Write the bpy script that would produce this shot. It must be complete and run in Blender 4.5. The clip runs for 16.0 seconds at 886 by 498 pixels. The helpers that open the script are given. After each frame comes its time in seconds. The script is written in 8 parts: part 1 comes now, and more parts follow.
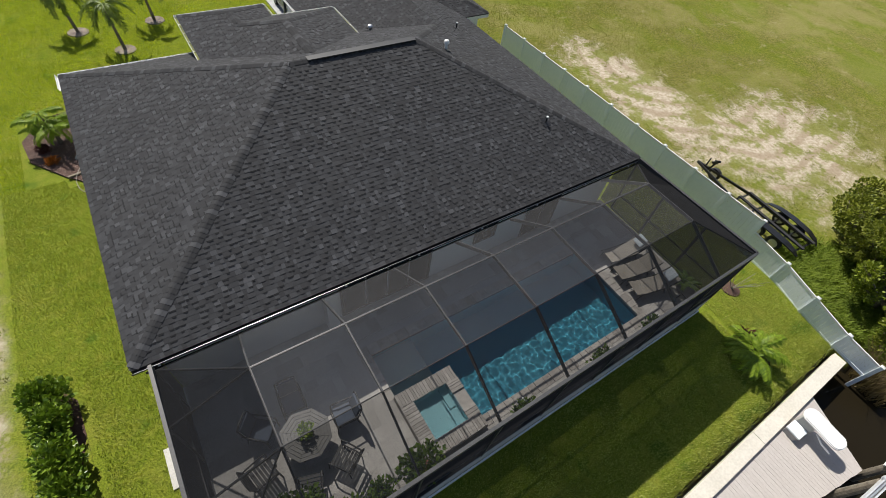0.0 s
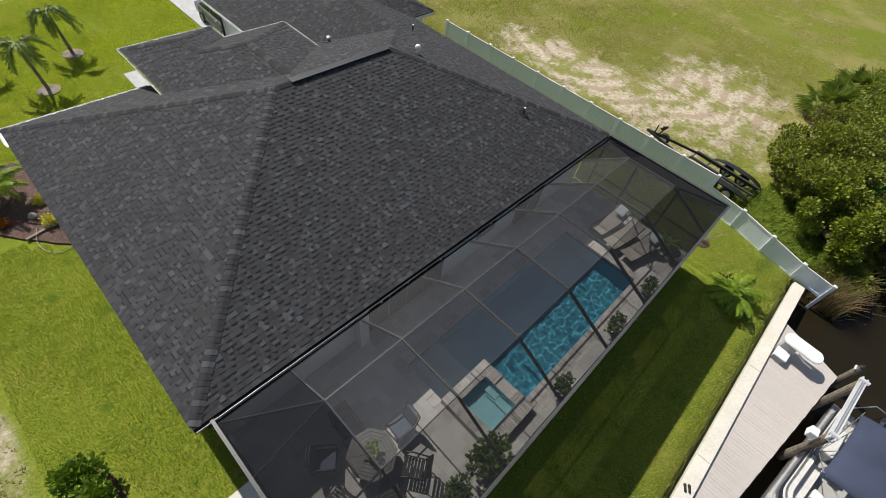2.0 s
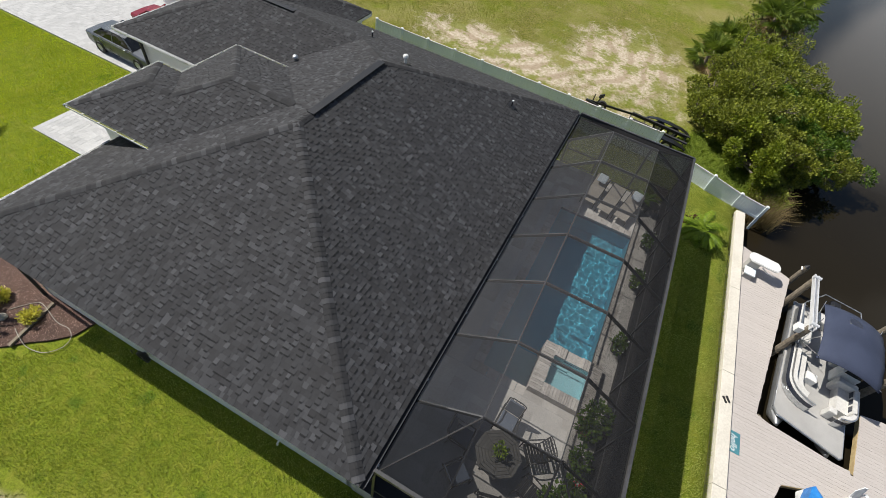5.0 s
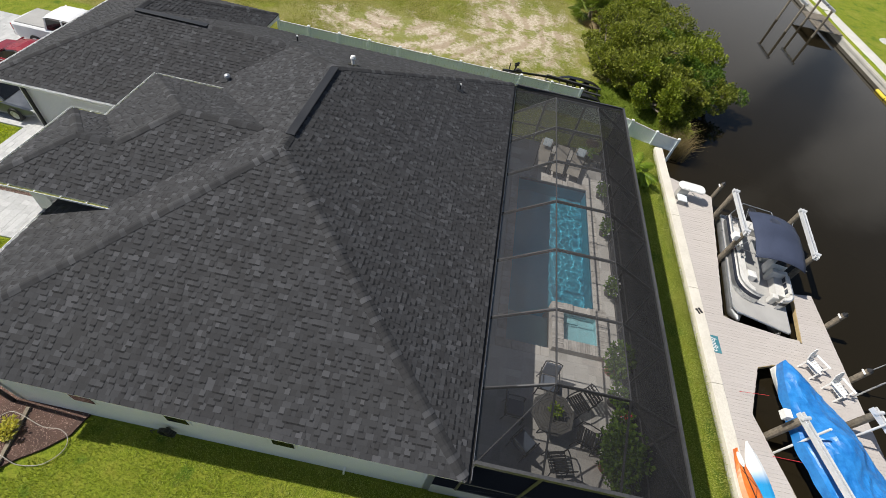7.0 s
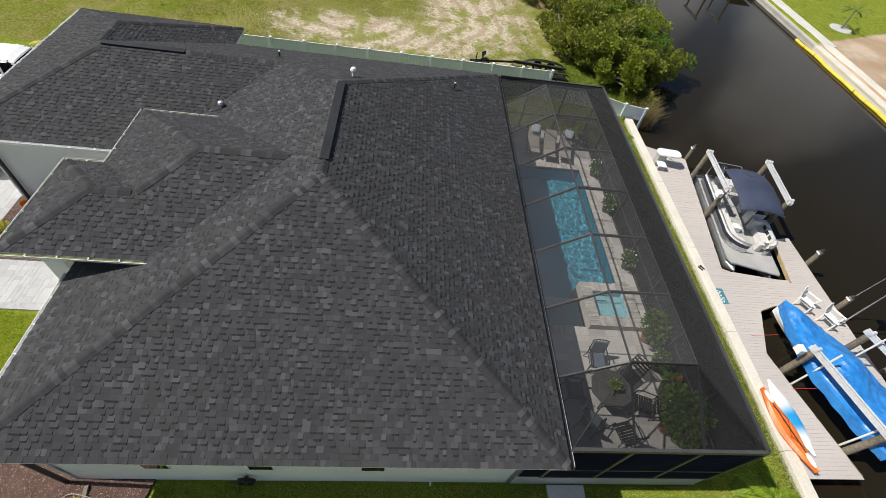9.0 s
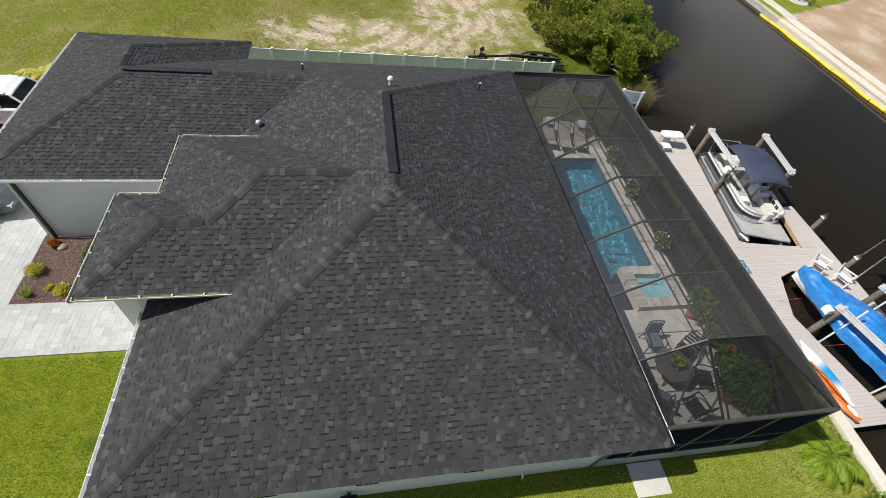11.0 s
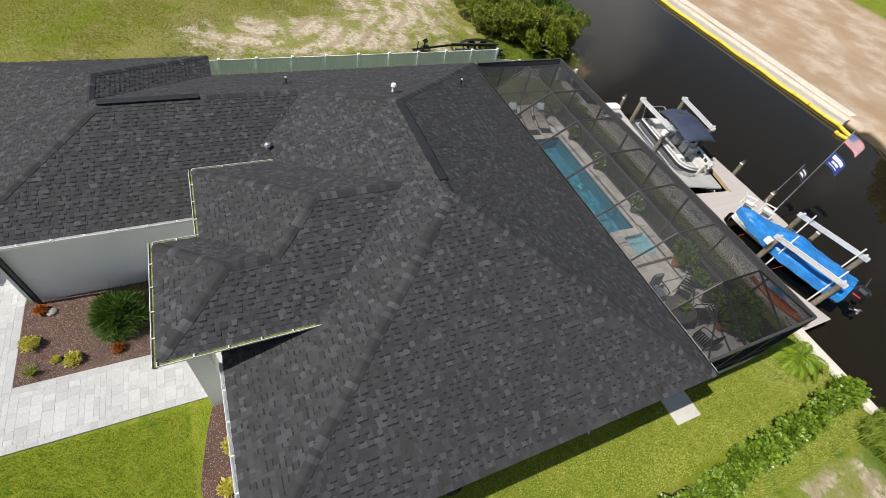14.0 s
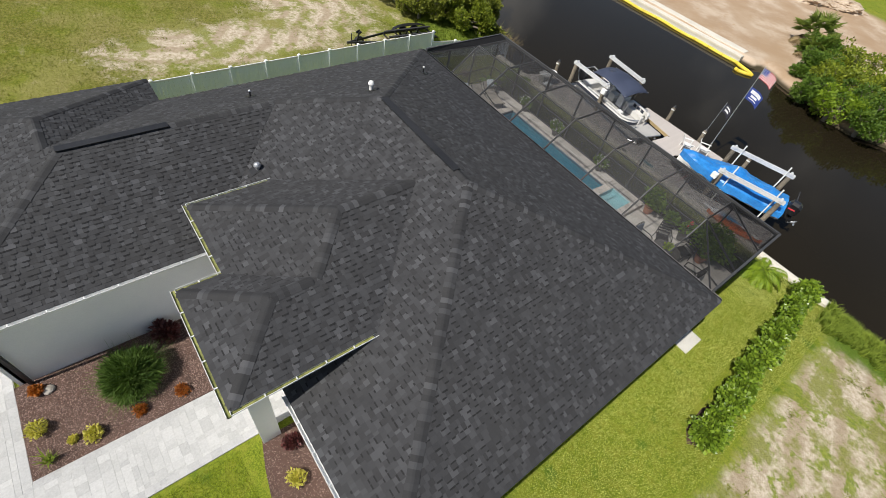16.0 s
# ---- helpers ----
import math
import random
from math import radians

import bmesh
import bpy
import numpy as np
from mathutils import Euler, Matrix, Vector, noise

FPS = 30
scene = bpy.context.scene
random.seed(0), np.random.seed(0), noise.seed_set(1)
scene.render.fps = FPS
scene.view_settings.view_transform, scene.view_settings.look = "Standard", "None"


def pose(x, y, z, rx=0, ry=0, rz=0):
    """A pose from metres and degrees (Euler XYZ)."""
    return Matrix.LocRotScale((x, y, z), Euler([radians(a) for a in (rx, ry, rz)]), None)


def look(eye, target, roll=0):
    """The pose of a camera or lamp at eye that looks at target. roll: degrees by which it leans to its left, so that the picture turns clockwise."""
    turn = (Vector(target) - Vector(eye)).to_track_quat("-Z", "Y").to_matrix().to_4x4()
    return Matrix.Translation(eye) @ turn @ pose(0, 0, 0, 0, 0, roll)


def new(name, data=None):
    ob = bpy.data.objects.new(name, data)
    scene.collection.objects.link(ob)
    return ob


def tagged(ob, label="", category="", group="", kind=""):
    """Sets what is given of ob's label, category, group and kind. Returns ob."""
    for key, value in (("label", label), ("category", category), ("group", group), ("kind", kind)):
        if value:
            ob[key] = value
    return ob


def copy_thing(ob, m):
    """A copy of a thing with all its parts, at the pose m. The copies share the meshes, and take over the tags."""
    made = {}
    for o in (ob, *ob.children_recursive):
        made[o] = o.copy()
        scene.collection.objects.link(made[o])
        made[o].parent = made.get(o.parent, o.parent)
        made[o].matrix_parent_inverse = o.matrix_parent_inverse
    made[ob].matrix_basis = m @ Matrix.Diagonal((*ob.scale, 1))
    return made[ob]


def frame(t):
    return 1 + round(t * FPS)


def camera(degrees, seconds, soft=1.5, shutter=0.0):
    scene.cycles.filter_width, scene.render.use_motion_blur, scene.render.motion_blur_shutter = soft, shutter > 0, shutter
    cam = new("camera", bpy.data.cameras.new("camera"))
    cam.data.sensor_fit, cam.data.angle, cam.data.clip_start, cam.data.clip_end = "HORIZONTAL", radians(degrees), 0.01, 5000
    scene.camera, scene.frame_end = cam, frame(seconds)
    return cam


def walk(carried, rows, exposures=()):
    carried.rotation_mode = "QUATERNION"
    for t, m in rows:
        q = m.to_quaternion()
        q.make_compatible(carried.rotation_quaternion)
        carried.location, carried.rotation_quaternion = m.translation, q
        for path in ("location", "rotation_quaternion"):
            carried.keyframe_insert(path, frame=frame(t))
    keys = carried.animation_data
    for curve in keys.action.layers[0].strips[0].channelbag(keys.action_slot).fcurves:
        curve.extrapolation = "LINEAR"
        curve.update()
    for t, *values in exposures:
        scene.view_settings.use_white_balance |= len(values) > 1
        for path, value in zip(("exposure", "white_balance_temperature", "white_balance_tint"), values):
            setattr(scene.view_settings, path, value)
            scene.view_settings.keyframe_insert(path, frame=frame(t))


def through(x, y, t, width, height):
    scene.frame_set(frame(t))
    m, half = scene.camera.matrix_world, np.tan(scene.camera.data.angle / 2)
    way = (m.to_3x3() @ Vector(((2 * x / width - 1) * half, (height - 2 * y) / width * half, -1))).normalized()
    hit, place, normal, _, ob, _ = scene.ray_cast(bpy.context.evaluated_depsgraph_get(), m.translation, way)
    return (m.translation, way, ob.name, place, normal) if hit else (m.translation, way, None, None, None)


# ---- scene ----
cam = camera(89.5, 16.0, soft=0.45)
PATH = [
    (0, (2.817, -6.962, 14.377), (3.647, -6.006, 12.829), 10.7),
    (0.5, (2.265, -6.66, 14.407), (3.154, -5.75, 12.864), 10.2),
    (1, (1.814, -6.316, 14.42), (2.758, -5.451, 12.883), 10.9),
    (1.5, (1.35, -5.938, 14.505), (2.331, -5.117, 12.968), 10.5),
    (2, (0.871, -5.408, 14.599), (1.89, -4.638, 13.06), 10.4),
    (2.5, (0.398, -4.812, 14.692), (1.445, -4.086, 13.15), 9.7),
    (3, (-0.08, -4.149, 14.771), (1.003, -3.478, 13.229), 10.3),
    (5.3, (-2.072, -0.837, 14.883), (-0.831, -0.503, 13.351), 13.0),
    (5.5, (-2.195, -0.544, 14.899), (-0.946, -0.249, 13.366), 13.1),
    (6, (-2.496, 0.31, 14.852), (-1.213, 0.477, 13.326), 13.9),
    (6.5, (-2.725, 1.015, 14.84), (-1.429, 1.08, 13.318), 14.1),
    (7, (-2.804, 1.778, 14.865), (-1.509, 1.767, 13.342), 13.1),
    (7.5, (-2.885, 2.55, 14.844), (-1.586, 2.439, 13.328), 13.5),
    (8, (-2.868, 3.323, 14.848), (-1.577, 3.15, 13.331), 12.7),
    (8.5, (-2.798, 4.038, 14.924), (-1.519, 3.835, 13.4), 12.1),
    (11, (-2.394, 7.773, 14.962), (-1.159, 7.412, 13.431), 11.0),
    (11.5, (-2.286, 8.568, 14.978), (-1.056, 8.19, 13.447), 9.7),
    (12, (-2.13, 9.353, 15.04), (-0.904, 8.967, 13.507), 8.6),
    (12.5, (-1.942, 10.136, 15.108), (-0.735, 9.693, 13.576), 9.9),
    (13, (-1.76, 10.832, 15.19), (-0.59, 10.287, 13.662), 12.3),
    (13.5, (-1.559, 11.464, 15.225), (-0.438, 10.811, 13.704), 14.7),
    (14, (-1.321, 12.075, 15.192), (-0.244, 11.346, 13.673), 15.1),
    (14.5, (-1.058, 12.675, 15.138), (-0.028, 11.874, 13.623), 15.5),
    (15, (-0.788, 13.294, 15.038), (0.202, 12.436, 13.527), 14.9),
    (15.5, (-0.41, 13.911, 15.012), (0.523, 12.991, 13.501), 15.0),
    (16, (0.098, 14.531, 14.997), (0.979, 13.565, 13.483), 14.3),
]
walk(cam, [(t, look(eye, target, roll)) for t, eye, target, roll in PATH])

# ---- light ----
SUN_EL, SUN_AZ = radians(51.2), radians(2.5)      # the sun stands over the street side (+y)
world = bpy.data.worlds.new("world")
scene.world = world
world.use_nodes = True
wn = world.node_tree.nodes
sky = wn.new("ShaderNodeTexSky")
sky.sky_type, sky.sun_disc = "NISHITA", False
sky.sun_elevation, sky.sun_rotation = SUN_EL, SUN_AZ
sky.air_density, sky.dust_density = 1.0, 1.2
# scattered fair-weather cloud
wl = world.node_tree.links
cloud, span, blend, where = wn.new("ShaderNodeTexNoise"), wn.new("ShaderNodeMapRange"), wn.new("ShaderNodeMix"), wn.new("ShaderNodeTexCoord")
wl.new(where.outputs["Generated"], cloud.inputs["Vector"])
cloud.inputs["Scale"].default_value, cloud.inputs["Detail"].default_value, cloud.inputs["Roughness"].default_value = 2.6, 7.0, 0.55
for s, v in zip(span.inputs[1:5], (0.60, 0.74, 0.0, 0.80)):
    s.default_value = v
wl.new(cloud.outputs[0], span.inputs[0])
# two cloud banks low over the canal's far reach
cover = span.outputs[0]
for bank, edge in (((0.870, -0.412, 0.272), 0.982), ((0.675, -0.665, 0.320), 0.986), ((0.735, -0.625, 0.262), 0.987)):
    dot, ragged, rim, most = wn.new("ShaderNodeVectorMath"), wn.new("ShaderNodeMath"), wn.new("ShaderNodeMapRange"), wn.new("ShaderNodeMath")
    dot.operation, ragged.operation, most.operation, rim.interpolation_type = "DOT_PRODUCT", "MULTIPLY_ADD", "MAXIMUM", "SMOOTHSTEP"
    wl.new(where.outputs["Generated"], dot.inputs[0])
    dot.inputs[1].default_value = bank
    wl.new(cloud.outputs[0], ragged.inputs[0])
    ragged.inputs[1].default_value = 0.035
    wl.new(dot.outputs["Value"], ragged.inputs[2])
    for s, v in zip(rim.inputs[1:5], (edge + 0.022, edge + 0.031, 0.0, 0.9)):
        s.default_value = v
    wl.new(ragged.outputs[0], rim.inputs[0])
    wl.new(cover, most.inputs[0])
    wl.new(rim.outputs[0], most.inputs[1])
    cover = most.outputs[0]
blend.data_type = "RGBA"
wl.new(cover, blend.inputs["Factor"])
wl.new(sky.outputs[0], blend.inputs[6])
blend.inputs[7].default_value = (10.5, 10.6, 10.9, 1)
wl.new(blend.outputs[2], wn["Background"].inputs[0])
wn["Background"].inputs[1].default_value = 0.064
sun = new("sun", bpy.data.lights.new("sun", "SUN"))
sun.data.energy, sun.data.angle, sun.data.color = 4.1, radians(0.53), (1.0, 0.955, 0.88)
sun.matrix_world = look((4, 40, 50), Vector((4, 40, 50)) - Vector((math.sin(SUN_AZ) * math.cos(SUN_EL), math.cos(SUN_AZ) * math.cos(SUN_EL), math.sin(SUN_EL))))
sun.data.cycles.is_caustics_light = True
scene.view_settings.exposure = 0.42

# ---- materials ----
class Nodes:
    """A small hand for building node materials."""

    def __init__(self, name):
        self.m = bpy.data.materials.new(name)
        self.m.use_nodes = True
        self.t = self.m.node_tree
        self.b = self.t.nodes["Principled BSDF"]
        self.pos = self.add("ShaderNodeNewGeometry").outputs["Position"]

    def add(self, kind):
        return self.t.nodes.new(kind)

    def put(self, socket, v):
        if isinstance(v, bpy.types.NodeSocket):
            self.t.links.new(v, socket)
        elif isinstance(v, tuple) and len(v) == 3 and socket.type == "RGBA":
            socket.default_value = (*v, 1)
        else:
            socket.default_value = v

    def math(self, op, a, b=0.0, c=0.0, clamp=False):
        n = self.add("ShaderNodeMath")
        n.operation, n.use_clamp = op, clamp
        for s, v in zip(n.inputs, (a, b, c)):
            self.put(s, v)
        return n.outputs[0]

    def noise(self, scale, detail=4.0, rough=0.55, vector=None, distortion=0.0):
        n = self.add("ShaderNodeTexNoise")
        self.put(n.inputs["Vector"], vector or self.pos)
        for key, v in (("Scale", scale), ("Detail", detail), ("Roughness", rough), ("Distortion", distortion)):
            self.put(n.inputs[key], v)
        return n.outputs[0]

    def step(self, v, lo, hi):
        n = self.add("ShaderNodeMapRange")
        n.interpolation_type = "SMOOTHSTEP"
        for s, x in zip(n.inputs, (v, lo, hi, 0.0, 1.0)):
            self.put(s, x)
        return n.outputs[0]

    def mix(self, f, a, b, kind="MIX"):
        n = self.add("ShaderNodeMix")
        n.data_type, n.blend_type = "RGBA", kind
        self.put(n.inputs["Factor"], f)
        self.put(n.inputs[6], a)
        self.put(n.inputs[7], b)
        return n.outputs[2]

    def xyz(self):
        n = self.add("ShaderNodeSeparateXYZ")
        self.put(n.inputs[0], self.pos)
        return n.outputs

    def ellipse(self, cx, cy, rx, ry):
        """0 in the middle, 1 on the rim of a plan ellipse."""
        x, y, _ = self.xyz()
        a = self.math("DIVIDE", self.math("SUBTRACT", x, cx), rx)
        b = self.math("DIVIDE", self.math("SUBTRACT", y, cy), ry)
        return self.math("SQRT", self.math("ADD", self.math("MULTIPLY", a, a), self.math("MULTIPLY", b, b)))

    def piece(self):
        """A number of each piece's own."""
        a = self.add("ShaderNodeObjectInfo").outputs["Random"]
        b = self.add("ShaderNodeNewGeometry").outputs["Random Per Island"]
        return self.math("FRACT", self.math("ADD", a, b))

    def bump(self, height, strength, distance):
        n = self.add("ShaderNodeBump")
        self.put(n.inputs["Strength"], strength)
        self.put(n.inputs["Distance"], distance)
        self.put(n.inputs["Height"], height)
        self.put(self.b.inputs["Normal"], n.outputs[0])

    def done(self, colour, rough=0.7, metal=0.0, spec=0.5):
        self.put(self.b.inputs["Base Color"], colour)
        self.put(self.b.inputs["Roughness"], rough)
        self.put(self.b.inputs["Metallic"], metal)
        self.put(self.b.inputs["Specular IOR Level"], spec)
        return self.m


def surf(name, dark, light, grain=30.0, blotch=0.8, rough=0.7, metal=0.0, bump=0.3, depth=0.004, rnd=0.0, spec=0.5, grain_rough=0.6, thin=0.0, through=None):
    """A surface of two tones with fine grain, broad blotches, its own relief and, for pieces, a tone of each piece's own."""
    n = Nodes(name)
    fine = n.noise(grain, 5.0, grain_rough)
    broad = n.noise(blotch, 4.0)
    f = n.math("ADD", n.math("MULTIPLY", fine, 0.55), n.math("MULTIPLY", broad, 0.45))
    f = n.step(f, 0.32, 0.68)
    if rnd:
        f = n.math("ADD", n.math("MULTIPLY", f, 1 - rnd), n.math("MULTIPLY", n.piece(), rnd))
    n.bump(fine, bump, depth)
    r = n.math("ADD", rough - 0.08, n.math("MULTIPLY", broad, 0.16))
    colour = n.mix(f, dark, light)
    n.done(colour, r, metal, spec)
    if thin:
        # a leaf lets some of the light through
        back, both = n.add("ShaderNodeBsdfTranslucent"), n.add("ShaderNodeMixShader")
        n.put(back.inputs[0], n.mix(1.0, colour, through, "MULTIPLY") if through else n.mix(0.5, colour, (0.9, 1.0, 0.25), "MULTIPLY"))
        both.inputs[0].default_value = thin
        n.t.links.new(n.b.outputs[0], both.inputs[1])
        n.t.links.new(back.outputs[0], both.inputs[2])
        n.t.links.new(both.outputs[0], n.t.nodes["Material Output"].inputs[0])
    return n.m


def shingle_material(name, tones, last):
    n = Nodes(name)
    p = n.piece()
    ramp = n.add("ShaderNodeValToRGB")
    ramp.color_ramp.interpolation = "LINEAR"
    e = ramp.color_ramp.elements
    e[0].position, e[0].color = 0.0, (0.030, 0.030, 0.032, 1)
    e[1].position, e[1].color = 1.0, (last * 0.97, last * 0.98, last * 1.05, 1)
    for at, v in tones:
        x = e.new(at)
        x.color = (v * 0.96, v * 0.98, v * 1.06, 1)
    n.put(ramp.inputs[0], p)
    fine = n.noise(160.0, 3.0)
    mid = n.noise(9.0, 4.0)
    broad = n.noise(0.45, 3.0)
    c = n.mix(0.22, ramp.outputs[0], n.mix(fine, (0.015, 0.015, 0.016), (0.075, 0.074, 0.074)))
    c = n.mix(n.math("MULTIPLY", n.step(broad, 0.40, 0.80), 0.35), c, n.mix(mid, (0.045, 0.045, 0.046), (0.058, 0.057, 0.056)))
    n.bump(fine, 0.5, 0.003)
    return n.done(c, 0.9, 0.0, 0.25)


def ground_material():
    """Mown lawn on the lot, weedy sand beside it, dry grass on the empty lot, bare soil on the far bank."""
    n = Nodes("ground")
    x, y, z = n.xyz()
    fine, mid, broad = n.noise(22.0, 5.0, 0.7), n.noise(2.6, 5.0, 0.6), n.noise(0.33, 4.0, 0.6)
    tuft = n.noise(7.0, 6.0, 0.75)
    lawn = n.mix(n.step(fine, 0.3, 0.72), (0.085, 0.122, 0.010), (0.250, 0.300, 0.030))
    lawn = n.mix(n.math("MULTIPLY", n.step(mid, 0.42, 0.75), 0.6), lawn, (0.270, 0.270, 0.040))
    lawn = n.mix(n.math("MULTIPLY", n.step(n.noise(60.0, 2.0, 0.8), 0.56, 0.72), 0.45), lawn, (0.035, 0.060, 0.006))
    lawn = n.mix(n.math("MULTIPLY", n.step(n.noise(0.9, 3.0, 0.5), 0.585, 0.70), 0.7), lawn, (0.055, 0.120, 0.012))
    lawn = n.mix(n.math("MULTIPLY", n.step(n.noise(0.38, 5.0, 0.65), 0.50, 0.70), 0.45), lawn, n.mix(fine, (0.20, 0.19, 0.030), (0.36, 0.34, 0.075)))
    dry = n.mix(n.step(tuft, 0.35, 0.68), (0.108, 0.110, 0.018), (0.260, 0.240, 0.070))
    dry = n.mix(n.step(broad, 0.36, 0.66), dry, n.mix(n.step(tuft, 0.25, 0.75), (0.092, 0.125, 0.008), (0.212, 0.232, 0.030)))
    dry = n.mix(n.math("MULTIPLY", n.step(n.noise(1.7, 6.0, 0.75), 0.50, 0.70), 0.50), dry, (0.095, 0.125, 0.010))
    dry = n.mix(n.math("MULTIPLY", n.step(n.noise(3.3, 5.0, 0.75), 0.54, 0.74), 0.50), dry, (0.34, 0.31, 0.12))
    dry = n.mix(n.math("MULTIPLY", n.step(n.noise(0.75, 6.0, 0.7), 0.55, 0.76), 0.60), dry, (0.42, 0.355, 0.22))
    dry = n.mix(n.math("MULTIPLY", n.step(n.noise(0.17, 6.0, 0.62), 0.46, 0.62), 0.55), dry, n.mix(tuft, (0.19, 0.165, 0.045), (0.38, 0.335, 0.15)))
    dry = n.mix(n.math("MULTIPLY", n.step(n.noise(0.11, 4.0, 0.6, distortion=0.6), 0.56, 0.68), 0.6), dry, n.mix(tuft, (0.085, 0.125, 0.008), (0.20, 0.235, 0.026)))
    sand = n.mix(n.step(n.noise(5.0, 6.0, 0.7), 0.3, 0.7), (0.36, 0.29, 0.20), (0.60, 0.52, 0.41))
    ruts = n.add("ShaderNodeTexWave")
    ruts.wave_type, ruts.rings_direction = "RINGS", "Z"
    off = n.add("ShaderNodeVectorMath")
    off.operation = "SUBTRACT"
    n.put(off.inputs[0], n.pos)
    off.inputs[1].default_value = (34.0, 10.0, 0)
    n.put(ruts.inputs["Vector"], off.outputs[0])
    for key, v in (("Scale", 0.22), ("Distortion", 9.0), ("Detail", 5.0), ("Detail Scale", 0.6)):
        ruts.inputs[key].default_value = v
    sand = n.mix(n.math("MULTIPLY", n.step(ruts.outputs[1], 0.5, 0.95), 0.6), sand, (0.30, 0.225, 0.145))
    weeds = n.mix(n.step(fine, 0.3, 0.7), (0.120, 0.145, 0.022), (0.270, 0.270, 0.065))
    patchy = n.math("ADD", n.noise(0.55, 7.0, 0.68), n.math("MULTIPLY", n.noise(3.0, 4.0, 0.6), 0.25))
    sandy = n.mix(n.math("MULTIPLY", n.step(patchy, 0.58, 0.72), 0.88), sand, weeds)
    wob = n.math("MULTIPLY", n.math("SUBTRACT", n.noise(0.42, 7.0, 0.68), 0.5), 2.3)
    bare = n.math("MINIMUM", n.ellipse(28.7, 7.0, 2.9, 6.8), n.ellipse(32.4, -0.4, 7.6, 4.6))
    bare = n.math("ADD", bare, n.math("MULTIPLY", n.step(n.ellipse(28.5, -1.3, 2.2, 1.5), 1.1, 0.5), 0.45))
    bare = n.step(n.math("ADD", n.math("ADD", bare, wob), n.math("MULTIPLY", n.math("SUBTRACT", n.noise(4.5, 5.0, 0.75), 0.5), 1.1)), 1.22, 0.62)
    empty = n.mix(bare, dry, sandy)
    lot = n.step(n.math("ADD", x, n.math("MULTIPLY", wob, 0.35)), 22.7, 23.2)
    c = n.mix(lot, lawn, empty)
    side = n.step(n.math("ADD", x, n.math("MULTIPLY", wob, 0.7)), -3.7, -4.4)
    tufty = n.math("ADD", n.noise(0.8, 7.0, 0.72, distortion=0.4), n.math("MULTIPLY", n.noise(6.0, 4.0, 0.6), 0.16))
    rough_green = n.mix(n.step(tuft, 0.3, 0.7), (0.105, 0.150, 0.018), (0.270, 0.300, 0.050))
    c = n.mix(side, c, n.mix(n.math("MULTIPLY", n.step(tufty, 0.60, 0.68), 0.92), sandy, rough_green))
    strip = n.math("MULTIPLY", side, n.step(n.math("ADD", y, wob), -6.9, -7.7))
    c = n.mix(strip, c, n.mix(n.step(fine, 0.3, 0.7), (0.055, 0.10, 0.012), (0.15, 0.22, 0.03)))
    bank = n.step(y, -20.0, -21.0)
    turf = n.math("ADD", n.math("ADD", x, n.math("MULTIPLY", y, 0.45)), n.math("MULTIPLY", wob, 0.3))
    soil = n.mix(n.step(n.noise(0.25, 6.0, 0.65), 0.35, 0.66), (0.36, 0.255, 0.165), (0.52, 0.42, 0.32))
    soil = n.mix(n.step(n.noise(1.6, 5.0, 0.6), 0.55, 0.75), soil, (0.40, 0.28, 0.17))
    tread = n.add("ShaderNodeTexWave")
    tread.bands_direction = "DIAGONAL"
    n.put(tread.inputs["Vector"], n.pos)
    for key, v in (("Scale", 0.06), ("Distortion", 9.0), ("Detail", 5.0), ("Detail Scale", 0.35), ("Detail Roughness", 0.7)):
        tread.inputs[key].default_value = v
    soil = n.mix(n.math("MULTIPLY", n.step(tread.outputs[1], 0.45, 0.95), 0.6), soil, (0.36, 0.25, 0.155))
    green = n.math("MAXIMUM", n.step(turf, 23.0, 23.6), n.step(n.math("ADD", y, wob), -66.0, -69.0))
    c = n.mix(bank, c, n.mix(green, soil, lawn))
    c = n.mix(n.step(z, -0.75, -1.05), c, (0.055, 0.045, 0.028))
    n.bump(n.math("ADD", n.math("MULTIPLY", fine, 0.6), tuft), 0.85, 0.05)
    return n.done(c, 0.95, 0.0, 0.1)


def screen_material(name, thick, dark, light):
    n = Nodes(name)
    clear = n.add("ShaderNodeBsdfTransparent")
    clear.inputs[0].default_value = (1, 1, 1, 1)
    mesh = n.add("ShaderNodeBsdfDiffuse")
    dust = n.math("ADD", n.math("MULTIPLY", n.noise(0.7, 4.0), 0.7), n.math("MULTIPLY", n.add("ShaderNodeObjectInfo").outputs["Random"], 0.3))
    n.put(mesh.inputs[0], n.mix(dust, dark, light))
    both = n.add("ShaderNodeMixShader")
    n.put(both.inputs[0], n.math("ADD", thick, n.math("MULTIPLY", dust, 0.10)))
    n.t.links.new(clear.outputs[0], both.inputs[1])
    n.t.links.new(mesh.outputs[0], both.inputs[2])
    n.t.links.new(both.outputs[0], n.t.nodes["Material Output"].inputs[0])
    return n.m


def canal_material():
    n = Nodes("canal_water")
    n.bump(n.math("ADD", n.noise(1.1, 3.0), n.math("MULTIPLY", n.noise(5.0, 2.0), 0.3)), 0.055, 0.05)
    murk = n.mix(n.noise(0.08, 3.0), (0.011, 0.0088, 0.005), (0.020, 0.0155, 0.0085))
    return n.done(murk, 0.04, 0.0, 0.075)


def pool_water_material():
    n = Nodes("pool_water")
    n.b.inputs["Transmission Weight"].default_value = 1.0
    n.b.inputs["IOR"].default_value = 1.333
    return n.done((0.76, 0.96, 0.98), 0.0, 0.0, 0.3)


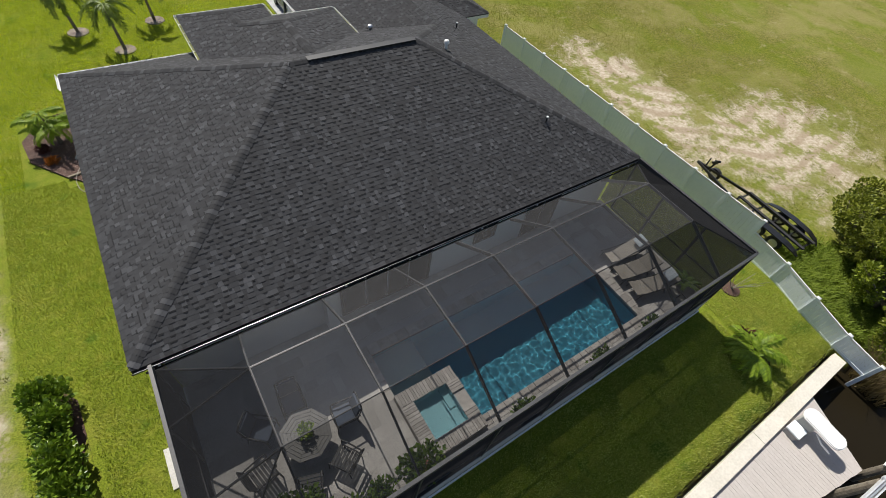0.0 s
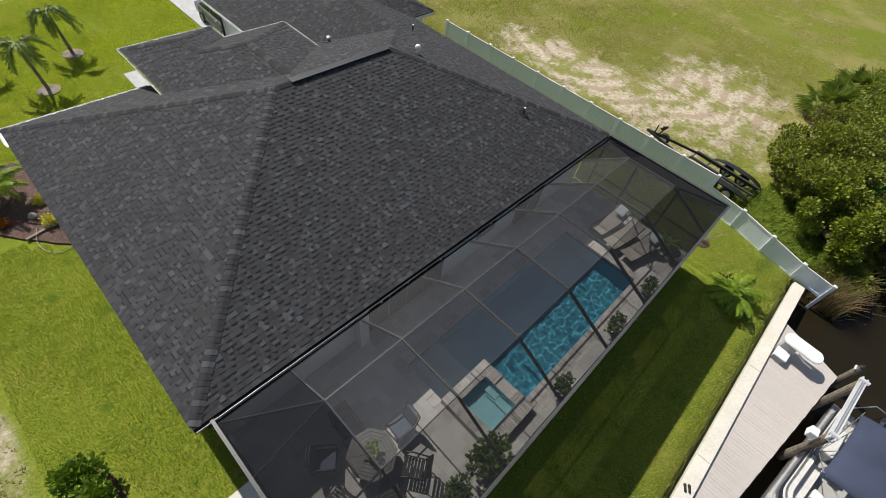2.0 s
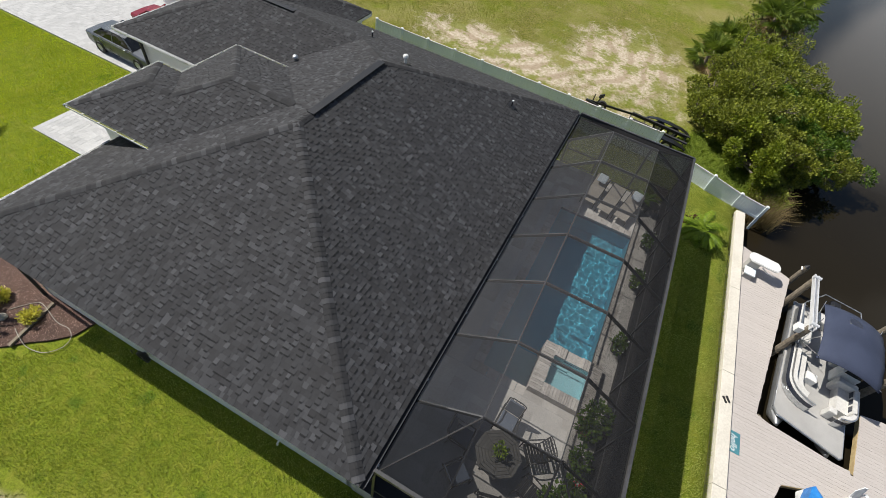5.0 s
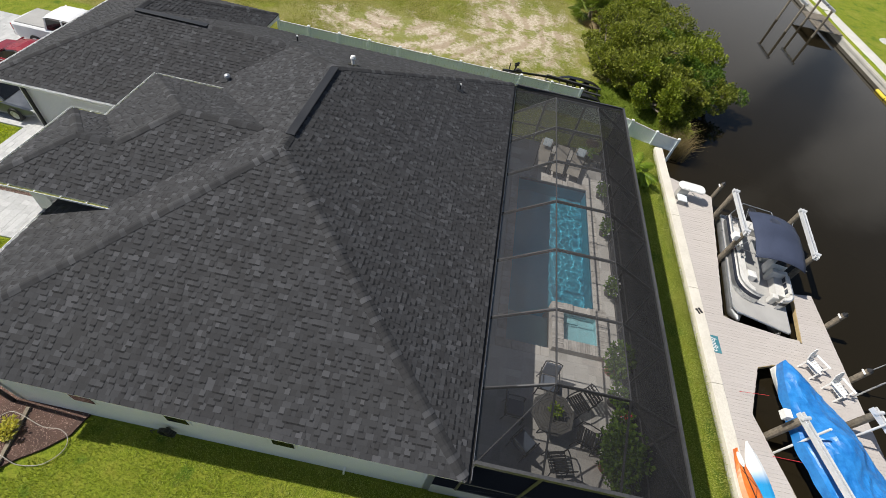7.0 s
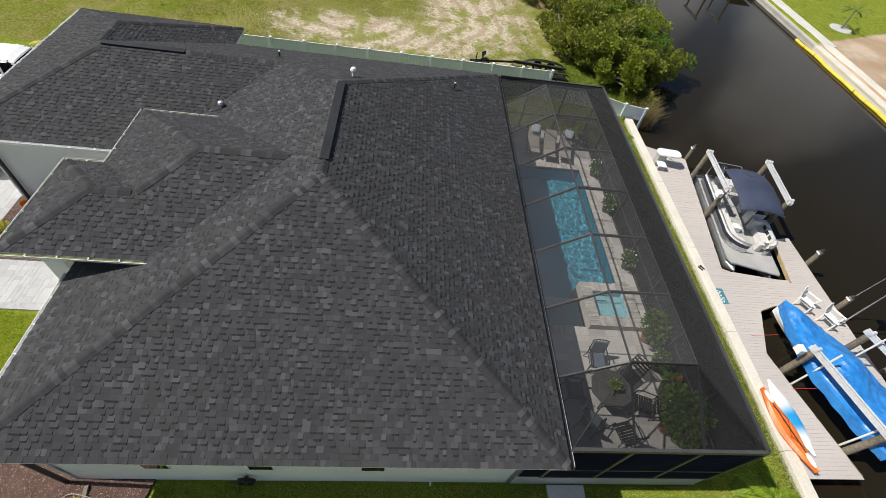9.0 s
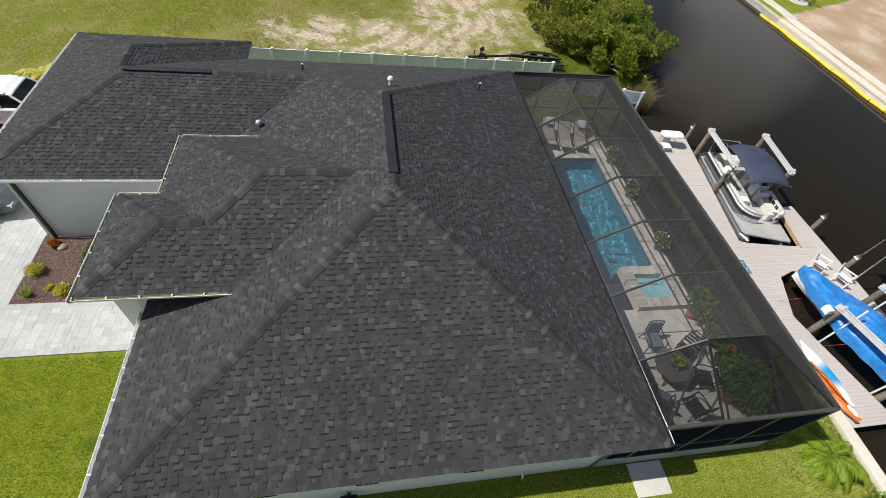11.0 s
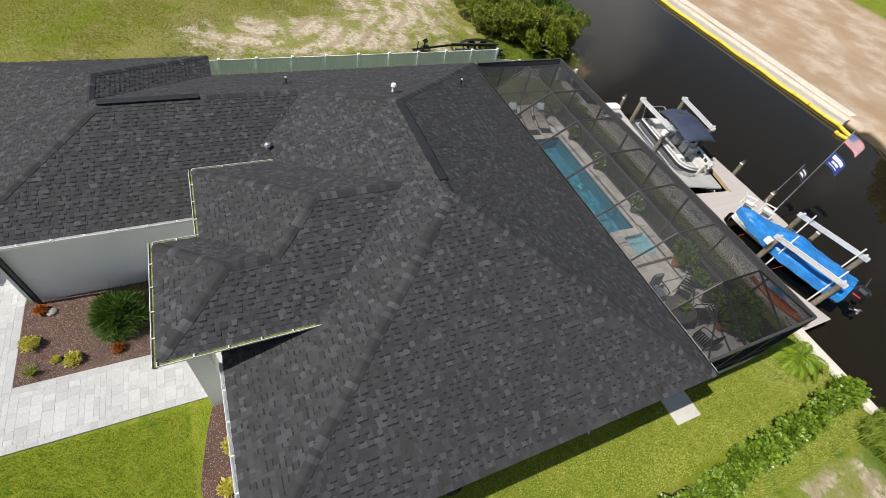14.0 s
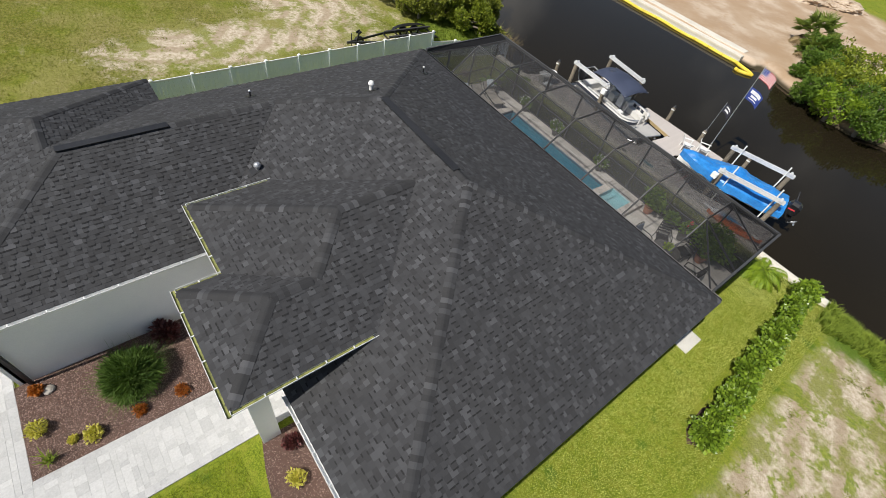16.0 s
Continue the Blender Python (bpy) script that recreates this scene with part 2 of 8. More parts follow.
def spa_water_material():
    """Still shallow water: tinted clear, with a mirror gloss."""
    n = Nodes("spa_water")
    clear, gloss, both, f = n.add("ShaderNodeBsdfTransparent"), n.add("ShaderNodeBsdfGlossy"), n.add("ShaderNodeMixShader"), n.add("ShaderNodeFresnel")
    clear.inputs[0].default_value = (0.80, 0.93, 0.95, 1)
    gloss.inputs["Roughness"].default_value = 0.02
    f.inputs["IOR"].default_value = 1.333
    n.t.links.new(f.outputs[0], both.inputs[0])
    n.t.links.new(clear.outputs[0], both.inputs[1])
    n.t.links.new(gloss.outputs[0], both.inputs[2])
    n.t.links.new(both.outputs[0], n.t.nodes["Material Output"].inputs[0])
    return n.m


def gradient_board_material():
    """White board with a soft blue band across it."""
    n = Nodes("painted_board")
    tc = n.add("ShaderNodeTexCoord").outputs["Object"]
    sep = n.add("ShaderNodeSeparateXYZ")
    n.put(sep.inputs[0], tc)
    d = n.math("ABSOLUTE", n.math("ADD", sep.outputs[0], 0.15))
    f = n.step(d, 0.75, 0.15)
    return n.done(n.mix(f, (0.78, 0.80, 0.80), (0.02, 0.30, 0.62)), 0.25)


MAT = dict(
    shingle=shingle_material("asphalt_shingle", ((0.25, 0.036), (0.52, 0.043), (0.78, 0.052), (0.91, 0.063), (0.97, 0.077)), 0.090),
    cap_shingle=shingle_material("cap_shingle", ((0.30, 0.026), (0.55, 0.034), (0.78, 0.050), (0.92, 0.072)), 0.095),
    # near-black for strips below tabs: printed band and butt shadow, both as colour
    shade=surf("painted_shadow_band", (0.009, 0.009, 0.010), (0.019, 0.019, 0.020), 120, 1, 0.95, bump=0.4),
    deck_felt=surf("roof_underlay", (0.02, 0.02, 0.02), (0.035, 0.035, 0.035), 60, 1, 0.95),
    ground=ground_material(),
    stucco=surf("white_stucco", (0.66, 0.67, 0.67), (0.78, 0.78, 0.77), 45, 0.5, 0.9, bump=0.5, depth=0.006),
    trim=surf("white_aluminium", (0.70, 0.71, 0.70), (0.80, 0.80, 0.79), 8, 0.6, 0.35, bump=0.05),
    black=surf("black_gutter", (0.012, 0.012, 0.013), (0.022, 0.022, 0.024), 20, 1, 0.5, bump=0.05),
    motor_black=surf("glossy_black_cowl", (0.010, 0.010, 0.011), (0.018, 0.018, 0.020), 12, 1, 0.28, bump=0.02),
    bead=surf("glossy_dark_metal", (0.24, 0.24, 0.245), (0.30, 0.30, 0.305), 15, 1, 0.30, 1.0, bump=0.02),
    bronze=surf("bronze_aluminium", (0.040, 0.040, 0.041), (0.070, 0.070, 0.071), 15, 1, 0.42, bump=0.05),
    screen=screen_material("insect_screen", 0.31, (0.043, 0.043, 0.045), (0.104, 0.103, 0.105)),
    # same cloth, darker and denser: edge-on dimness and shade put into the material
    slope_screen=screen_material("darkened_slope_screen", 0.48, (0.016, 0.016, 0.018), (0.030, 0.031, 0.033)),
    wall_screen=screen_material("darkened_wall_screen", 0.66, (0.018, 0.018, 0.020), (0.036, 0.036, 0.038)),
    thread=surf("screen_thread", (0.014, 0.014, 0.015), (0.024, 0.024, 0.026), 40, 1, 0.85, bump=0.0),
    vinyl=surf("white_vinyl", (0.76, 0.82, 0.85), (0.82, 0.87, 0.895), 6, 0.4, 0.45, bump=0.04),
    paver=surf("pale_paver", (0.36, 0.36, 0.355), (0.54, 0.54, 0.53), 18, 0.5, 0.9, bump=0.4, rnd=0.5),
    border_paver=surf("grey_border_paver", (0.35, 0.35, 0.35), (0.50, 0.50, 0.495), 18, 0.5, 0.9, bump=0.4, rnd=0.4),
    deck_paver=surf("travertine_paver", (0.355, 0.335, 0.31), (0.595, 0.57, 0.535), 14, 0.7, 0.85, bump=0.4, rnd=0.55),
    coping=surf("split_stone", (0.30, 0.275, 0.25), (0.62, 0.585, 0.54), 9, 1.5, 0.9, bump=0.7, depth=0.012, rnd=0.5),
    joint=surf("sand_joint", (0.40, 0.40, 0.39), (0.52, 0.515, 0.50), 40, 1, 0.95),
    old_cap=surf("weathered_concrete", (0.34, 0.325, 0.29), (0.50, 0.475, 0.425), 14, 0.8, 0.9, bump=0.4),
    concrete=surf("concrete", (0.47, 0.455, 0.42), (0.62, 0.60, 0.555), 20, 0.6, 0.9, bump=0.4),
    cap=surf("seawall_cap_concrete", (0.54, 0.505, 0.43), (0.69, 0.65, 0.565), 16, 0.7, 0.9, bump=0.4),
    plank=surf("composite_plank", (0.43, 0.39, 0.36), (0.50, 0.46, 0.43), 12, 0.4, 0.75, bump=0.3, rnd=0.3),
    timber=surf("weathered_timber", (0.10, 0.085, 0.065), (0.26, 0.22, 0.165), 9, 1.0, 0.9, bump=0.8, depth=0.012),
    raw_timber=surf("yellow_timber", (0.34, 0.25, 0.12), (0.50, 0.39, 0.20), 9, 1.0, 0.85, bump=0.5),
    canal=canal_material(),
    pool_water=pool_water_material(),
    spa_water=spa_water_material(),
    plaster=surf("pool_plaster", (0.045, 0.33, 0.47), (0.10, 0.43, 0.56), 12, 0.7, 0.6, bump=0.2),
    mosaic=surf("blue_mosaic", (0.05, 0.10, 0.15), (0.22, 0.32, 0.40), 22, 2, 0.25, bump=0.2, rnd=0.5),
    leaf=surf("leaf_green", (0.034, 0.085, 0.009), (0.165, 0.255, 0.030), 3, 0.9, 0.55, bump=0.0, rnd=0.6, spec=0.35, thin=0.35),
    leaf_bright=surf("leaf_bright_green", (0.095, 0.175, 0.010), (0.330, 0.440, 0.034), 3, 0.5, 0.5, bump=0.0, rnd=0.6, spec=0.35, thin=0.4),
    leaf_dark=surf("mangrove_leaf", (0.045, 0.082, 0.008), (0.350, 0.400, 0.036), 2, 0.9, 0.5, bump=0.0, rnd=0.65, spec=0.35, thin=0.3),
    frond=surf("palm_frond", (0.075, 0.125, 0.016), (0.270, 0.335, 0.058), 4, 0.6, 0.5, bump=0.0, rnd=0.5, thin=0.3),
    dead_frond=surf("dead_frond", (0.16, 0.11, 0.05), (0.33, 0.25, 0.13), 4, 0.8, 0.8, bump=0.0, rnd=0.5),
    yellow_leaf=surf("yellow_croton_leaf", (0.40, 0.38, 0.045), (0.82, 0.74, 0.18), 6, 1, 0.5, bump=0.0, rnd=0.6, thin=0.35),
    orange_leaf=surf("orange_croton_leaf", (0.22, 0.05, 0.01), (0.55, 0.20, 0.03), 6, 1, 0.5, bump=0.0, rnd=0.6, thin=0.35),
    red_leaf=surf("dark_red_leaf", (0.035, 0.010, 0.010), (0.14, 0.035, 0.030), 6, 1, 0.5, bump=0.0, rnd=0.6),
    leaf_olive=surf("olive_leaf", (0.055, 0.080, 0.012), (0.350, 0.375, 0.050), 2, 0.9, 0.5, bump=0.0, rnd=0.65, spec=0.35, thin=0.3),
    fine_grass=surf("fine_green_grass", (0.050, 0.105, 0.020), (0.185, 0.285, 0.060), 3, 0.9, 0.6, bump=0.0, rnd=0.6, spec=0.3, thin=0.35),
    clusia=surf("clusia_leaf", (0.055, 0.115, 0.010), (0.270, 0.380, 0.034), 3, 0.5, 0.38, bump=0.0, rnd=0.6, spec=0.6, thin=0.2),
    reed=surf("dry_reed", (0.13, 0.10, 0.045), (0.30, 0.22, 0.10), 6, 1, 0.85, bump=0.0, rnd=0.6, thin=0.3),
    grass_blade=surf("tall_grass", (0.120, 0.190, 0.015), (0.370, 0.450, 0.060), 6, 0.6, 0.8, bump=0.0, rnd=0.6, thin=0.5),
    bark=surf("bark", (0.10, 0.085, 0.065), (0.24, 0.205, 0.16), 25, 2, 0.95, bump=0.8, depth=0.01),
    bark_chip=surf("bark_chip", (0.020, 0.012, 0.010), (0.42, 0.29, 0.24), 60, 2, 0.95, bump=0.3, rnd=0.9),
    mulch=surf("red_brown_mulch", (0.018, 0.010, 0.008), (0.15, 0.085, 0.065), 75, 1.5, 0.95, bump=0.8, depth=0.012, rnd=0.5, grain_rough=0.75),
    pale_mulch=surf("faded_mulch", (0.12, 0.09, 0.072), (0.36, 0.30, 0.25), 22, 1.5, 0.95, bump=1.0, depth=0.03, grain_rough=0.75),
    rock=surf("pale_rock", (0.25, 0.23, 0.20), (0.44, 0.41, 0.36), 10, 3, 0.9, bump=0.8, depth=0.02),
    terracotta=surf("terracotta", (0.26, 0.11, 0.07), (0.40, 0.19, 0.12), 12, 2, 0.8, bump=0.2),
    dark_pot=surf("dark_pot", (0.05, 0.05, 0.05), (0.10, 0.095, 0.09), 12, 2, 0.5, bump=0.2),
    lawn_blade=surf("lawn_blade", (0.270, 0.305, 0.050), (0.640, 0.660, 0.220), 3, 0.5, 0.9, bump=0.0, rnd=0.45, spec=0.2, thin=0.36, through=(0.62, 0.72, 0.04)),
    front_blade=surf("fresh_lawn_blade", (0.150, 0.200, 0.022), (0.480, 0.530, 0.110), 3, 0.5, 0.9, bump=0.0, rnd=0.45, spec=0.2, thin=0.60, through=(1.15, 1.2, 0.06)),
    silt=surf("gutter_silt", (0.075, 0.080, 0.020), (0.26, 0.27, 0.085), 9, 2.0, 0.9, bump=0.4),
    weed=surf("low_weed", (0.100, 0.125, 0.013), (0.270, 0.275, 0.060), 6, 0.6, 0.9, bump=0.0, rnd=0.6, thin=0.42, through=(1.1, 1.1, 0.12)),
    soil=surf("dumped_sand", (0.35, 0.255, 0.17), (0.53, 0.44, 0.34), 4, 0.6, 0.95, bump=1.0, depth=0.08),
    lift_metal=surf("milled_aluminium", (0.60, 0.61, 0.62), (0.76, 0.77, 0.78), 8, 1.2, 0.42, 0.25, bump=0.1),
    metal=surf("galvanised_steel", (0.50, 0.51, 0.52), (0.68, 0.69, 0.70), 12, 1.5, 0.38, 0.8, bump=0.1),
    aluminium=surf("boat_aluminium", (0.55, 0.56, 0.57), (0.72, 0.73, 0.74), 6, 1.0, 0.3, 0.85, bump=0.05),
    white_plastic=surf("white_plastic", (0.70, 0.70, 0.68), (0.82, 0.82, 0.80), 6, 1, 0.4, bump=0.05),
    white_vinyl_seat=surf("grey_white_upholstery", (0.52, 0.51, 0.48), (0.66, 0.65, 0.62), 10, 1.5, 0.5, bump=0.15),
    navy=surf("navy_canvas", (0.022, 0.030, 0.058), (0.042, 0.054, 0.095), 60, 1.0, 0.8, bump=0.4),
    blue_tarp=surf("blue_tarpaulin", (0.010, 0.135, 0.42), (0.030, 0.235, 0.60), 5, 1.2, 0.38, bump=0.5, depth=0.03),
    boat_floor=surf("grey_boat_carpet", (0.30, 0.295, 0.28), (0.42, 0.41, 0.395), 60, 1.0, 0.9, bump=0.3),
    dark_band=surf("dark_blue_band", (0.02, 0.025, 0.04), (0.04, 0.045, 0.065), 10, 1, 0.3, bump=0.03),
    orange=surf("orange_plastic", (0.62, 0.12, 0.02), (0.78, 0.20, 0.035), 6, 1.2, 0.4, bump=0.1),
    board=gradient_board_material(),
    teal=surf("teal_mat", (0.035, 0.16, 0.20), (0.07, 0.23, 0.27), 60, 2, 0.95, bump=0.5),
    rubber=surf("black_rubber", (0.010, 0.010, 0.010), (0.025, 0.025, 0.025), 30, 2, 0.7, bump=0.3),
    black_paint=surf("black_paint", (0.010, 0.010, 0.011), (0.020, 0.020, 0.022), 12, 2, 0.35, bump=0.1),
    furniture=surf("black_cast_metal", (0.014, 0.014, 0.014), (0.028, 0.028, 0.028), 25, 2, 0.5, bump=0.2),
    table_top=surf("grey_slatted_top", (0.065, 0.062, 0.058), (0.125, 0.119, 0.11), 14, 2, 0.5, bump=0.3, rnd=0.3),
    cushion=surf("grey_blue_cushion", (0.070, 0.088, 0.125), (0.120, 0.145, 0.190), 40, 2, 0.95, bump=0.3),
    sling=surf("taupe_sling", (0.25, 0.225, 0.19), (0.36, 0.33, 0.285), 60, 2, 0.9, bump=0.3),
    pillow=surf("pale_blue_pillow", (0.42, 0.50, 0.55), (0.66, 0.70, 0.72), 14, 6, 0.95, bump=0.3),
    glass=surf("tinted_glass", (0.008, 0.009, 0.010), (0.014, 0.015, 0.016), 3, 1, 0.06, bump=0.0),
    silver_car=surf("silver_grey_paint", (0.11, 0.122, 0.135), (0.16, 0.172, 0.185), 3, 0.6, 0.28, 0.55, bump=0.0),
    red_car=surf("dark_red_paint", (0.20, 0.008, 0.016), (0.28, 0.014, 0.022), 3, 0.6, 0.25, 0.2, bump=0.0),
    white_car=surf("white_paint", (0.72, 0.73, 0.73), (0.80, 0.80, 0.80), 3, 0.6, 0.25, bump=0.0),
    chrome=surf("chrome", (0.62, 0.62, 0.62), (0.75, 0.75, 0.75), 5, 1, 0.15, 1.0, bump=0.0),
    lamp=surf("clear_lamp", (0.50, 0.50, 0.50), (0.70, 0.70, 0.70), 5, 1, 0.1, bump=0.0),
    red_lamp=surf("red_lamp", (0.30, 0.01, 0.01), (0.40, 0.02, 0.02), 5, 1, 0.15, bump=0.0),
    yellow_boom=surf("yellow_boom", (0.62, 0.45, 0.03), (0.78, 0.60, 0.07), 5, 1.5, 0.6, bump=0.2),
    red=surf("flag_red", (0.42, 0.02, 0.03), (0.55, 0.04, 0.05), 12, 2, 0.85),
    flag_blue=surf("flag_blue", (0.015, 0.03, 0.17), (0.03, 0.06, 0.27), 12, 2, 0.85),
    flag_white=surf("flag_white", (0.66, 0.66, 0.66), (0.78, 0.78, 0.78), 12, 2, 0.85),
    flag_black=surf("flag_black", (0.012, 0.012, 0.02), (0.03, 0.03, 0.05), 12, 2, 0.85),
)

# ---- building helpers ----
def part(name, bm, material, parent=None, label="", smooth=False):
    me = bpy.data.meshes.new(name)
    bm.normal_update()
    bm.to_mesh(me)
    bm.free()
    me.materials.append(material)
    if smooth:
        me.shade_smooth()
    ob = new(name, me)
    ob.parent = parent
    return tagged(ob, label)


def thing(name, label, category, group="", at=None):
    ob = new(name)
    ob.empty_display_size = 0.3
    if at is not None:
        ob.matrix_basis = at
    return tagged(ob, label, category, group)


def solid(name, verts, faces, material, parent=None, label=""):
    me = bpy.data.meshes.new(name)
    me.from_pydata(verts, [], faces)
    me.materials.append(material)
    me.update()
    ob = new(name, me)
    ob.parent = parent
    return tagged(ob, label)


def box(bm, x0, x1, y0, y1, z0, z1, m=None):
    v = [bm.verts.new((m @ Vector(c)) if m else c) for c in
         ((x0, y0, z0), (x1, y0, z0), (x1, y1, z0), (x0, y1, z0), (x0, y0, z1), (x1, y0, z1), (x1, y1, z1), (x0, y1, z1))]
    for f in ((3, 2, 1, 0), (4, 5, 6, 7), (0, 1, 5, 4), (1, 2, 6, 5), (2, 3, 7, 6), (3, 0, 4, 7)):
        bm.faces.new([v[i] for i in f])
    return bm


def bx(*a, m=None, bevel=0.0):
    bm = box(bmesh.new(), *a, m=m)
    if bevel:
        bmesh.ops.bevel(bm, geom=bm.edges[:], offset=bevel, segments=2, affect="EDGES", profile=0.6)
    return bm


def along(p, q):
    """A frame whose x runs from p to q and whose z points up as far as it can."""
    p, q = Vector(p), Vector(q)
    x = (q - p).normalized()
    up = Vector((0, 0, 1)) if abs(x.z) < 0.98 else Vector((0, 1, 0))
    y = up.cross(x).normalized()
    z = x.cross(y)
    m = Matrix((x, y, z)).transposed().to_4x4()
    m.translation = p
    return m, (q - p).length


def beam(bm, p, q, w, h):
    m, n = along(p, q)
    return box(bm, 0, n, -w / 2, w / 2, -h / 2, h / 2, m)


def rod(bm, p, q, r0, r1=None, n=8):
    m, length = along(p, q)
    r1 = r0 if r1 is None else r1
    rings = []
    for x, r in ((0, r0), (length, r1)):
        rings.append([bm.verts.new(m @ Vector((x, r * math.cos(2 * math.pi * i / n), r * math.sin(2 * math.pi * i / n)))) for i in range(n)])
    for i in range(n):
        bm.faces.new((rings[0][i], rings[0][(i + 1) % n], rings[1][(i + 1) % n], rings[1][i]))
    bm.faces.new(rings[0][::-1])
    bm.faces.new(rings[1])
    return bm


def tube(bm, points, radius, n=6):
    for a, b in zip(points, points[1:]):
        rod(bm, a, b, radius, radius, n)
    return bm


def prism(bm, poly, z0, z1):
    """A flat polygon, counted anticlockwise from above, made solid."""
    lo, hi = ([bm.verts.new((x, y, z)) for x, y in poly] for z in (z0, z1))
    bm.faces.new(hi)
    bm.faces.new(lo[::-1])
    for i in range(len(poly)):
        j = (i + 1) % len(poly)
        bm.faces.new((lo[i], lo[j], hi[j], hi[i]))
    return bm


def lathe(bm, rings, n=16, close=True):
    """A turned shape from (radius, height) pairs."""
    rows = [[bm.verts.new((r * math.cos(2 * math.pi * i / n), r * math.sin(2 * math.pi * i / n), z)) for i in range(n)] for r, z in rings]
    for a, b in zip(rows, rows[1:]):
        for i in range(n):
            bm.faces.new((a[i], a[(i + 1) % n], b[(i + 1) % n], b[i]))
    if close:
        bm.faces.new(rows[0][::-1])
        bm.faces.new(rows[-1])
    return bm


def loft(bm, sections, cap=True, closed=True):
    """A skin over sections of equally many points."""
    rows = [[bm.verts.new(p) for p in s] for s in sections]
    n = len(rows[0])
    for a, b in zip(rows, rows[1:]):
        for i in range(n if closed else n - 1):
            bm.faces.new((a[i], a[(i + 1) % n], b[(i + 1) % n], b[i]))
    if cap and closed:
        bm.faces.new(rows[0][::-1])
        bm.faces.new(rows[-1])
    bmesh.ops.recalc_face_normals(bm, faces=bm.faces[:])
    return bm


def inside(poly, x, y):
    odd = False
    for (x0, y0), (x1, y1) in zip(poly, poly[1:] + poly[:1]):
        if (y0 > y) != (y1 > y) and x < x0 + (y - y0) * (x1 - x0) / (y1 - y0):
            odd = not odd
    return odd


def crossings(poly, s):
    """Where the level v = s cuts a polygon of (u, v), in pairs."""
    hits = []
    for (u0, v0), (u1, v1) in zip(poly, poly[1:] + poly[:1]):
        if (v0 > s) != (v1 > s):
            hits.append(u0 + (s - v0) * (u1 - u0) / (v1 - v0))
    hits.sort()
    return list(zip(hits[::2], hits[1::2]))


rng = random.Random(7)

# ---- ground, canal, banks ----
WATER_Z, DOCK_Z, CAP_Z, DECK_Z, EAVE, PITCH = -1.15, -0.35, -0.25, 0.86, 3.6, 0.405


def smooth(a, b, v):
    v = min(1.0, max(0.0, (v - a) / (b - a)))
    return v * v * (3 - 2 * v)


def ground_height(x, y):
    if 0.9 < x < 17.6 and -5.2 < y < 0.3:
        return -2.2                                             # the pit of the pool, under the deck
    if y > -12.5:
        walled = -3.4 < x < 22.2
        fall = CAP_Z * smooth(-6.5, -9.6, y) - 0.03
        if walled:
            z = fall if y > -10.0 else -2.6
        else:
            shore = -10.6 + 0.5 * noise.noise((x * 0.3, 3.1, 0)) - (1.6 * smooth(23.0, 27.0, x))
            z = fall - 2.4 * smooth(shore + 0.9, shore - 1.4, y)
        return z + 0.03 * noise.noise((x * 0.4, y * 0.4, 1.7))
    if y > -25.0:
        return -2.6
    if x > 12.5:
        z = -2.6 if y > -34.4 else -0.52
    else:
        shore = -34.2 + 0.36 * min(12.5 - x, 8) - 0.45 * min(max(3.0 - x, 0), 5) + 0.7 * noise.noise((x * 0.3, 7.7, 0))
        z = -2.6 + 2.1 * smooth(shore + 1.0, shore - 2.2, y)
    return z + (0.10 * noise.noise((x * 0.25, y * 0.25, 4.2)) if y < -33 else 0)


def ground():
    xs = [-400, -250, -150, -90, -60, -40, -28, -20] + [-14 + 0.5 * i for i in range(120)] + [46 + 1.5 * i for i in range(20)] + [80, 100, 140, 220, 400]
    ys = [-400, -250, -150, -110, -85, -70] + [-60 + 1.2 * i for i in range(20)] + [-36 + 0.5 * i for i in range(136)] + [33, 36, 40, 46, 55, 70, 100, 150, 250, 400]
    verts = [(x, y, ground_height(x, y)) for y in ys for x in xs]
    w = len(xs)
    faces = [(j * w + i, j * w + i + 1, (j + 1) * w + i + 1, (j + 1) * w + i) for j in range(len(ys) - 1) for i in range(w - 1)]
    ob = solid("ground", verts, faces, MAT["ground"])
    ob.data.shade_smooth()
    tagged(ob, "green mown lawn, sandy weedy lots and a bare sandy far bank", "ground", kind="structure")


def canal():
    bm = bmesh.new()
    box(bm, -400, 400, -34.6, -9.9, -1.6, WATER_Z)
    tagged(part("water", bm, MAT["canal"]), "dark brown still canal water reflecting sky and cloud", "water", kind="structure")


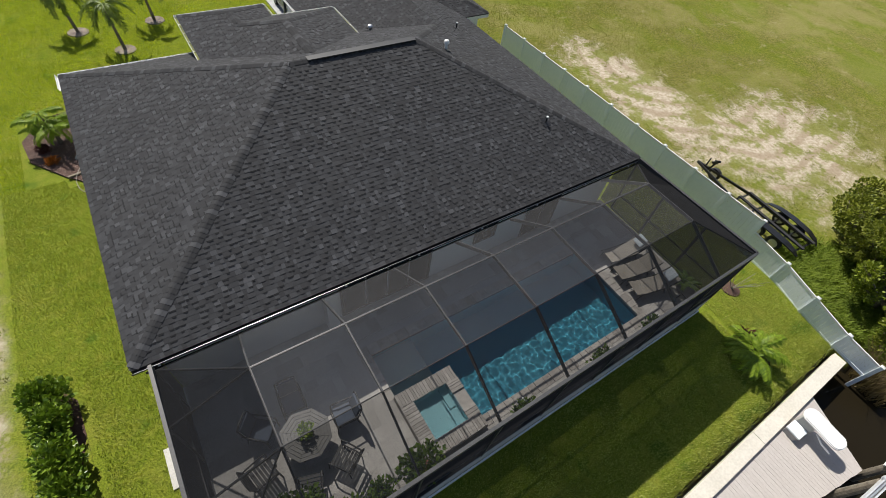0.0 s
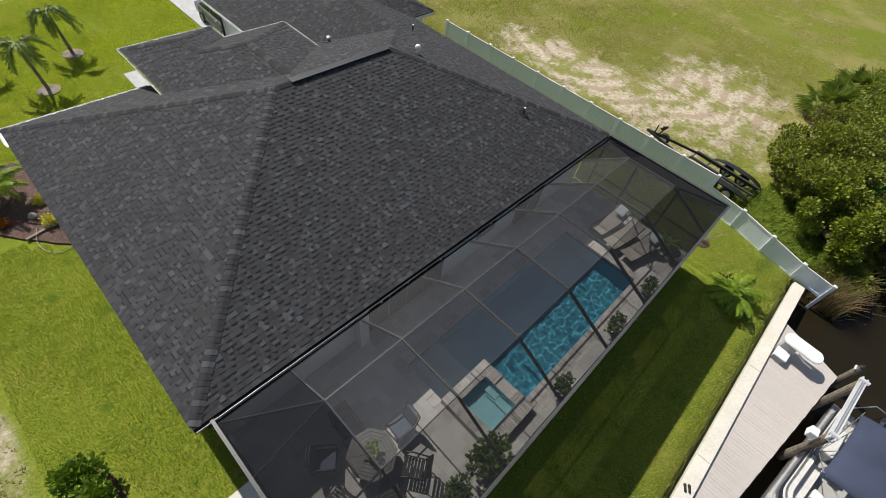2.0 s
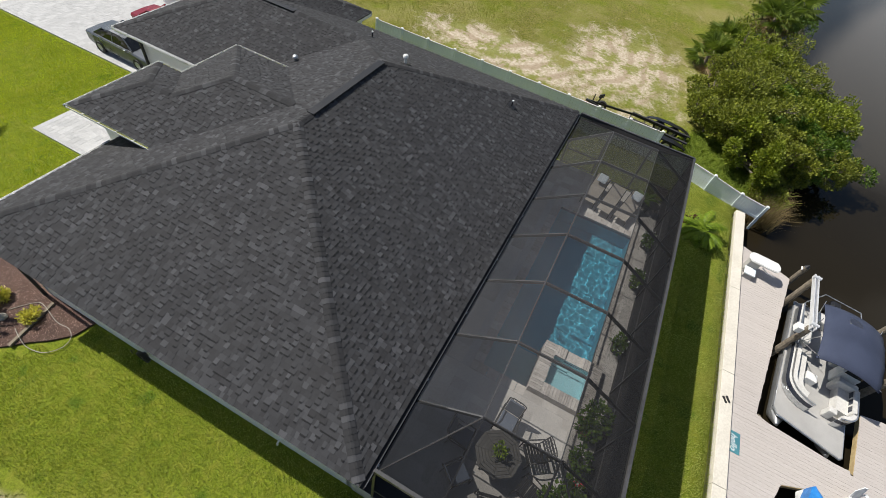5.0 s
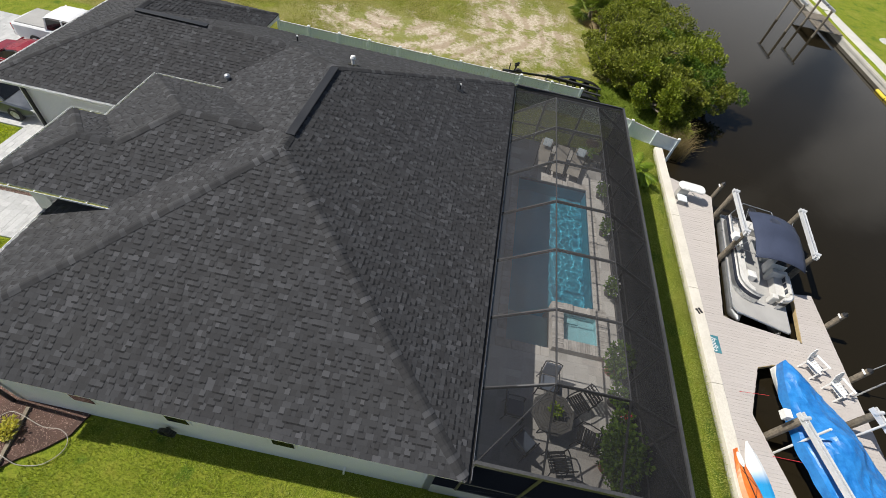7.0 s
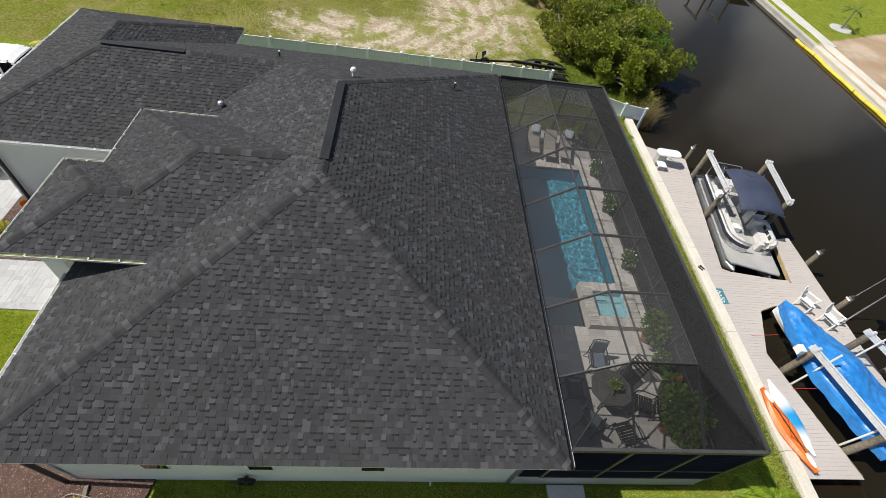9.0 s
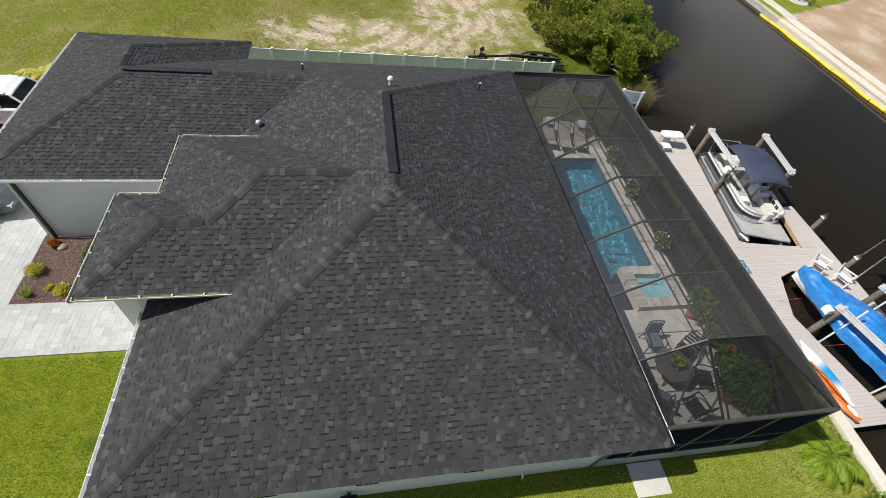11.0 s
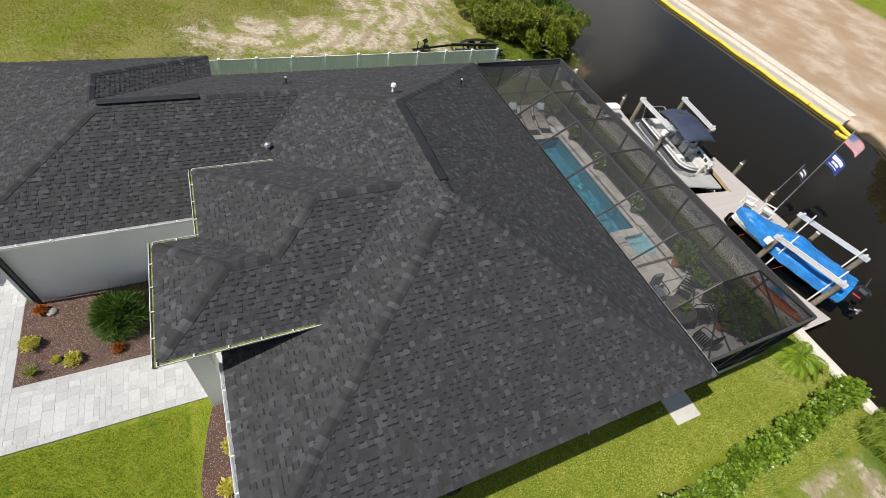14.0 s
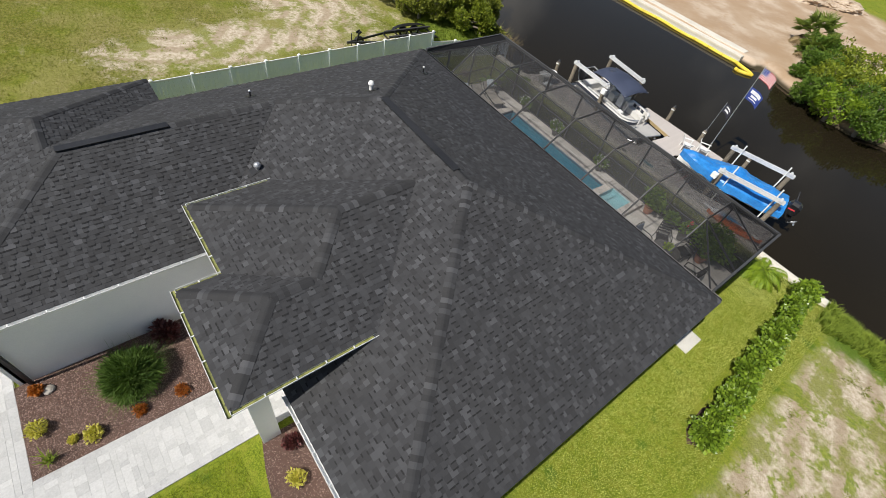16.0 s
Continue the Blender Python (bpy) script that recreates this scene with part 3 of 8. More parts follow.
def seawalls():
    near = thing("seawall", "pale concrete seawall cap along the canal edge of the lawn", "seawall")
    near["kind"] = "structure"
    cuts = (-3.4, 1.6, 6.4, 11.1, 15.9, 21.9)
    for a, b in zip(cuts, cuts[1:]):
        part("cap_block", bx(a, b - 0.012, -10.2, -9.72, CAP_Z - 0.22, CAP_Z + 0.03, bevel=0.02), MAT["cap"], near)
    part("wall_face", bx(-3.4, 21.9, -10.1, -9.85, -2.6, CAP_Z - 0.2), MAT["concrete"], near)
    far = thing("far_seawall", "concrete seawall and stepped kerb on the far canal bank", "seawall")
    far["kind"] = "structure"
    part("wall_face", bx(14.0, 38.4, -34.3, -33.9, -2.6, -0.72), MAT["concrete"], far)
    part("wall_face", bx(38.4, 300, -34.5, -34.15, -2.6, -0.80), MAT["old_cap"], far, "older stained concrete wall")
    for a in range(5):
        part("cap_block", bx(14.0 + a * 4.88, 18.865 + a * 4.88, -34.55, -33.84, -0.74, -0.56, bevel=0.02), MAT["cap"], far)
        part("back_kerb", bx(14.3 + a * 4.82, 19.105 + a * 4.82, -35.75, -34.82, -0.72, -0.46, bevel=0.02), MAT["cap"], far)
    part("old_cap", bx(38.4, 300, -34.75, -34.08, -0.80, -0.60, bevel=0.02), MAT["old_cap"], far)
    part("old_kerb", bx(38.4, 300, -36.2, -34.95, -0.75, -0.47, bevel=0.02), MAT["concrete"], far)
    boom = thing("floating_boom", "yellow floating turbidity boom moored along the far seawall", "boom")
    x = 14.0
    while x < 39.0:
        bm = bmesh.new()
        pts = [(x + i * 0.5, -33.62 + 0.07 * math.sin((x + i * 0.5) * 1.3) + 0.04 * math.sin(x * 3.1), WATER_Z + 0.07) for i in range(4)]
        tube(bm, pts, 0.15, 8)
        part("float", bm, MAT["yellow_boom"], boom)
        x += 1.56
    bm = bmesh.new()
    tube(bm, [(14.05, -33.62, -1.06), (13.3, -33.3, -1.06), (12.5, -33.1, -1.06), (12.0, -32.75, -1.06), (12.4, -32.4, -1.06), (13.1, -32.1, -1.06), (13.4, -32.25, -1.06)], 0.16, 8)
    part("loose_end", bm, MAT["yellow_boom"], boom)


ground()
canal()
seawalls()

# ---- the house ----
house = thing("house", "single-storey white stucco house with dark grey shingle hip roofs", "house")
roof = part("roof", bx(7.0, 7.01, 7.0, 7.01, 5.0, 5.01), MAT["deck_felt"], house, "dark grey asphalt shingle hip roof")

# Each slope: the plan outline (first two points on the eave), the way down in plan, the eave's height and place.
P1, P2 = (6.8, 6.8), (11.57, 6.8)
G1, G2 = (14.29, 9.52), (14.29, 16.0)
PE = 4.62
SLOPES = [
    ("rear", [(0, 0), (18.37, 0), P2, P1], (0, -1), 0.0, EAVE),
    ("near", [(0, 13.6), (0, 0), P1], (-1, 0), 0.0, EAVE),
    ("front", [(10.2, 13.6), (0, 13.6), P1, P2, G1], (0, 1), 13.6, EAVE),
    ("fence_side", [(18.37, 0), (18.37, 12.7), (14.67, 16.4), G2, G1, P2], (1, 0), 18.37, EAVE),
    ("garage_inner", [(10.2, 20.1), (10.2, 13.6), G1, G2], (-1, 0), -10.2, EAVE),
    ("garage_front", [(20.0, 20.1), (10.2, 20.1), G2, (14.67, 16.4), (16.3, 16.4)], (0, 1), 20.1, EAVE),
    ("wing_end", [(20.0, 12.7), (20.0, 20.1), (16.3, 16.4)], (1, 0), 20.0, EAVE),
    ("wing_rear", [(18.37, 12.7), (20.0, 12.7), (16.3, 16.4), (14.67, 16.4)], (0, -1), -12.7, EAVE),
    ("porch_west", [(4.75, 14.83), (4.75, 11.08), (7.97, 7.86), (7.97, 10.45), (6.55, 11.87), (6.55, 13.03)], (-1, 0), -4.75, PE),
    ("porch_front", [(8.35, 14.83), (4.75, 14.83), (6.55, 13.03)], (0, 1), 14.83, PE),
    ("porch_east", [(8.35, 13.67), (8.35, 14.83), (6.55, 13.03), (6.55, 11.87)], (1, 0), 8.35, PE),
    ("entry_front", [(11.2, 13.67), (8.35, 13.67), (6.55, 11.87), (7.97, 10.45)], (0, 1), 13.67, PE),
    ("entry_east", [(11.2, 11.08), (11.2, 13.67), (7.97, 10.45), (7.97, 7.86)], (1, 0), 11.2, PE),
]
COURSE = 0.145


def slope_frame(down, at, eave):
    """u along the eave, s up the slope in plan, n the normal."""
    d = Vector((down[0], down[1], 0))
    u = Vector((-d.y, d.x, 0))
    n = Vector((d.x * PITCH, d.y * PITCH, 1)).normalized()
    base = d * at

    def place(uu, s, h=0.0):
        p = base + u * uu - d * s
        p.z = eave + s * PITCH
        return p + n * h
    return d, u, n, place


def roof_decks():
    """The boarding and the soffit under the shingles."""
    bm = bmesh.new()
    for name, poly, down, at, eave in SLOPES:
        d = Vector((down[0], down[1]))
        top, low = [], []
        for x, y in poly:
            s = at - (x * d.x + y * d.y)
            z = eave + s * PITCH
            top.append(bm.verts.new((x, y, z - 0.004)))
            low.append(bm.verts.new((x, y, z - 0.06)))
        bm.faces.new(top)
        bm.faces.new(low[::-1])
        for i in range(len(poly)):
            j = (i + 1) % len(poly)
            bm.faces.new((low[i], low[j], top[j], top[i]))
    bmesh.ops.recalc_face_normals(bm, faces=bm.faces[:])
    bm.to_mesh(roof.data)
    bm.free()


NEAR_STRETCH = (1.2, 4.2, 4.2, 7.4)      # a stretch of the near slope whose shingles are single pieces


def shingles():
    tabs_v, tabs_f, shade_v, shade_f = [], [], [], []
    loose = []
    r = random.Random(11)
    cosine = 1 / math.hypot(1, PITCH)
    step = COURSE * cosine
    for name, poly, down, at, eave in SLOPES:
        d, u, n, place = slope_frame(down, at, eave)
        uv = [(x * u.x + y * u.y, at - (x * d.x + y * d.y)) for x, y in poly]
        top = max(v for _, v in uv)
        s = -0.02
        while s < top - 0.01:
            s0, s1 = s, min(s + step, top)
            mid = crossings(uv, min(max((s0 + s1) / 2, 0.001), top - 0.001))
            lo = crossings(uv, max(s0, 0.001))
            hi = crossings(uv, min(s1, top - 0.001))
            if len(lo) != len(mid):
                lo = mid
            if len(hi) != len(mid):
                hi = mid
            for (a0, b0), (a1, b1) in zip(lo, hi):
                a, b = min(a0, a1), max(b0, b1)
                x = a - r.uniform(0, 0.3)
                up = r.random() < 0.5
                while x < b:
                    w = r.choice((0.09, 0.12, 0.145, 0.18)) if up else r.choice((0.08, 0.11, 0.15, 0.20))
                    l0, l1 = max(x, a0), max(x, a1)
                    r0, r1 = min(x + w, b0), min(x + w, b1)
                    whole = l0 == l1 == x and r0 == r1 == x + w
                    if r0 - l0 > 0.01 or r1 - l1 > 0.01:
                        r0, r1 = max(r0, l0), max(r1, l1)
                        h = 0.019 if up else 0.008
                        c = place(x + w / 2, (s0 + s1) / 2)
                        if whole and name == "near" and NEAR_STRETCH[0] < c.x < NEAR_STRETCH[1] and NEAR_STRETCH[2] < c.y < NEAR_STRETCH[3] and len(loose) < 300:
                            loose.append((w, up, place(x, s0)))
                        else:
                            k = len(tabs_v)
                            tabs_v += [place(l0, s0, h), place(r0, s0, h), place(r1, s1, 0.004), place(l1, s1, 0.004), place(l0, s0, 0), place(r0, s0, 0)]
                            tabs_f += [(k, k + 1, k + 2, k + 3), (k + 4, k + 5, k + 1, k), (k + 4, k, k + 3), (k + 1, k + 5, k + 2)]
                        # dark strip under most raised tabs deepens the butt shadow by colour
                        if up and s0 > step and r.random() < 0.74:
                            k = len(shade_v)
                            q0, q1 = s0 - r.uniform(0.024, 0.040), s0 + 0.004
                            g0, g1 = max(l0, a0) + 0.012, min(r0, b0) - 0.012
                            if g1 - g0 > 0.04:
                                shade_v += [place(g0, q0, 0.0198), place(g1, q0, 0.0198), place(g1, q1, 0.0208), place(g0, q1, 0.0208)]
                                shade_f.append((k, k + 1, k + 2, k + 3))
                    x += w
                    up = not up if r.random() < 0.85 else up
            s += step
    tagged(solid("shingles", tabs_v, tabs_f, MAT["shingle"], roof), kind="stuff")
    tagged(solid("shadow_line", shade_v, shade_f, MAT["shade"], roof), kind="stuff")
    d, u, n, place = slope_frame((-1, 0), 0.0, EAVE)
    shared = {}
    o = place(0, 0)
    for w, up, p in loose:
        if (w, up) not in shared:
            h = 0.019 if up else 0.008
            me = bpy.data.meshes.new("shingle")
            v = [place(0, 0, h) - o, place(w, 0, h) - o, place(w, step, 0.004) - o, place(0, step, 0.004) - o, place(0, 0, 0) - o, place(w, 0, 0) - o]
            me.from_pydata(v, [], [(0, 1, 2, 3), (4, 5, 1, 0), (4, 0, 3), (1, 5, 2)])
            me.materials.append(MAT["shingle"])
            shared[w, up] = me
        ob = new("shingle", shared[w, up])
        ob.location, ob.parent = p, roof


def caps(p, q, single):
    """Folded cap shingles up a hip or along a ridge, from p to q."""
    p, q = Vector(p), Vector(q)
    m, n = along(p, q)
    flat = abs(p.z - q.z) < 0.01
    drop = 0.155 * PITCH if flat else 0.155 * PITCH * 0.71
    pts = []
    for x, lift in ((0.0, 0.027), (0.20, 0.015)):
        pts += [Vector((x, -0.155, lift - drop)), Vector((x, -0.03, lift + 0.004)), Vector((x, 0.03, lift + 0.004)), Vector((x, 0.155, lift - drop))]
    low = [v - Vector((0, 0, 0.014)) for v in pts[:4]]
    v = pts + low
    f = [(0, 4, 5, 1), (1, 5, 6, 2), (2, 6, 7, 3), (8, 0, 1, 9), (9, 1, 2, 10), (10, 2, 3, 11)]
    turn = m.to_3x3().to_4x4()
    count = int(n / 0.146)
    if single:
        me = bpy.data.meshes.new("cap_shingle")
        me.from_pydata([turn @ a for a in v], [], f)
        me.materials.append(MAT["cap_shingle"])
        for i in range(count):
            ob = new("cap_shingle", me)
            ob.location, ob.parent = m @ Vector((i * 0.146, rng.uniform(-0.006, 0.006), 0)), roof
        return [], []
    vs, fs = [], []
    for i in range(count):
        k = len(vs)
        vs += [m @ (a + Vector((i * 0.146, rng.uniform(-0.006, 0.006), 0))) for a in v]
        fs += [tuple(k + j for j in face) for face in f]
    return vs, fs


def hips():
    z = lambda s, e=EAVE: e + s * PITCH  # noqa: E731
    ridge = z(6.8)
    lines = [
        ((0.05, 0.05, z(0.05)), (*P1, ridge), True), ((0.05, 13.55, z(0.05)), (*P1, ridge), True),
        ((18.32, 0.05, z(0.05)), (*P2, ridge), True), ((*G1, z(4.08)), (*P2, ridge), False),
        ((6.8, 6.8, ridge), (7.4, 6.8, ridge), False),
        ((14.29, 9.52, z(4.08)), (14.29, 13.1, z(4.08)), False),
        ((10.25, 20.05, z(0.05)), (*G2, z(4.09)), False), ((19.95, 20.05, z(0.05)), (16.3, 16.4, z(3.7)), False),
        ((19.95, 12.75, z(0.05)), (16.3, 16.4, z(3.7)), False), ((16.3, 16.4, z(3.7)), (14.67, 16.4, z(3.7)), False),
        ((4.8, 14.78, z(0.05, PE)), (6.55, 13.03, z(1.8, PE)), False), ((8.3, 14.78, z(0.05, PE)), (6.55, 13.03, z(1.8, PE)), False),
        ((6.55, 13.03, z(1.8, PE)), (6.55, 11.87, z(1.8, PE)), False), ((6.55, 11.87, z(1.8, PE)), (7.97, 10.45, z(3.22, PE)), False),
        ((11.15, 13.62, z(0.05, PE)), (7.97, 10.45, z(3.22, PE)), False), ((7.97, 10.45, z(3.22, PE)), (7.97, 7.9, z(3.22, PE)), False),
    ]
    vs, fs = [], []
    for p, q, single in lines:
        v, f = caps(p, q, single)
        fs += [tuple(i + len(vs) for i in face) for face in f]
        vs += v
    tagged(solid("cap_shingles", vs, fs, MAT["cap_shingle"], roof), kind="stuff")


def gutter(p, q, material, parent, out, label=""):
    """An open box gutter with brackets along an eave; out points away from the house."""
    p, q, out = Vector(p), Vector(q), Vector((*out, 0))
    sect = [(0.0, 0.0), (0.0, -0.11), (0.085, -0.11), (0.115, -0.045), (0.115, 0.0), (0.103, 0.0), (0.103, -0.04), (0.078, -0.098), (0.012, -0.098), (0.012, 0.0)]
    bm = loft(bmesh.new(), [[e + out * a + Vector((0, 0, b)) for a, b in sect] for e in (p, q)])
    g = part("gutter", bm, material, parent, label)
    m, n = along(p, q)
    if p.z > EAVE + 0.05:
        bm = loft(bmesh.new(), [[e + out * a + Vector((0, 0, b)) for a, b in ((0.014, -0.096), (0.076, -0.096), (0.098, -0.045), (0.014, -0.050))] for e in (p, q)])
        part("silt", bm, MAT["silt"], g, "green-brown pollen and leaf silt")
    for i in range(1, 0 if material == MAT["black"] else int(n / 0.9) + 1):
        c = p.lerp(q, i / (int(n / 0.9) + 1))
        t = (q - p).normalized()
        bm = bmesh.new()
        beam(bm, c + Vector((0, 0, -0.006)), c + out * 0.115 + Vector((0, 0, -0.006)), 0.03, 0.012)
        part("hanger", bm, material, g)
    return g


def house_walls():
    t = 0.2

    def wall(name, a, b, z0, z1):
        bm = bmesh.new()
        beam(bm, (*a, (z0 + z1) / 2), (*b, (z0 + z1) / 2), t, z1 - z0)
        return part(name, bm, MAT["stucco"], house)
    top = EAVE - 0.05 + 0.3 * PITCH
    wall("wall", (0.55, 0.55), (0.55, 12.95), -0.05, top)
    wall("wall", (0.45, 0.65), (17.82, 0.65), -0.05, top)
    wall("wall", (0.45, 12.95), (5.4, 12.95), -0.05, top)
    wall("wall", (17.82, 0.55), (17.82, 13.2), -0.05, top)
    wall("wall", (10.93, 13.2), (10.93, 19.6), -0.05, top)
    wall("wall", (10.83, 19.6), (19.5, 19.6), -0.05, top)
    wall("wall", (19.5, 13.2), (19.5, 19.7), -0.05, top)
    wall("wall", (17.72, 13.2), (19.6, 13.2), -0.05, top)
    # the entry: side walls under the higher roof, one square pillar at the open corner
    wall("wall", (5.5, 8.8), (5.5, 13.05), 3.4, PE + 0.08)
    wall("wall", (10.7, 9.2), (10.7, 13.3), 3.2, PE + 0.08)
    wall("wall", (5.4, 12.9), (10.8, 12.9), 0.0, PE + 0.08)
    part("pillar", bx(5.3, 5.85, 13.95, 14.5, -0.05, PE - 0.15, bevel=0.01), MAT["stucco"], house, "square white stucco entry pillar")
    part("pillar", bx(7.5, 8.0, 13.95, 14.5, -0.05, PE - 0.15, bevel=0.01), MAT["stucco"], house, "square white stucco entry pillar")
    part("entry_beam", bx(5.3, 8.0, 13.97, 14.48, PE - 0.5, PE - 0.14), MAT["stucco"], house)
    part("entry_beam", bx(5.32, 5.72, 12.9, 14.0, PE - 0.5, PE - 0.14), MAT["stucco"], house)
    # fascias and soffits
    for a, b in (((0, 0), (0, 13.6)), ((0, 13.6), (4.9, 13.6)), ((18.37, 0), (18.37, 12.7)), ((10.2, 13.5), (10.2, 20.1)), ((10.2, 20.1), (20.0, 20.1)), ((20.0, 12.7), (20.0, 20.1)), ((18.37, 12.7), (20.0, 12.7))):
        bm = bmesh.new()
        pa, pb = (Vector((*e, EAVE - 0.12)) for e in (a, b))
        side = Vector((1 if a[0] < 9 or a[0] == 10.2 else -1, 0, 0)) if a[0] == b[0] else Vector((0, 1 if a[1] == 12.7 else -1, 0))
        beam(bm, pa + side * 0.035, pb + side * 0.035, 0.03, 0.2)
        part("fascia", bm, MAT["trim"], house)
        bm = bmesh.new()
        lo = pa + side * 0.28 - Vector((0, 0, 0.1)), pb + side * 0.28 - Vector((0, 0, 0.1))
        beam(bm, *lo, 0.5, 0.015)
        part("soffit", bm, MAT["trim"], house)
    for a, b in (((4.75, 10.98), (4.75, 14.83)), ((4.75, 14.83), (8.35, 14.83)), ((8.35, 13.67), (8.35, 14.83)), ((8.35, 13.67), (11.2, 13.67)), ((11.2, 10.98), (11.2, 13.67))):
        bm = bmesh.new()
        pa, pb = (Vector((*e, PE - 0.11)) for e in (a, b))
        side = Vector((1 if a[0] == 4.75 else -1, 0, 0)) if a[0] == b[0] else Vector((0, -1, 0))
        beam(bm, pa + side * 0.03, pb + side * 0.03, 0.03, 0.18)
        part("fascia", bm, MAT["trim"], house)
        bm = bmesh.new()
        beam(bm, pa + side * 0.36 - Vector((0, 0, 0.08)), pb + side * 0.36 - Vector((0, 0, 0.08)), 0.68, 0.015)
        part("soffit", bm, MAT["trim"], house)
    # gutters
    g = EAVE - 0.005
    gutter((-0.005, 13.605, g), (4.9, 13.605, g), MAT["trim"], house, (0, 1), "white metal gutter")
    gutter((10.195, 13.6, g), (10.195, 20.1, g), MAT["trim"], house, (-1, 0), "white metal gutter")
    gutter((10.2, 20.105, g), (20.0, 20.105, g), MAT["trim"], house, (0, 1), "white metal gutter")
    gutter((-0.005, 12.7, g), (-0.005, 13.72, g), MAT["trim"], house, (-1, 0), "white metal gutter")
    for i, (a, b, o) in enumerate((((4.745, 11.05), (4.745, 14.83), (-1, 0)), ((4.64, 14.835), (8.46, 14.835), (0, 1)), ((8.355, 13.68), (8.355, 14.83), (1, 0)), ((8.35, 13.675), (11.3, 13.675), (0, 1)), ((11.205, 11.0), (11.205, 13.67), (1, 0)))):
        gutter((*a, PE - 0.005), (*b, PE - 0.005), MAT["trim"], house, o, "white metal gutter")
    gutter((0.0, -0.005, EAVE - 0.01), (18.37, -0.005, EAVE - 0.01), MAT["black"], house, (0, -1), "black metal gutter over the pool cage")
    part("super_gutter", bx(0.25, 18.3, -0.145, -0.115, EAVE - 0.2, EAVE - 0.13), MAT["black"], house)
    bm = bmesh.new()
    rod(bm, (0.05, -0.124, EAVE - 0.004), (18.3, -0.124, EAVE - 0.004), 0.011, 0.011, 10)
    part("gutter_bead", bm, MAT["bead"], house, "rolled glossy outer lip of the gutter")
    for i in range(8):
        part("gutter_bracket", bx(0.55 + i * 2.42, 0.605 + i * 2.42, -0.155, -0.115, EAVE - 0.07, EAVE - 0.03), MAT["trim"], house)
    # the downpipe at the garage corner and the one by the entry
    for x, y, top in ((10.72, 19.4, EAVE - 0.2), (0.35, 13.15, EAVE - 0.2)):
        part("downpipe", bx(x - 0.05, x + 0.05, y - 0.05, y + 0.05, 0, top, bevel=0.01), MAT["black"], house)


def roof_fittings():
    z = lambda s: EAVE + s * PITCH  # noqa: E731
    bm = bmesh.new()
    beam(bm, (7.4, 6.80, z(6.8) + 0.03), (11.5, 6.80, z(6.8) + 0.03), 0.26, 0.03)
    part("ridge_vent", bm, MAT["black"], house, "long black ridge vent")
    bm = bmesh.new()
    beam(bm, (14.29, 13.1, z(4.08) + 0.03), (14.29, 16.1, z(4.08) + 0.03), 0.26, 0.03)
    part("ridge_vent", bm, MAT["black"], house, "long black ridge vent")
    for (x, y, s), material, tall, r, hood in (((12.79, 6.54, 5.58), "white_plastic", 0.24, 0.06, 0.11), ((11.95, 11.26, 2.24), "metal", 0.16, 0.07, 0.12),
                                              ((14.94, 2.48, 2.48), "black", 0.26, 0.03, 0.0), ((15.77, 9.96, 2.6), "black", 0.26, 0.035, 0.0)):
        base = z(s)
        bm = bmesh.new()
        rod(bm, (x, y, base - 0.02), (x, y, base + tall), r, r, 12)
        pipe = part("vent_pipe", bm, MAT[material], house)
        if hood:
            bm = lathe(bmesh.new(), [(hood * 0.7, -0.02), (hood, 0.02), (hood, 0.06), (hood * 0.75, 0.12), (hood * 0.2, 0.15)], 14)
            bmesh.ops.translate(bm, verts=bm.verts[:], vec=(x, y, base + tall))
            part("hood", bm, MAT[material], pipe)
        else:
            bm = bmesh.new()
            box(bm, x - 0.035, x + 0.035, y - 0.035, y + 0.035, base + tall - 0.03, base + tall + 0.015)
            part("tip", bm, MAT["white_plastic"], pipe)
        bm = bmesh.new()
        d, u, n, place = slope_frame(*(((1, 0), 18.37, EAVE) if material in ("white_plastic",) or y == 9.96 else ((0, 1), 13.6, EAVE) if material == "metal" else ((0, -1), 0.0, EAVE)))
        uu = x * u.x + y * u.y
        vs = [bm.verts.new(place(uu + a, s + b, 0.026)) for a, b in ((-0.16, -0.16), (0.16, -0.16), (0.16, 0.16), (-0.16, 0.16))]
        bm.faces.new(vs)
        part("flashing", bm, MAT["black"], pipe)


def rear_openings():
    """Dark sliding doors and windows in the wall under the rear eave."""
    for name, x0, x1, z0, leaves_, label in (("sliding_door", 5.45, 8.85, DECK_Z, 4, "dark glass sliding doors to the pool deck"), ("rear_window", 10.7, 11.7, 1.75, 2, "dark window to the pool deck"), ("rear_door", 13.2, 14.9, DECK_Z, 2, "dark glass double door to the pool deck")):
        frame_bm = bmesh.new()
        for a in (x0, x1 - 0.07):
            box(frame_bm, a, a + 0.07, 0.49, 0.548, z0, 3.1)
        box(frame_bm, x0, x1, 0.49, 0.548, 3.03, 3.1)
        box(frame_bm, x0, x1, 0.49, 0.548, z0, z0 + 0.06)
        opening = part(name, frame_bm, MAT["bronze"], house, label)
        w = (x1 - x0 - 0.14) / leaves_
        for i in range(leaves_):
            a = x0 + 0.07 + i * w
            part("pane", bx(a + 0.03, a + w - 0.03, 0.515, 0.53, z0 + 0.06, 3.03), MAT["glass"], opening)
    part("column", bx(4.86, 5.22, 0.20, 0.545, DECK_Z - 0.02, EAVE - 0.2, bevel=0.01), MAT["stucco"], house, "square white stucco column")


roof_decks()
rear_openings()
house_walls()
roof_fittings()

# ---- pool deck, pool, spa ----


PX0, PX1, PY0, PY1 = 5.6, 14.9, -4.65, -1.2


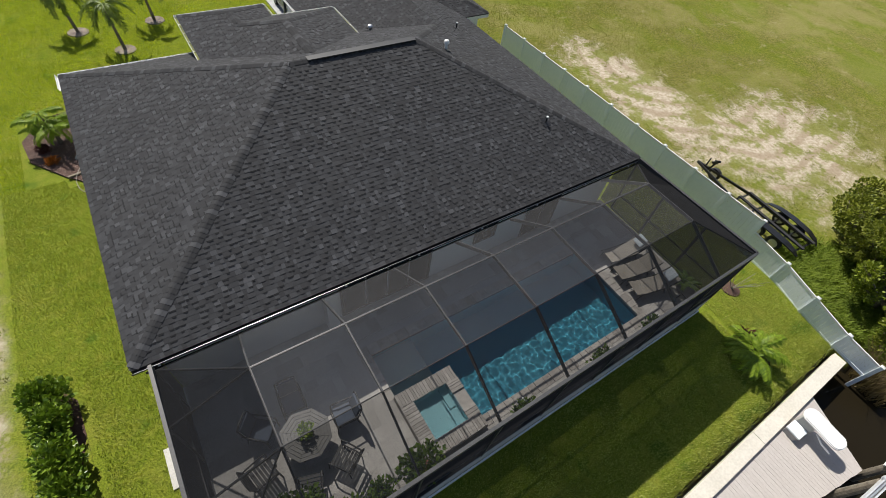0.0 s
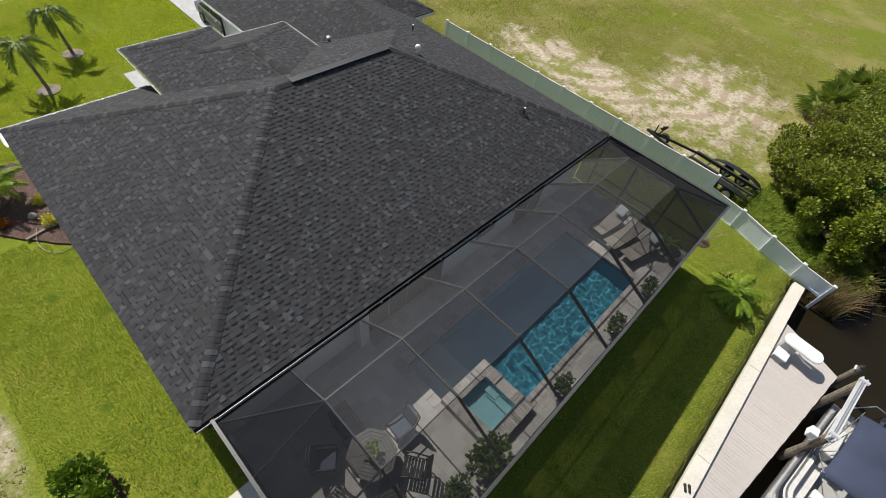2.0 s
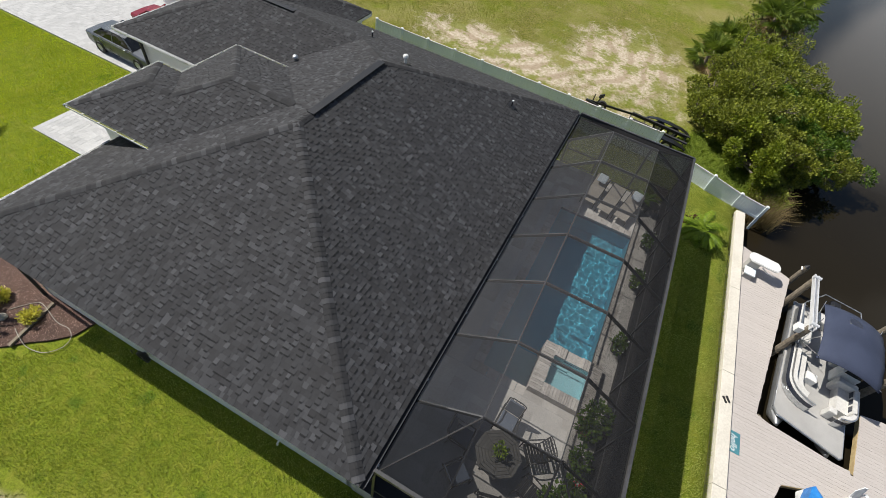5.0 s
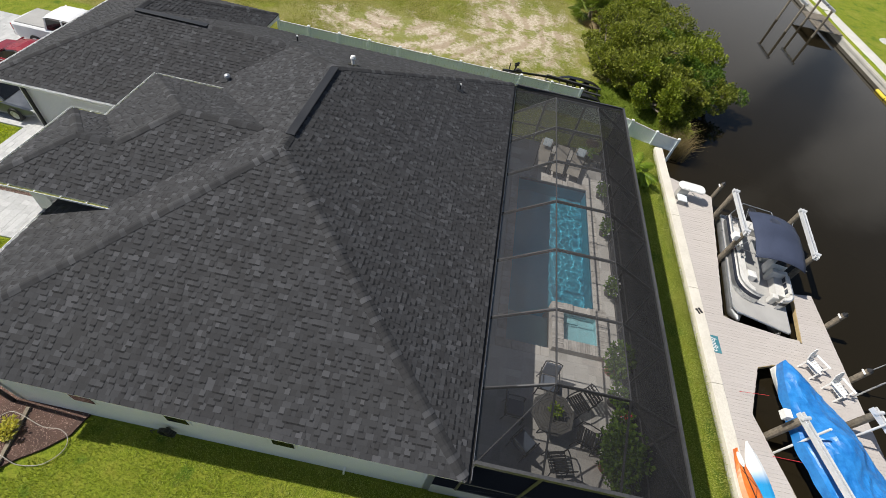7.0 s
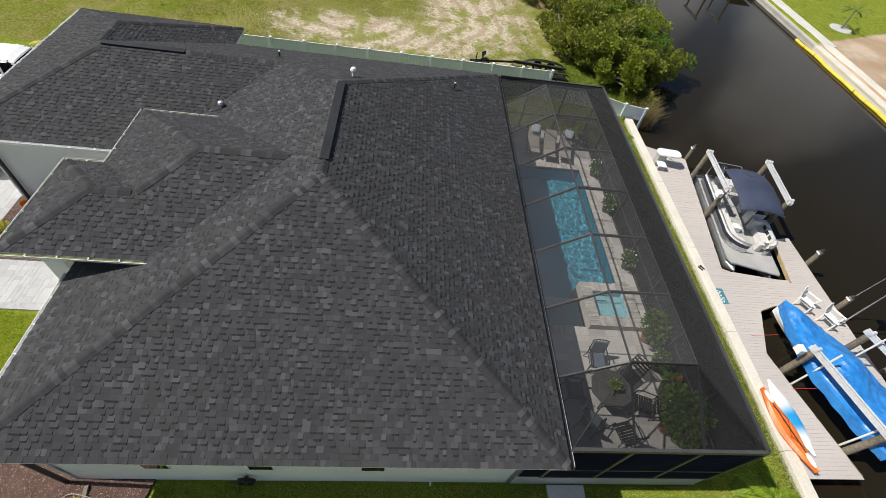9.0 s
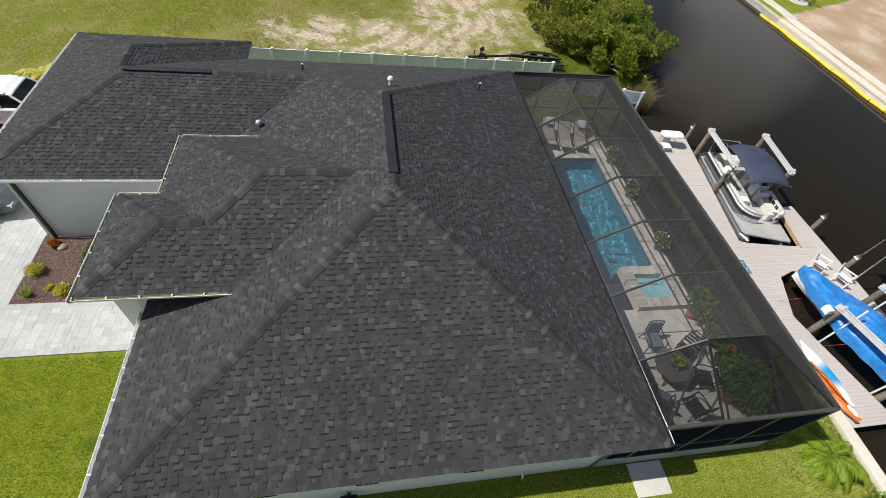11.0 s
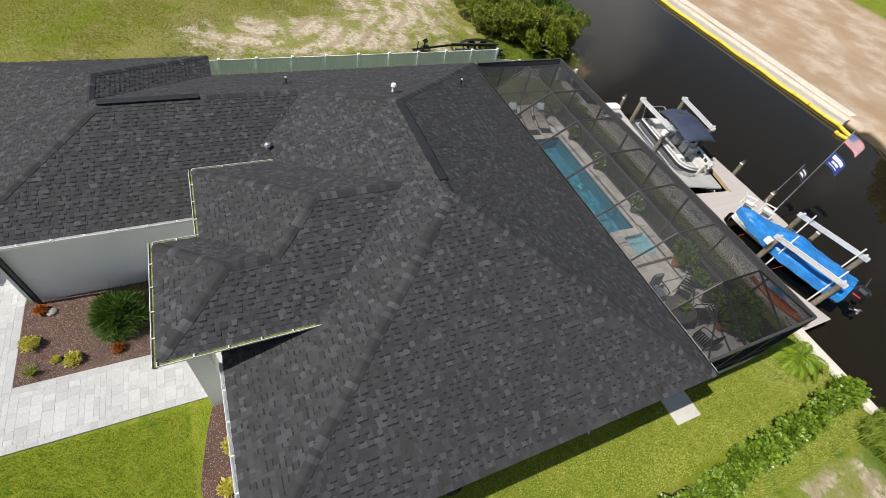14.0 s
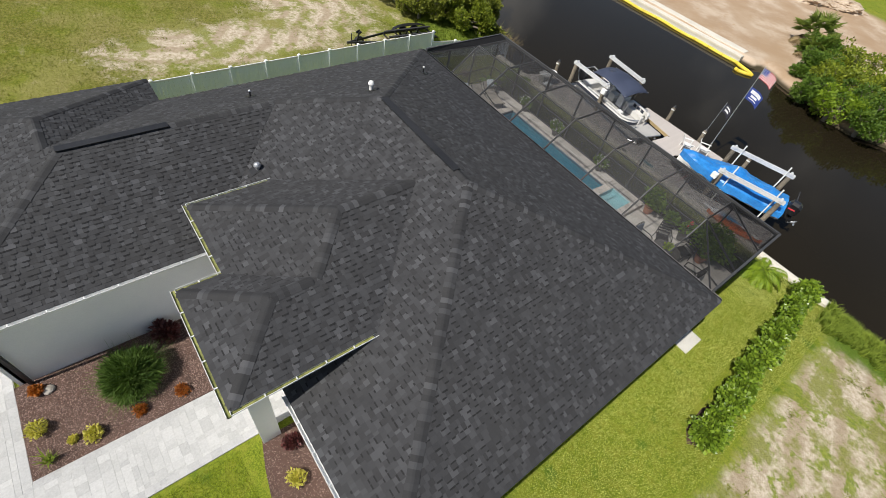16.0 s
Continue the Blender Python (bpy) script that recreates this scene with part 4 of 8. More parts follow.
def ripples(name, x0, x1, y0, y1, z, step, height, parent, water="pool_water"):
    """A smooth sheet of rippled water."""
    nx, ny = int((x1 - x0) / step), int((y1 - y0) / step)
    vs = []
    for j in range(ny + 1):
        for i in range(nx + 1):
            x, y = x0 + (x1 - x0) * i / nx, y0 + (y1 - y0) * j / ny
            h = height * (noise.noise((x * 2.7, y * 2.7, 2.0)) + 0.30 * noise.noise((x * 5.9 + 9, y * 5.9, 5.0)))
            vs.append((x, y, z + h))
    w = nx + 1
    ob = solid(name, vs, [(j * w + i, j * w + i + 1, (j + 1) * w + i + 1, (j + 1) * w + i) for j in range(ny) for i in range(nx)], MAT[water], parent)
    ob.data.shade_smooth()
    ob.cycles.is_caustics_caster = water == "pool_water"


surf_pale = surf("spa_plaster", (0.34, 0.51, 0.54), (0.44, 0.60, 0.63), 12, 0.7, 0.6, bump=0.2)


def pool():
    deck = thing("pool_deck", "grey travertine paver deck round the pool", "pool deck")
    deck["kind"] = "structure"
    top = DECK_Z
    for x0, x1, y0, y1 in ((0.42, 18.1, PY1 + 0.3, 0.55), (0.42, PX0 - 0.3, -5.55, PY1 + 0.3), (PX1 + 0.3, 18.1, -5.55, PY1 + 0.3), (PX0 - 0.3, PX1 + 0.3, -5.55, PY0 - 0.3)):
        part("slab", bx(x0, x1, y0, y1, -0.3, top - 0.045), MAT["joint"], deck)
    p = thing("swimming_pool", "rectangular pool with blue plaster and clear rippled water", "swimming pool")
    # shell
    bm = bmesh.new()
    lo = top - 1.35
    box(bm, PX0 - 0.3, PX1 + 0.3, PY0 - 0.3, PY1 + 0.3, lo - 0.25, lo)
    for a in ((PX0 - 0.3, PX0, PY0 - 0.3, PY1 + 0.3), (PX1, PX1 + 0.3, PY0 - 0.3, PY1 + 0.3), (PX0, PX1, PY0 - 0.3, PY0), (PX0, PX1, PY1, PY1 + 0.3)):
        box(bm, *a, lo, top - 0.07)
    part("basin", bm, MAT["plaster"], p).cycles.is_caustics_receiver = True
    part("sun_shelf", bx(PX0 + 0.012, 7.1, -2.86, PY1 - 0.012, lo, top - 0.36, bevel=0.03), surf_pale, p, "pale shallow ledge beside the spa")
    bm = bmesh.new()
    for a in ((PX0, PX0 + 0.01, PY0, PY1), (PX1 - 0.01, PX1, PY0, PY1), (PX0, PX1, PY0, PY0 + 0.01), (PX0, PX1, PY1 - 0.01, PY1)):
        box(bm, *a, top - 0.24, top - 0.07)
    part("waterline_tile", bm, MAT["mosaic"], p)
    ripples("water_surface", PX0, PX1, PY0, PY1, top - 0.14, 0.025, 0.018, p)
    # stone spa, raised, in the pool's corner
    s = thing("spa", "raised square stone spa with pale blue seats and water", "spa")
    zt = top + 0.28
    x0, x1, y0, y1, w = 5.95, 7.16, -4.58, -3.26, 0.40
    bm = bmesh.new()
    for a in ((x0 - w, x1 + w, y0 - w, y0), (x0 - w, x1 + w, y1, y1 + w), (x0 - w, x0, y0, y1), (x1, x1 + w, y0, y1)):
        box(bm, *a, lo, zt - 0.05)
    part("spa_wall", bm, MAT["coping"], s)
    bm = bmesh.new()
    box(bm, x0, x1, y0, y1, zt - 1.0, zt - 0.385)
    box(bm, x0, x0 + 0.36, y0, y1, zt - 0.9, zt - 0.34)
    box(bm, x0 + 0.36, x1, y0, y0 + 0.62, zt - 0.9, zt - 0.34)
    box(bm, x1 - 0.26, x1, y0 + 0.62, y1, zt - 0.9, zt - 0.30)
    for a in ((x0, x0 + 0.01, y0, y1), (x1 - 0.01, x1, y0, y1), (x0, x1, y0, y0 + 0.01), (x0, x1, y1 - 0.01, y1)):
        box(bm, *a, zt - 0.9, zt - 0.055)
    part("seat", bm, surf_pale, s)
    ripples("water_surface", x0 + 0.01, x1 - 0.01, y0 + 0.01, y1 - 0.01, zt - 0.14, 0.04, 0.006, s, "spa_water")
    r = random.Random(40)
    a = x0 - w
    while a < x1 + w - 0.05:
        n = min(r.uniform(0.075, 0.125), x1 + w - a)
        for y in ((y0 - w, y0 + 0.03), (y1 - 0.03, y1 + w)):
            part("stone", bx(a + 0.003, a + n - 0.003, y[0] + r.uniform(-0.012, 0.012), y[1], zt - 0.05, zt + r.uniform(0, 0.014), bevel=0.006), MAT["coping"], s)
        a += n
    a = y0 + 0.03
    while a < y1 - 0.08:
        n = min(r.uniform(0.075, 0.125), y1 - 0.03 - a)
        for x in ((x0 - w, x0 + 0.03), (x1 - 0.03, x1 + w)):
            spill = x[0] > x1 - 0.1 and abs(a + n / 2 + 3.92) < 0.3
            part("stone", bx(x[0], x[1], a + 0.003, a + n - 0.003, zt - 0.05 - (0.13 if spill else 0), zt - (0.13 if spill else 0) + r.uniform(0, 0.012), bevel=0.012), MAT["mosaic"] if spill else MAT["coping"], s)
        a += n
    # coping stones round the pool
    r = random.Random(5)
    runs = [((PX0 - 0.33, PY1), (PX1 + 0.33, PY1), 0, 0.33), ((PX1, PY0), (PX1, PY1), 1, 0.33), ((x1 + w, PY0), (PX1 + 0.33, PY0), 0, -0.33), ((PX0, y1 + w), (PX0, PY1), 1, -0.33)]
    for (ax, ay), (ex, ey), axis, out in runs:
        a, e = (ax, ex) if axis == 0 else (ay, ey)
        while a < e - 0.04:
            n = min(r.uniform(0.26, 0.42), e - a)
            lo_, hi = sorted((-0.03 * (1 if out > 0 else -1), out))
            box_ = (a + 0.005, a + n - 0.005, ay + lo_, ay + hi) if axis == 0 else (ax + lo_, ax + hi, a + 0.005, a + n - 0.005)
            part("coping_stone", bx(*box_, top - 0.06, top + 0.004 + r.uniform(0.0, 0.008), bevel=0.01), MAT["coping"], p)
            a += n


pool()

# ---- the screened pool cage ----
CX0, CX1, CY, CZ, CT = 0.42, 18.12, -5.52, 3.66, 4.66
BAYS = [2.4 + 2.272 * i for i in range(7)]
Y1, Y2, CE = -1.8, -3.72, EAVE - 0.12


def cage():
    c = thing("pool_cage", "mansard pool cage of dark bronze aluminium with black insect screen", "pool cage")

    def member(p, q, w=0.045, h=0.08, name="beam"):
        bm = bmesh.new()
        beam(bm, p, q, w, h)
        part(name, bm, MAT["bronze"], c)
    xn, xf = BAYS[0], BAYS[-1]
    for x in BAYS:
        # the screen is stretched over the beams
        member((x, -0.14, CE - 0.07), (x, Y1, CT - 0.065), 0.040, 0.11)
        member((x, Y1, CT - 0.065), (x, Y2, CT - 0.065), 0.040, 0.11)
        member((x, Y2, CT - 0.065), (x, CY, CZ - 0.065), 0.040, 0.11)
        member((x, CY, CZ), (x, CY, DECK_Z), 0.055, 0.11, "post")
    for y in (Y1, Y2):
        member((xn, y, CT - 0.03), (xf, y, CT - 0.03), *((0.040, 0.05) if y == Y1 else (0.022, 0.03)), "purlin")
        member((xn, y, CT - 0.04), (CX0, y, CZ - 0.04), 0.036, 0.065)
        member((xf, y, CT - 0.04), (CX1, y, CZ - 0.04), 0.036, 0.065)
        for x in (CX0, CX1):
            member((x, y, CZ), (x, y, DECK_Z), 0.055, 0.10, "post")
    for x, a in ((xn, CX0), (xf, CX1)):
        member((x, Y1, CT - 0.04), (a, -0.14, CE - 0.04), 0.030, 0.06, "hip")
        member((x, Y2, CT - 0.04), (a, CY, CZ - 0.04), 0.030, 0.06, "hip")
    for a, b in (((CX0, CY), (CX1, CY)), ((CX0, CY), (CX0, -0.14)), ((CX1, CY), (CX1, -0.14))):
        member((*a, CZ), (*b, CZ), 0.085, 0.17, "eave_beam")
        member((*a, DECK_Z + 0.86), (*b, DECK_Z + 0.86), 0.05, 0.05, "rail")
        member((*a, DECK_Z + 0.03), (*b, DECK_Z + 0.03), 0.05, 0.06, "sill")
    for x in (CX0, CX1):
        for y in (CY, -0.14):
            member((x, y, CZ), (x, y, DECK_Z), 0.07, 0.07, "post")
    # kick plate, white drip rail outside the long wall
    part("kick_plate", bx(CX0, CX1, CY - 0.02, CY + 0.02, DECK_Z - 0.25, DECK_Z), MAT["bronze"], c)
    part("outer_gutter", bx(CX0, CX1, CY - 0.10, CY - 0.045, -0.06, 0.02), MAT["trim"], c, "white drip edge at the foot")
    bm = bmesh.new()
    tube(bm, [(14.0, CY - 0.07, -0.05), (14.0, CY - 0.30, -0.09), (14.25, CY - 0.36, -0.12)], 0.04, 8)
    part("drain_elbow", bm, MAT["trim"], c, "white drain elbow at the foot")
    # bracing wires at the ends
    for x in (CX0, CX1):
        bm = bmesh.new()
        for z in (3.4, 2.9):
            rod(bm, (x, CY + 0.05, z), (x, -0.3, DECK_Z + 0.1), 0.003, 0.003, 4)
        part("brace_cable", bm, MAT["bronze"], c)

    def panel(*pts):
        bm = bmesh.new()
        mid = sum((Vector(p) for p in pts), Vector()) / len(pts)
        # walls, outer slopes and end bays get the darkened screen copies
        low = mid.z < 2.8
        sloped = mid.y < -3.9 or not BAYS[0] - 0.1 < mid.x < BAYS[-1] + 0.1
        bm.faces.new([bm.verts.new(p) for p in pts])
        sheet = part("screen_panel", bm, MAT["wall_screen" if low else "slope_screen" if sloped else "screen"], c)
        if low or sloped and mid.y < -1.0:
            weave(sheet, [Vector(p) for p in pts], 0.006, 0.0032 if low else 0.0016)

    def weave(sheet, pts, pitch, depth):
        """The raised cross threads of the screen cloth, one above another."""
        n = (pts[1] - pts[0]).cross(pts[2] - pts[0]).normalized()
        u = n.cross(Vector((0, 0, 1))).normalized()
        v = n.cross(u)
        flat = [((p - pts[0]).dot(u), (p - pts[0]).dot(v)) for p in pts]
        at, top = min(b for _, b in flat) + pitch, max(b for _, b in flat)
        vs, fs = [], []
        while at < top:
            for a, b in crossings(flat, at):
                k = len(vs)
                p, q = pts[0] + u * a + v * at, pts[0] + u * b + v * at
                vs += [p - n * depth / 2, q - n * depth / 2, q + n * depth / 2, p + n * depth / 2]
                fs.append((k, k + 1, k + 2, k + 3))
            at += pitch
        solid("threads", vs, fs, MAT["thread"], sheet)
    for a, b in zip(BAYS, BAYS[1:]):
        panel((a, -0.14, CE), (b, -0.14, CE), (b, Y1, CT), (a, Y1, CT))
        panel((a, Y1, CT), (b, Y1, CT), (b, Y2, CT), (a, Y2, CT))
        panel((a, Y2, CT), (b, Y2, CT), (b, CY, CZ), (a, CY, CZ))
    for x, a in ((xn, CX0), (xf, CX1)):
        panel((x, -0.14, CE), (x, Y1, CT), (a, -0.14, CE))
        panel((x, Y2, CT), (x, CY, CZ), (a, CY, CZ))
        panel((x, Y1, CT), (a, Y1, CZ), (a, -0.14, CE))
        panel((x, Y1, CT), (x, Y2, CT), (a, Y2, CZ), (a, Y1, CZ))
        panel((x, Y2, CT), (a, CY, CZ), (a, Y2, CZ))
        ys = [-0.14, Y1, Y2, CY]
        for u, v in zip(ys, ys[1:]):
            panel((a, u, DECK_Z + 0.02), (a, v, DECK_Z + 0.02), (a, v, CZ), (a, u, CZ))
    for a, wall in ((CX0, 0.46), (CX1, 17.9)):
        panel((a, -0.14, DECK_Z + 0.02), (a, 0.55, DECK_Z + 0.02), (a, 0.55, EAVE - 0.3), (a, -0.14, CE))
    xs = [CX0, *BAYS, CX1]
    for u, v in zip(xs, xs[1:]):
        panel((u, CY, DECK_Z + 0.02), (v, CY, DECK_Z + 0.02), (v, CY, CZ), (u, CY, CZ))


cage()


# ---- fence ----
def fence():
    f = thing("vinyl_fence", "white vinyl privacy fence stepping down towards the canal", "fence")
    x = 22.85
    step, n = 1.85, 11

    def post(px, py, top):
        bm = bx(px - 0.065, px + 0.065, py - 0.065, py + 0.065, ground_height(px, py) - 0.3, top + 0.02)
        part("post", bm, MAT["vinyl"], f)
        bm = bmesh.new()
        lo = [bm.verts.new((px + a * 0.08, py + b * 0.08, top + 0.02)) for a, b in ((-1, -1), (1, -1), (1, 1), (-1, 1))]
        mid = [bm.verts.new((px + a * 0.08, py + b * 0.08, top + 0.045)) for a, b in ((-1, -1), (1, -1), (1, 1), (-1, 1))]
        tip = bm.verts.new((px, py, top + 0.10))
        bm.faces.new(lo[::-1])
        for i in range(4):
            j = (i + 1) % 4
            bm.faces.new((lo[i], lo[j], mid[j], mid[i]))
            bm.faces.new((mid[i], mid[j], tip))
        part("post_cap", bm, MAT["white_plastic"], f)

    def run(p, q, t0, t1, b0, b1):
        """One panel of tongued boards between two rails."""
        p, q = Vector((*p, 0)), Vector((*q, 0))
        bm = bmesh.new()
        beam(bm, p + Vector((0, 0, t0 - 0.045)), q + Vector((0, 0, t1 - 0.045)), 0.05, 0.09)
        part("rail", bm, MAT["white_plastic"], f)
        bm = bmesh.new()
        beam(bm, p + Vector((0, 0, b0 + 0.12)), q + Vector((0, 0, b1 + 0.12)), 0.05, 0.13)
        part("rail", bm, MAT["vinyl"], f)
        d = (q - p).normalized()
        side = Vector((-d.y, d.x, 0)) * 0.011
        k = 10
        for i in range(k):
            a, b = i / k + 0.0015, (i + 1) / k - 0.0015
            bm = bmesh.new()
            pts = []
            for w in (a, b):
                for zz in (b0 + (b1 - b0) * w + 0.1, t0 + (t1 - t0) * w - 0.05):
                    pts.append(p.lerp(q, w) + Vector((0, 0, zz)))
            v = [bm.verts.new(pts[j] + side * s) for s in (-1, 1) for j in (0, 1, 3, 2)]
            for face in ((0, 1, 2, 3), (7, 6, 5, 4), (0, 4, 5, 1), (1, 5, 6, 2), (2, 6, 7, 3), (3, 7, 4, 0)):
                bm.faces.new([v[m] for m in face])
            bmesh.ops.recalc_face_normals(bm, faces=bm.faces[:])
            part("board", bm, MAT["vinyl"], f)
    tall = 1.84
    ys = [-4.35 + step * i for i in range(n)]
    for y in ys:
        post(x, y, tall)
    for a, b in zip(ys, ys[1:]):
        run((x, a), (x, b), tall - 0.02, tall - 0.02, -0.02, -0.02)
    low = [(22.85, -4.35, 1.20), (22.65, -6.2, 1.08), (22.3, -7.85, 0.92), (22.15, -9.5, 0.62), (22.05, -10.9, 0.50)]
    for (ax, ay, az), (qx, qy, qz) in zip(low, low[1:]):
        run((ax, ay), (qx, qy), az - 0.02, qz - 0.02, ground_height(ax - 0.5, max(ay, -9.6)) - 0.05, max(-0.5, ground_height(qx - 0.8, max(qy, -9.6)) - 0.15))
    for ax, ay, az in low[1:]:
        post(ax, ay, az)


fence()


# ---- dock ----
SLIP1 = [(9.85, -11.15), (9.42, -14.6), (12.2, -15.15), (12.6, -17.5), (19.5, -17.5), (19.5, -12.75)]
SLIP2 = [(5.5, -11.2), (7.65, -12.05), (8.0, -13.0), (7.2, -14.35), (3.0, -15.25), (2.8, -17.0), (-1.0, -17.0), (-1.0, -12.95)]
DOCK = [(0.65, -10.21), (0.75, -16.12), (18.75, -16.12), (19.3, -10.21)]


def dock():
    d = thing("dock", "grey composite plank dock along the seawall with two boat slips", "dock")
    w = 0.142

    def runs(at):
        """The stretches of one board line that lie on the dock, between the slips."""
        found, start, y, on = [], -10.22, -10.22, True
        while y > -16.12:
            y -= 0.02
            here = not (inside(SLIP1, at, y) or inside(SLIP2, at, y)) and not (at > 18.35 and y < -10.22 - (19.3 - at) * 2.4)
            if on and not here:
                found.append((start, y))
            if here and not on:
                start = y
            on = here
        return found + [(start, -16.12)] if on else found
    x = 0.7
    while x < 19.2:
        ends = runs(x + 0.002), runs(x + w - 0.002)
        if len(ends[0]) != len(ends[1]):
            ends = (runs(x + w / 2),) * 2
        for (a0, b0), (a1, b1) in zip(*ends):
            if max(a0 - b0, a1 - b1) > 0.1:
                part("plank", prism(bmesh.new(), [(x + 0.002, b0), (x + w - 0.002, b1), (x + w - 0.002, a1), (x + 0.002, a0)], DOCK_Z - 0.035, DOCK_Z + rng.uniform(-0.002, 0.002)), MAT["plank"], d)
        x += w
    # joists and edge boards
    for y, x0, x1 in ((-10.6, 0.9, 18.9), (-15.9, 3.2, 12.0), (-14.85, 8.2, 9.2), (-11.0, 0.9, 9.6), (-13.5, 8.2, 9.3)):
        part("joist", bx(x0, x1, y - 0.05, y + 0.05, DOCK_Z - 0.26, DOCK_Z - 0.04), MAT["timber"], d)
    bm = bmesh.new()
    beam(bm, (9.44, -14.62, DOCK_Z - 0.12), (12.1, -15.15, DOCK_Z - 0.12), 0.05, 0.2)
    part("slip_edge", bm, MAT["raw_timber"], d, "yellow new timber edge board")
    bm = bmesh.new()
    beam(bm, (7.66, -12.06, DOCK_Z - 0.12), (8.0, -13.0, DOCK_Z - 0.12), 0.05, 0.2)
    part("slip_edge", bm, MAT["raw_timber"], d, "yellow new timber edge board")
    for (ax, ay), (qx, qy) in (((9.84, -11.16), (18.4, -12.55)), ((9.84, -11.16), (9.43, -14.6)), ((5.5, -11.22), (7.64, -12.06)), ((5.5, -11.22), (0.8, -12.55)), ((7.2, -14.4), (3.1, -15.28))):
        bm = bmesh.new()
        beam(bm, (ax, ay, DOCK_Z - 0.15), (qx, qy, DOCK_Z - 0.15), 0.04, 0.22)
        part("edge_board", bm, MAT["timber"], d)
    for px, py in ((18.3, -12.35), (14.0, -11.75), (9.9, -11.3), (9.3, -15.9), (5.0, -15.9), (12.0, -15.9), (5.4, -11.1), (1.2, -12.3), (8.0, -13.4)):
        bm = bmesh.new()
        rod(bm, (px, py, -2.7), (px, py, DOCK_Z - 0.06), 0.13, 0.12, 10)
        part("piling", bm, MAT["timber"], d)


dock()

# ---- plants ----
def leaves(name, blobs, count, size, material, parent, seed, droop=0.0, shell=0.55, slim=0.45, label=""):
    """Many small folded leaves filling blobs of (centre, radii)."""
    r = random.Random(seed)
    vs, fs = [], []
    total = sum(b[1][0] * b[1][1] * b[1][2] for b in blobs) ** 1.0
    for c, rad in blobs:
        k = int(count * rad[0] * rad[1] * rad[2] / total)
        for _ in range(k):
            d = Vector((r.gauss(0, 1), r.gauss(0, 1), r.gauss(0, 1))).normalized()
            f = shell + (1 - shell) * r.random() ** 0.6
            f *= 1 + 0.34 * noise.noise(Vector((d.x * 2.2 + c[0], d.y * 2.2 + c[1], d.z * 2.2)))
            p = Vector((c[0] + d.x * rad[0] * f, c[1] + d.y * rad[1] * f, c[2] + d.z * rad[2] * f))
            out = (d + Vector((r.uniform(-0.8, 0.8), r.uniform(-0.8, 0.8), r.uniform(-0.3, 0.9) - droop))).normalized()
            side = out.cross(Vector((r.uniform(-1, 1), r.uniform(-1, 1), r.uniform(-1, 1)))).normalized()
            s = size * r.uniform(0.6, 1.35)
            tip = out * s
            w = side * s * slim
            fold = out.cross(side) * s * 0.12
            k0 = len(vs)
            vs += [p, p + tip * 0.45 + w + fold, p + tip, p + tip * 0.45 - w + fold]
            fs += [(k0, k0 + 1, k0 + 2), (k0, k0 + 2, k0 + 3)]
    return solid(name, vs, fs, material, parent, label)


def blades(name, spots, material, parent, seed, height, width=0.02, lean=0.35, per=12, label=""):
    """Tufts of arching grass blades."""
    r = random.Random(seed)
    vs, fs = [], []
    for x, y, z in spots:
        for _ in range(per):
            a = r.uniform(0, 2 * math.pi)
            d = Vector((math.cos(a), math.sin(a), 0))
            h = height * r.uniform(0.5, 1.15)
            reach = h * lean * r.uniform(0.3, 1.6)
            w = Vector((-d.y, d.x, 0)) * width
            b = Vector((x + r.uniform(-0.08, 0.08), y + r.uniform(-0.08, 0.08), z - 0.03))
            m = b + d * reach * 0.4 + Vector((0, 0, h * 0.65))
            t = b + d * reach + Vector((0, 0, h))
            k = len(vs)
            vs += [b - w, b + w, m + w * 0.8, m - w * 0.8, t]
            fs += [(k, k + 1, k + 2, k + 3), (k + 3, k + 2, k + 4)]
    return solid(name, vs, fs, material, parent, label)


def feather_frond(length, arch, pairs, leaf, material, parent, m, name="frond", hang=0.35, droop_leaf=0.35, bushy=False):
    """One pinnate palm leaf: an arching rib with two rows of leaflets."""
    vs, fs = [], []
    pts = []
    for i in range(pairs + 1):
        t = i / pairs
        pts.append(Vector((length * t * (1 - 0.22 * t * arch), 0, length * (0.55 * t - arch * t * t) * 0.8)))
    for a, b, t in zip(pts, pts[1:], [i / pairs for i in range(pairs)]):
        k = len(vs)
        w = 0.022 * (1 - 0.8 * t)
        vs += [a + Vector((0, -w, 0)), a + Vector((0, w, 0)), b + Vector((0, w * 0.9, 0)), b + Vector((0, -w * 0.9, 0)), a + Vector((0, 0, -w * 1.5)), b + Vector((0, 0, -w * 1.5))]
        fs += [(k, k + 3, k + 2, k + 1), (k, k + 4, k + 5, k + 3), (k + 1, k + 2, k + 5, k + 4)]
        if t < 0.12:
            continue
        s = leaf * (1 - 0.55 * abs(t - 0.45) / 0.55) * rng.uniform(0.85, 1.15)
        d = (b - a).normalized()
        for sgn in ((-1, -0.7, -0.3, 0.3, 0.7, 1) if bushy else (-1, 1)):
            lift = rng.uniform(-0.8, 0.8) if bushy else -droop_leaf * rng.uniform(0.4, 1.6)
            out = (d * 0.75 + Vector((0, sgn, 0)) * 0.9 + Vector((0, 0, lift))).normalized()
            g = d * 0.028 * (1 + leaf)
            mid = a + out * s * 0.5 + Vector((0, 0, 0.02))
            tip = a + out * s + Vector((0, 0, -s * 0.25))
            k = len(vs)
            vs += [a, mid - g, mid + g, tip]
            fs += [(k, k + 1, k + 2), (k + 1, k + 3, k + 2)]
    ob = solid(name, vs, fs, material, parent)
    ob.matrix_basis = m
    return ob


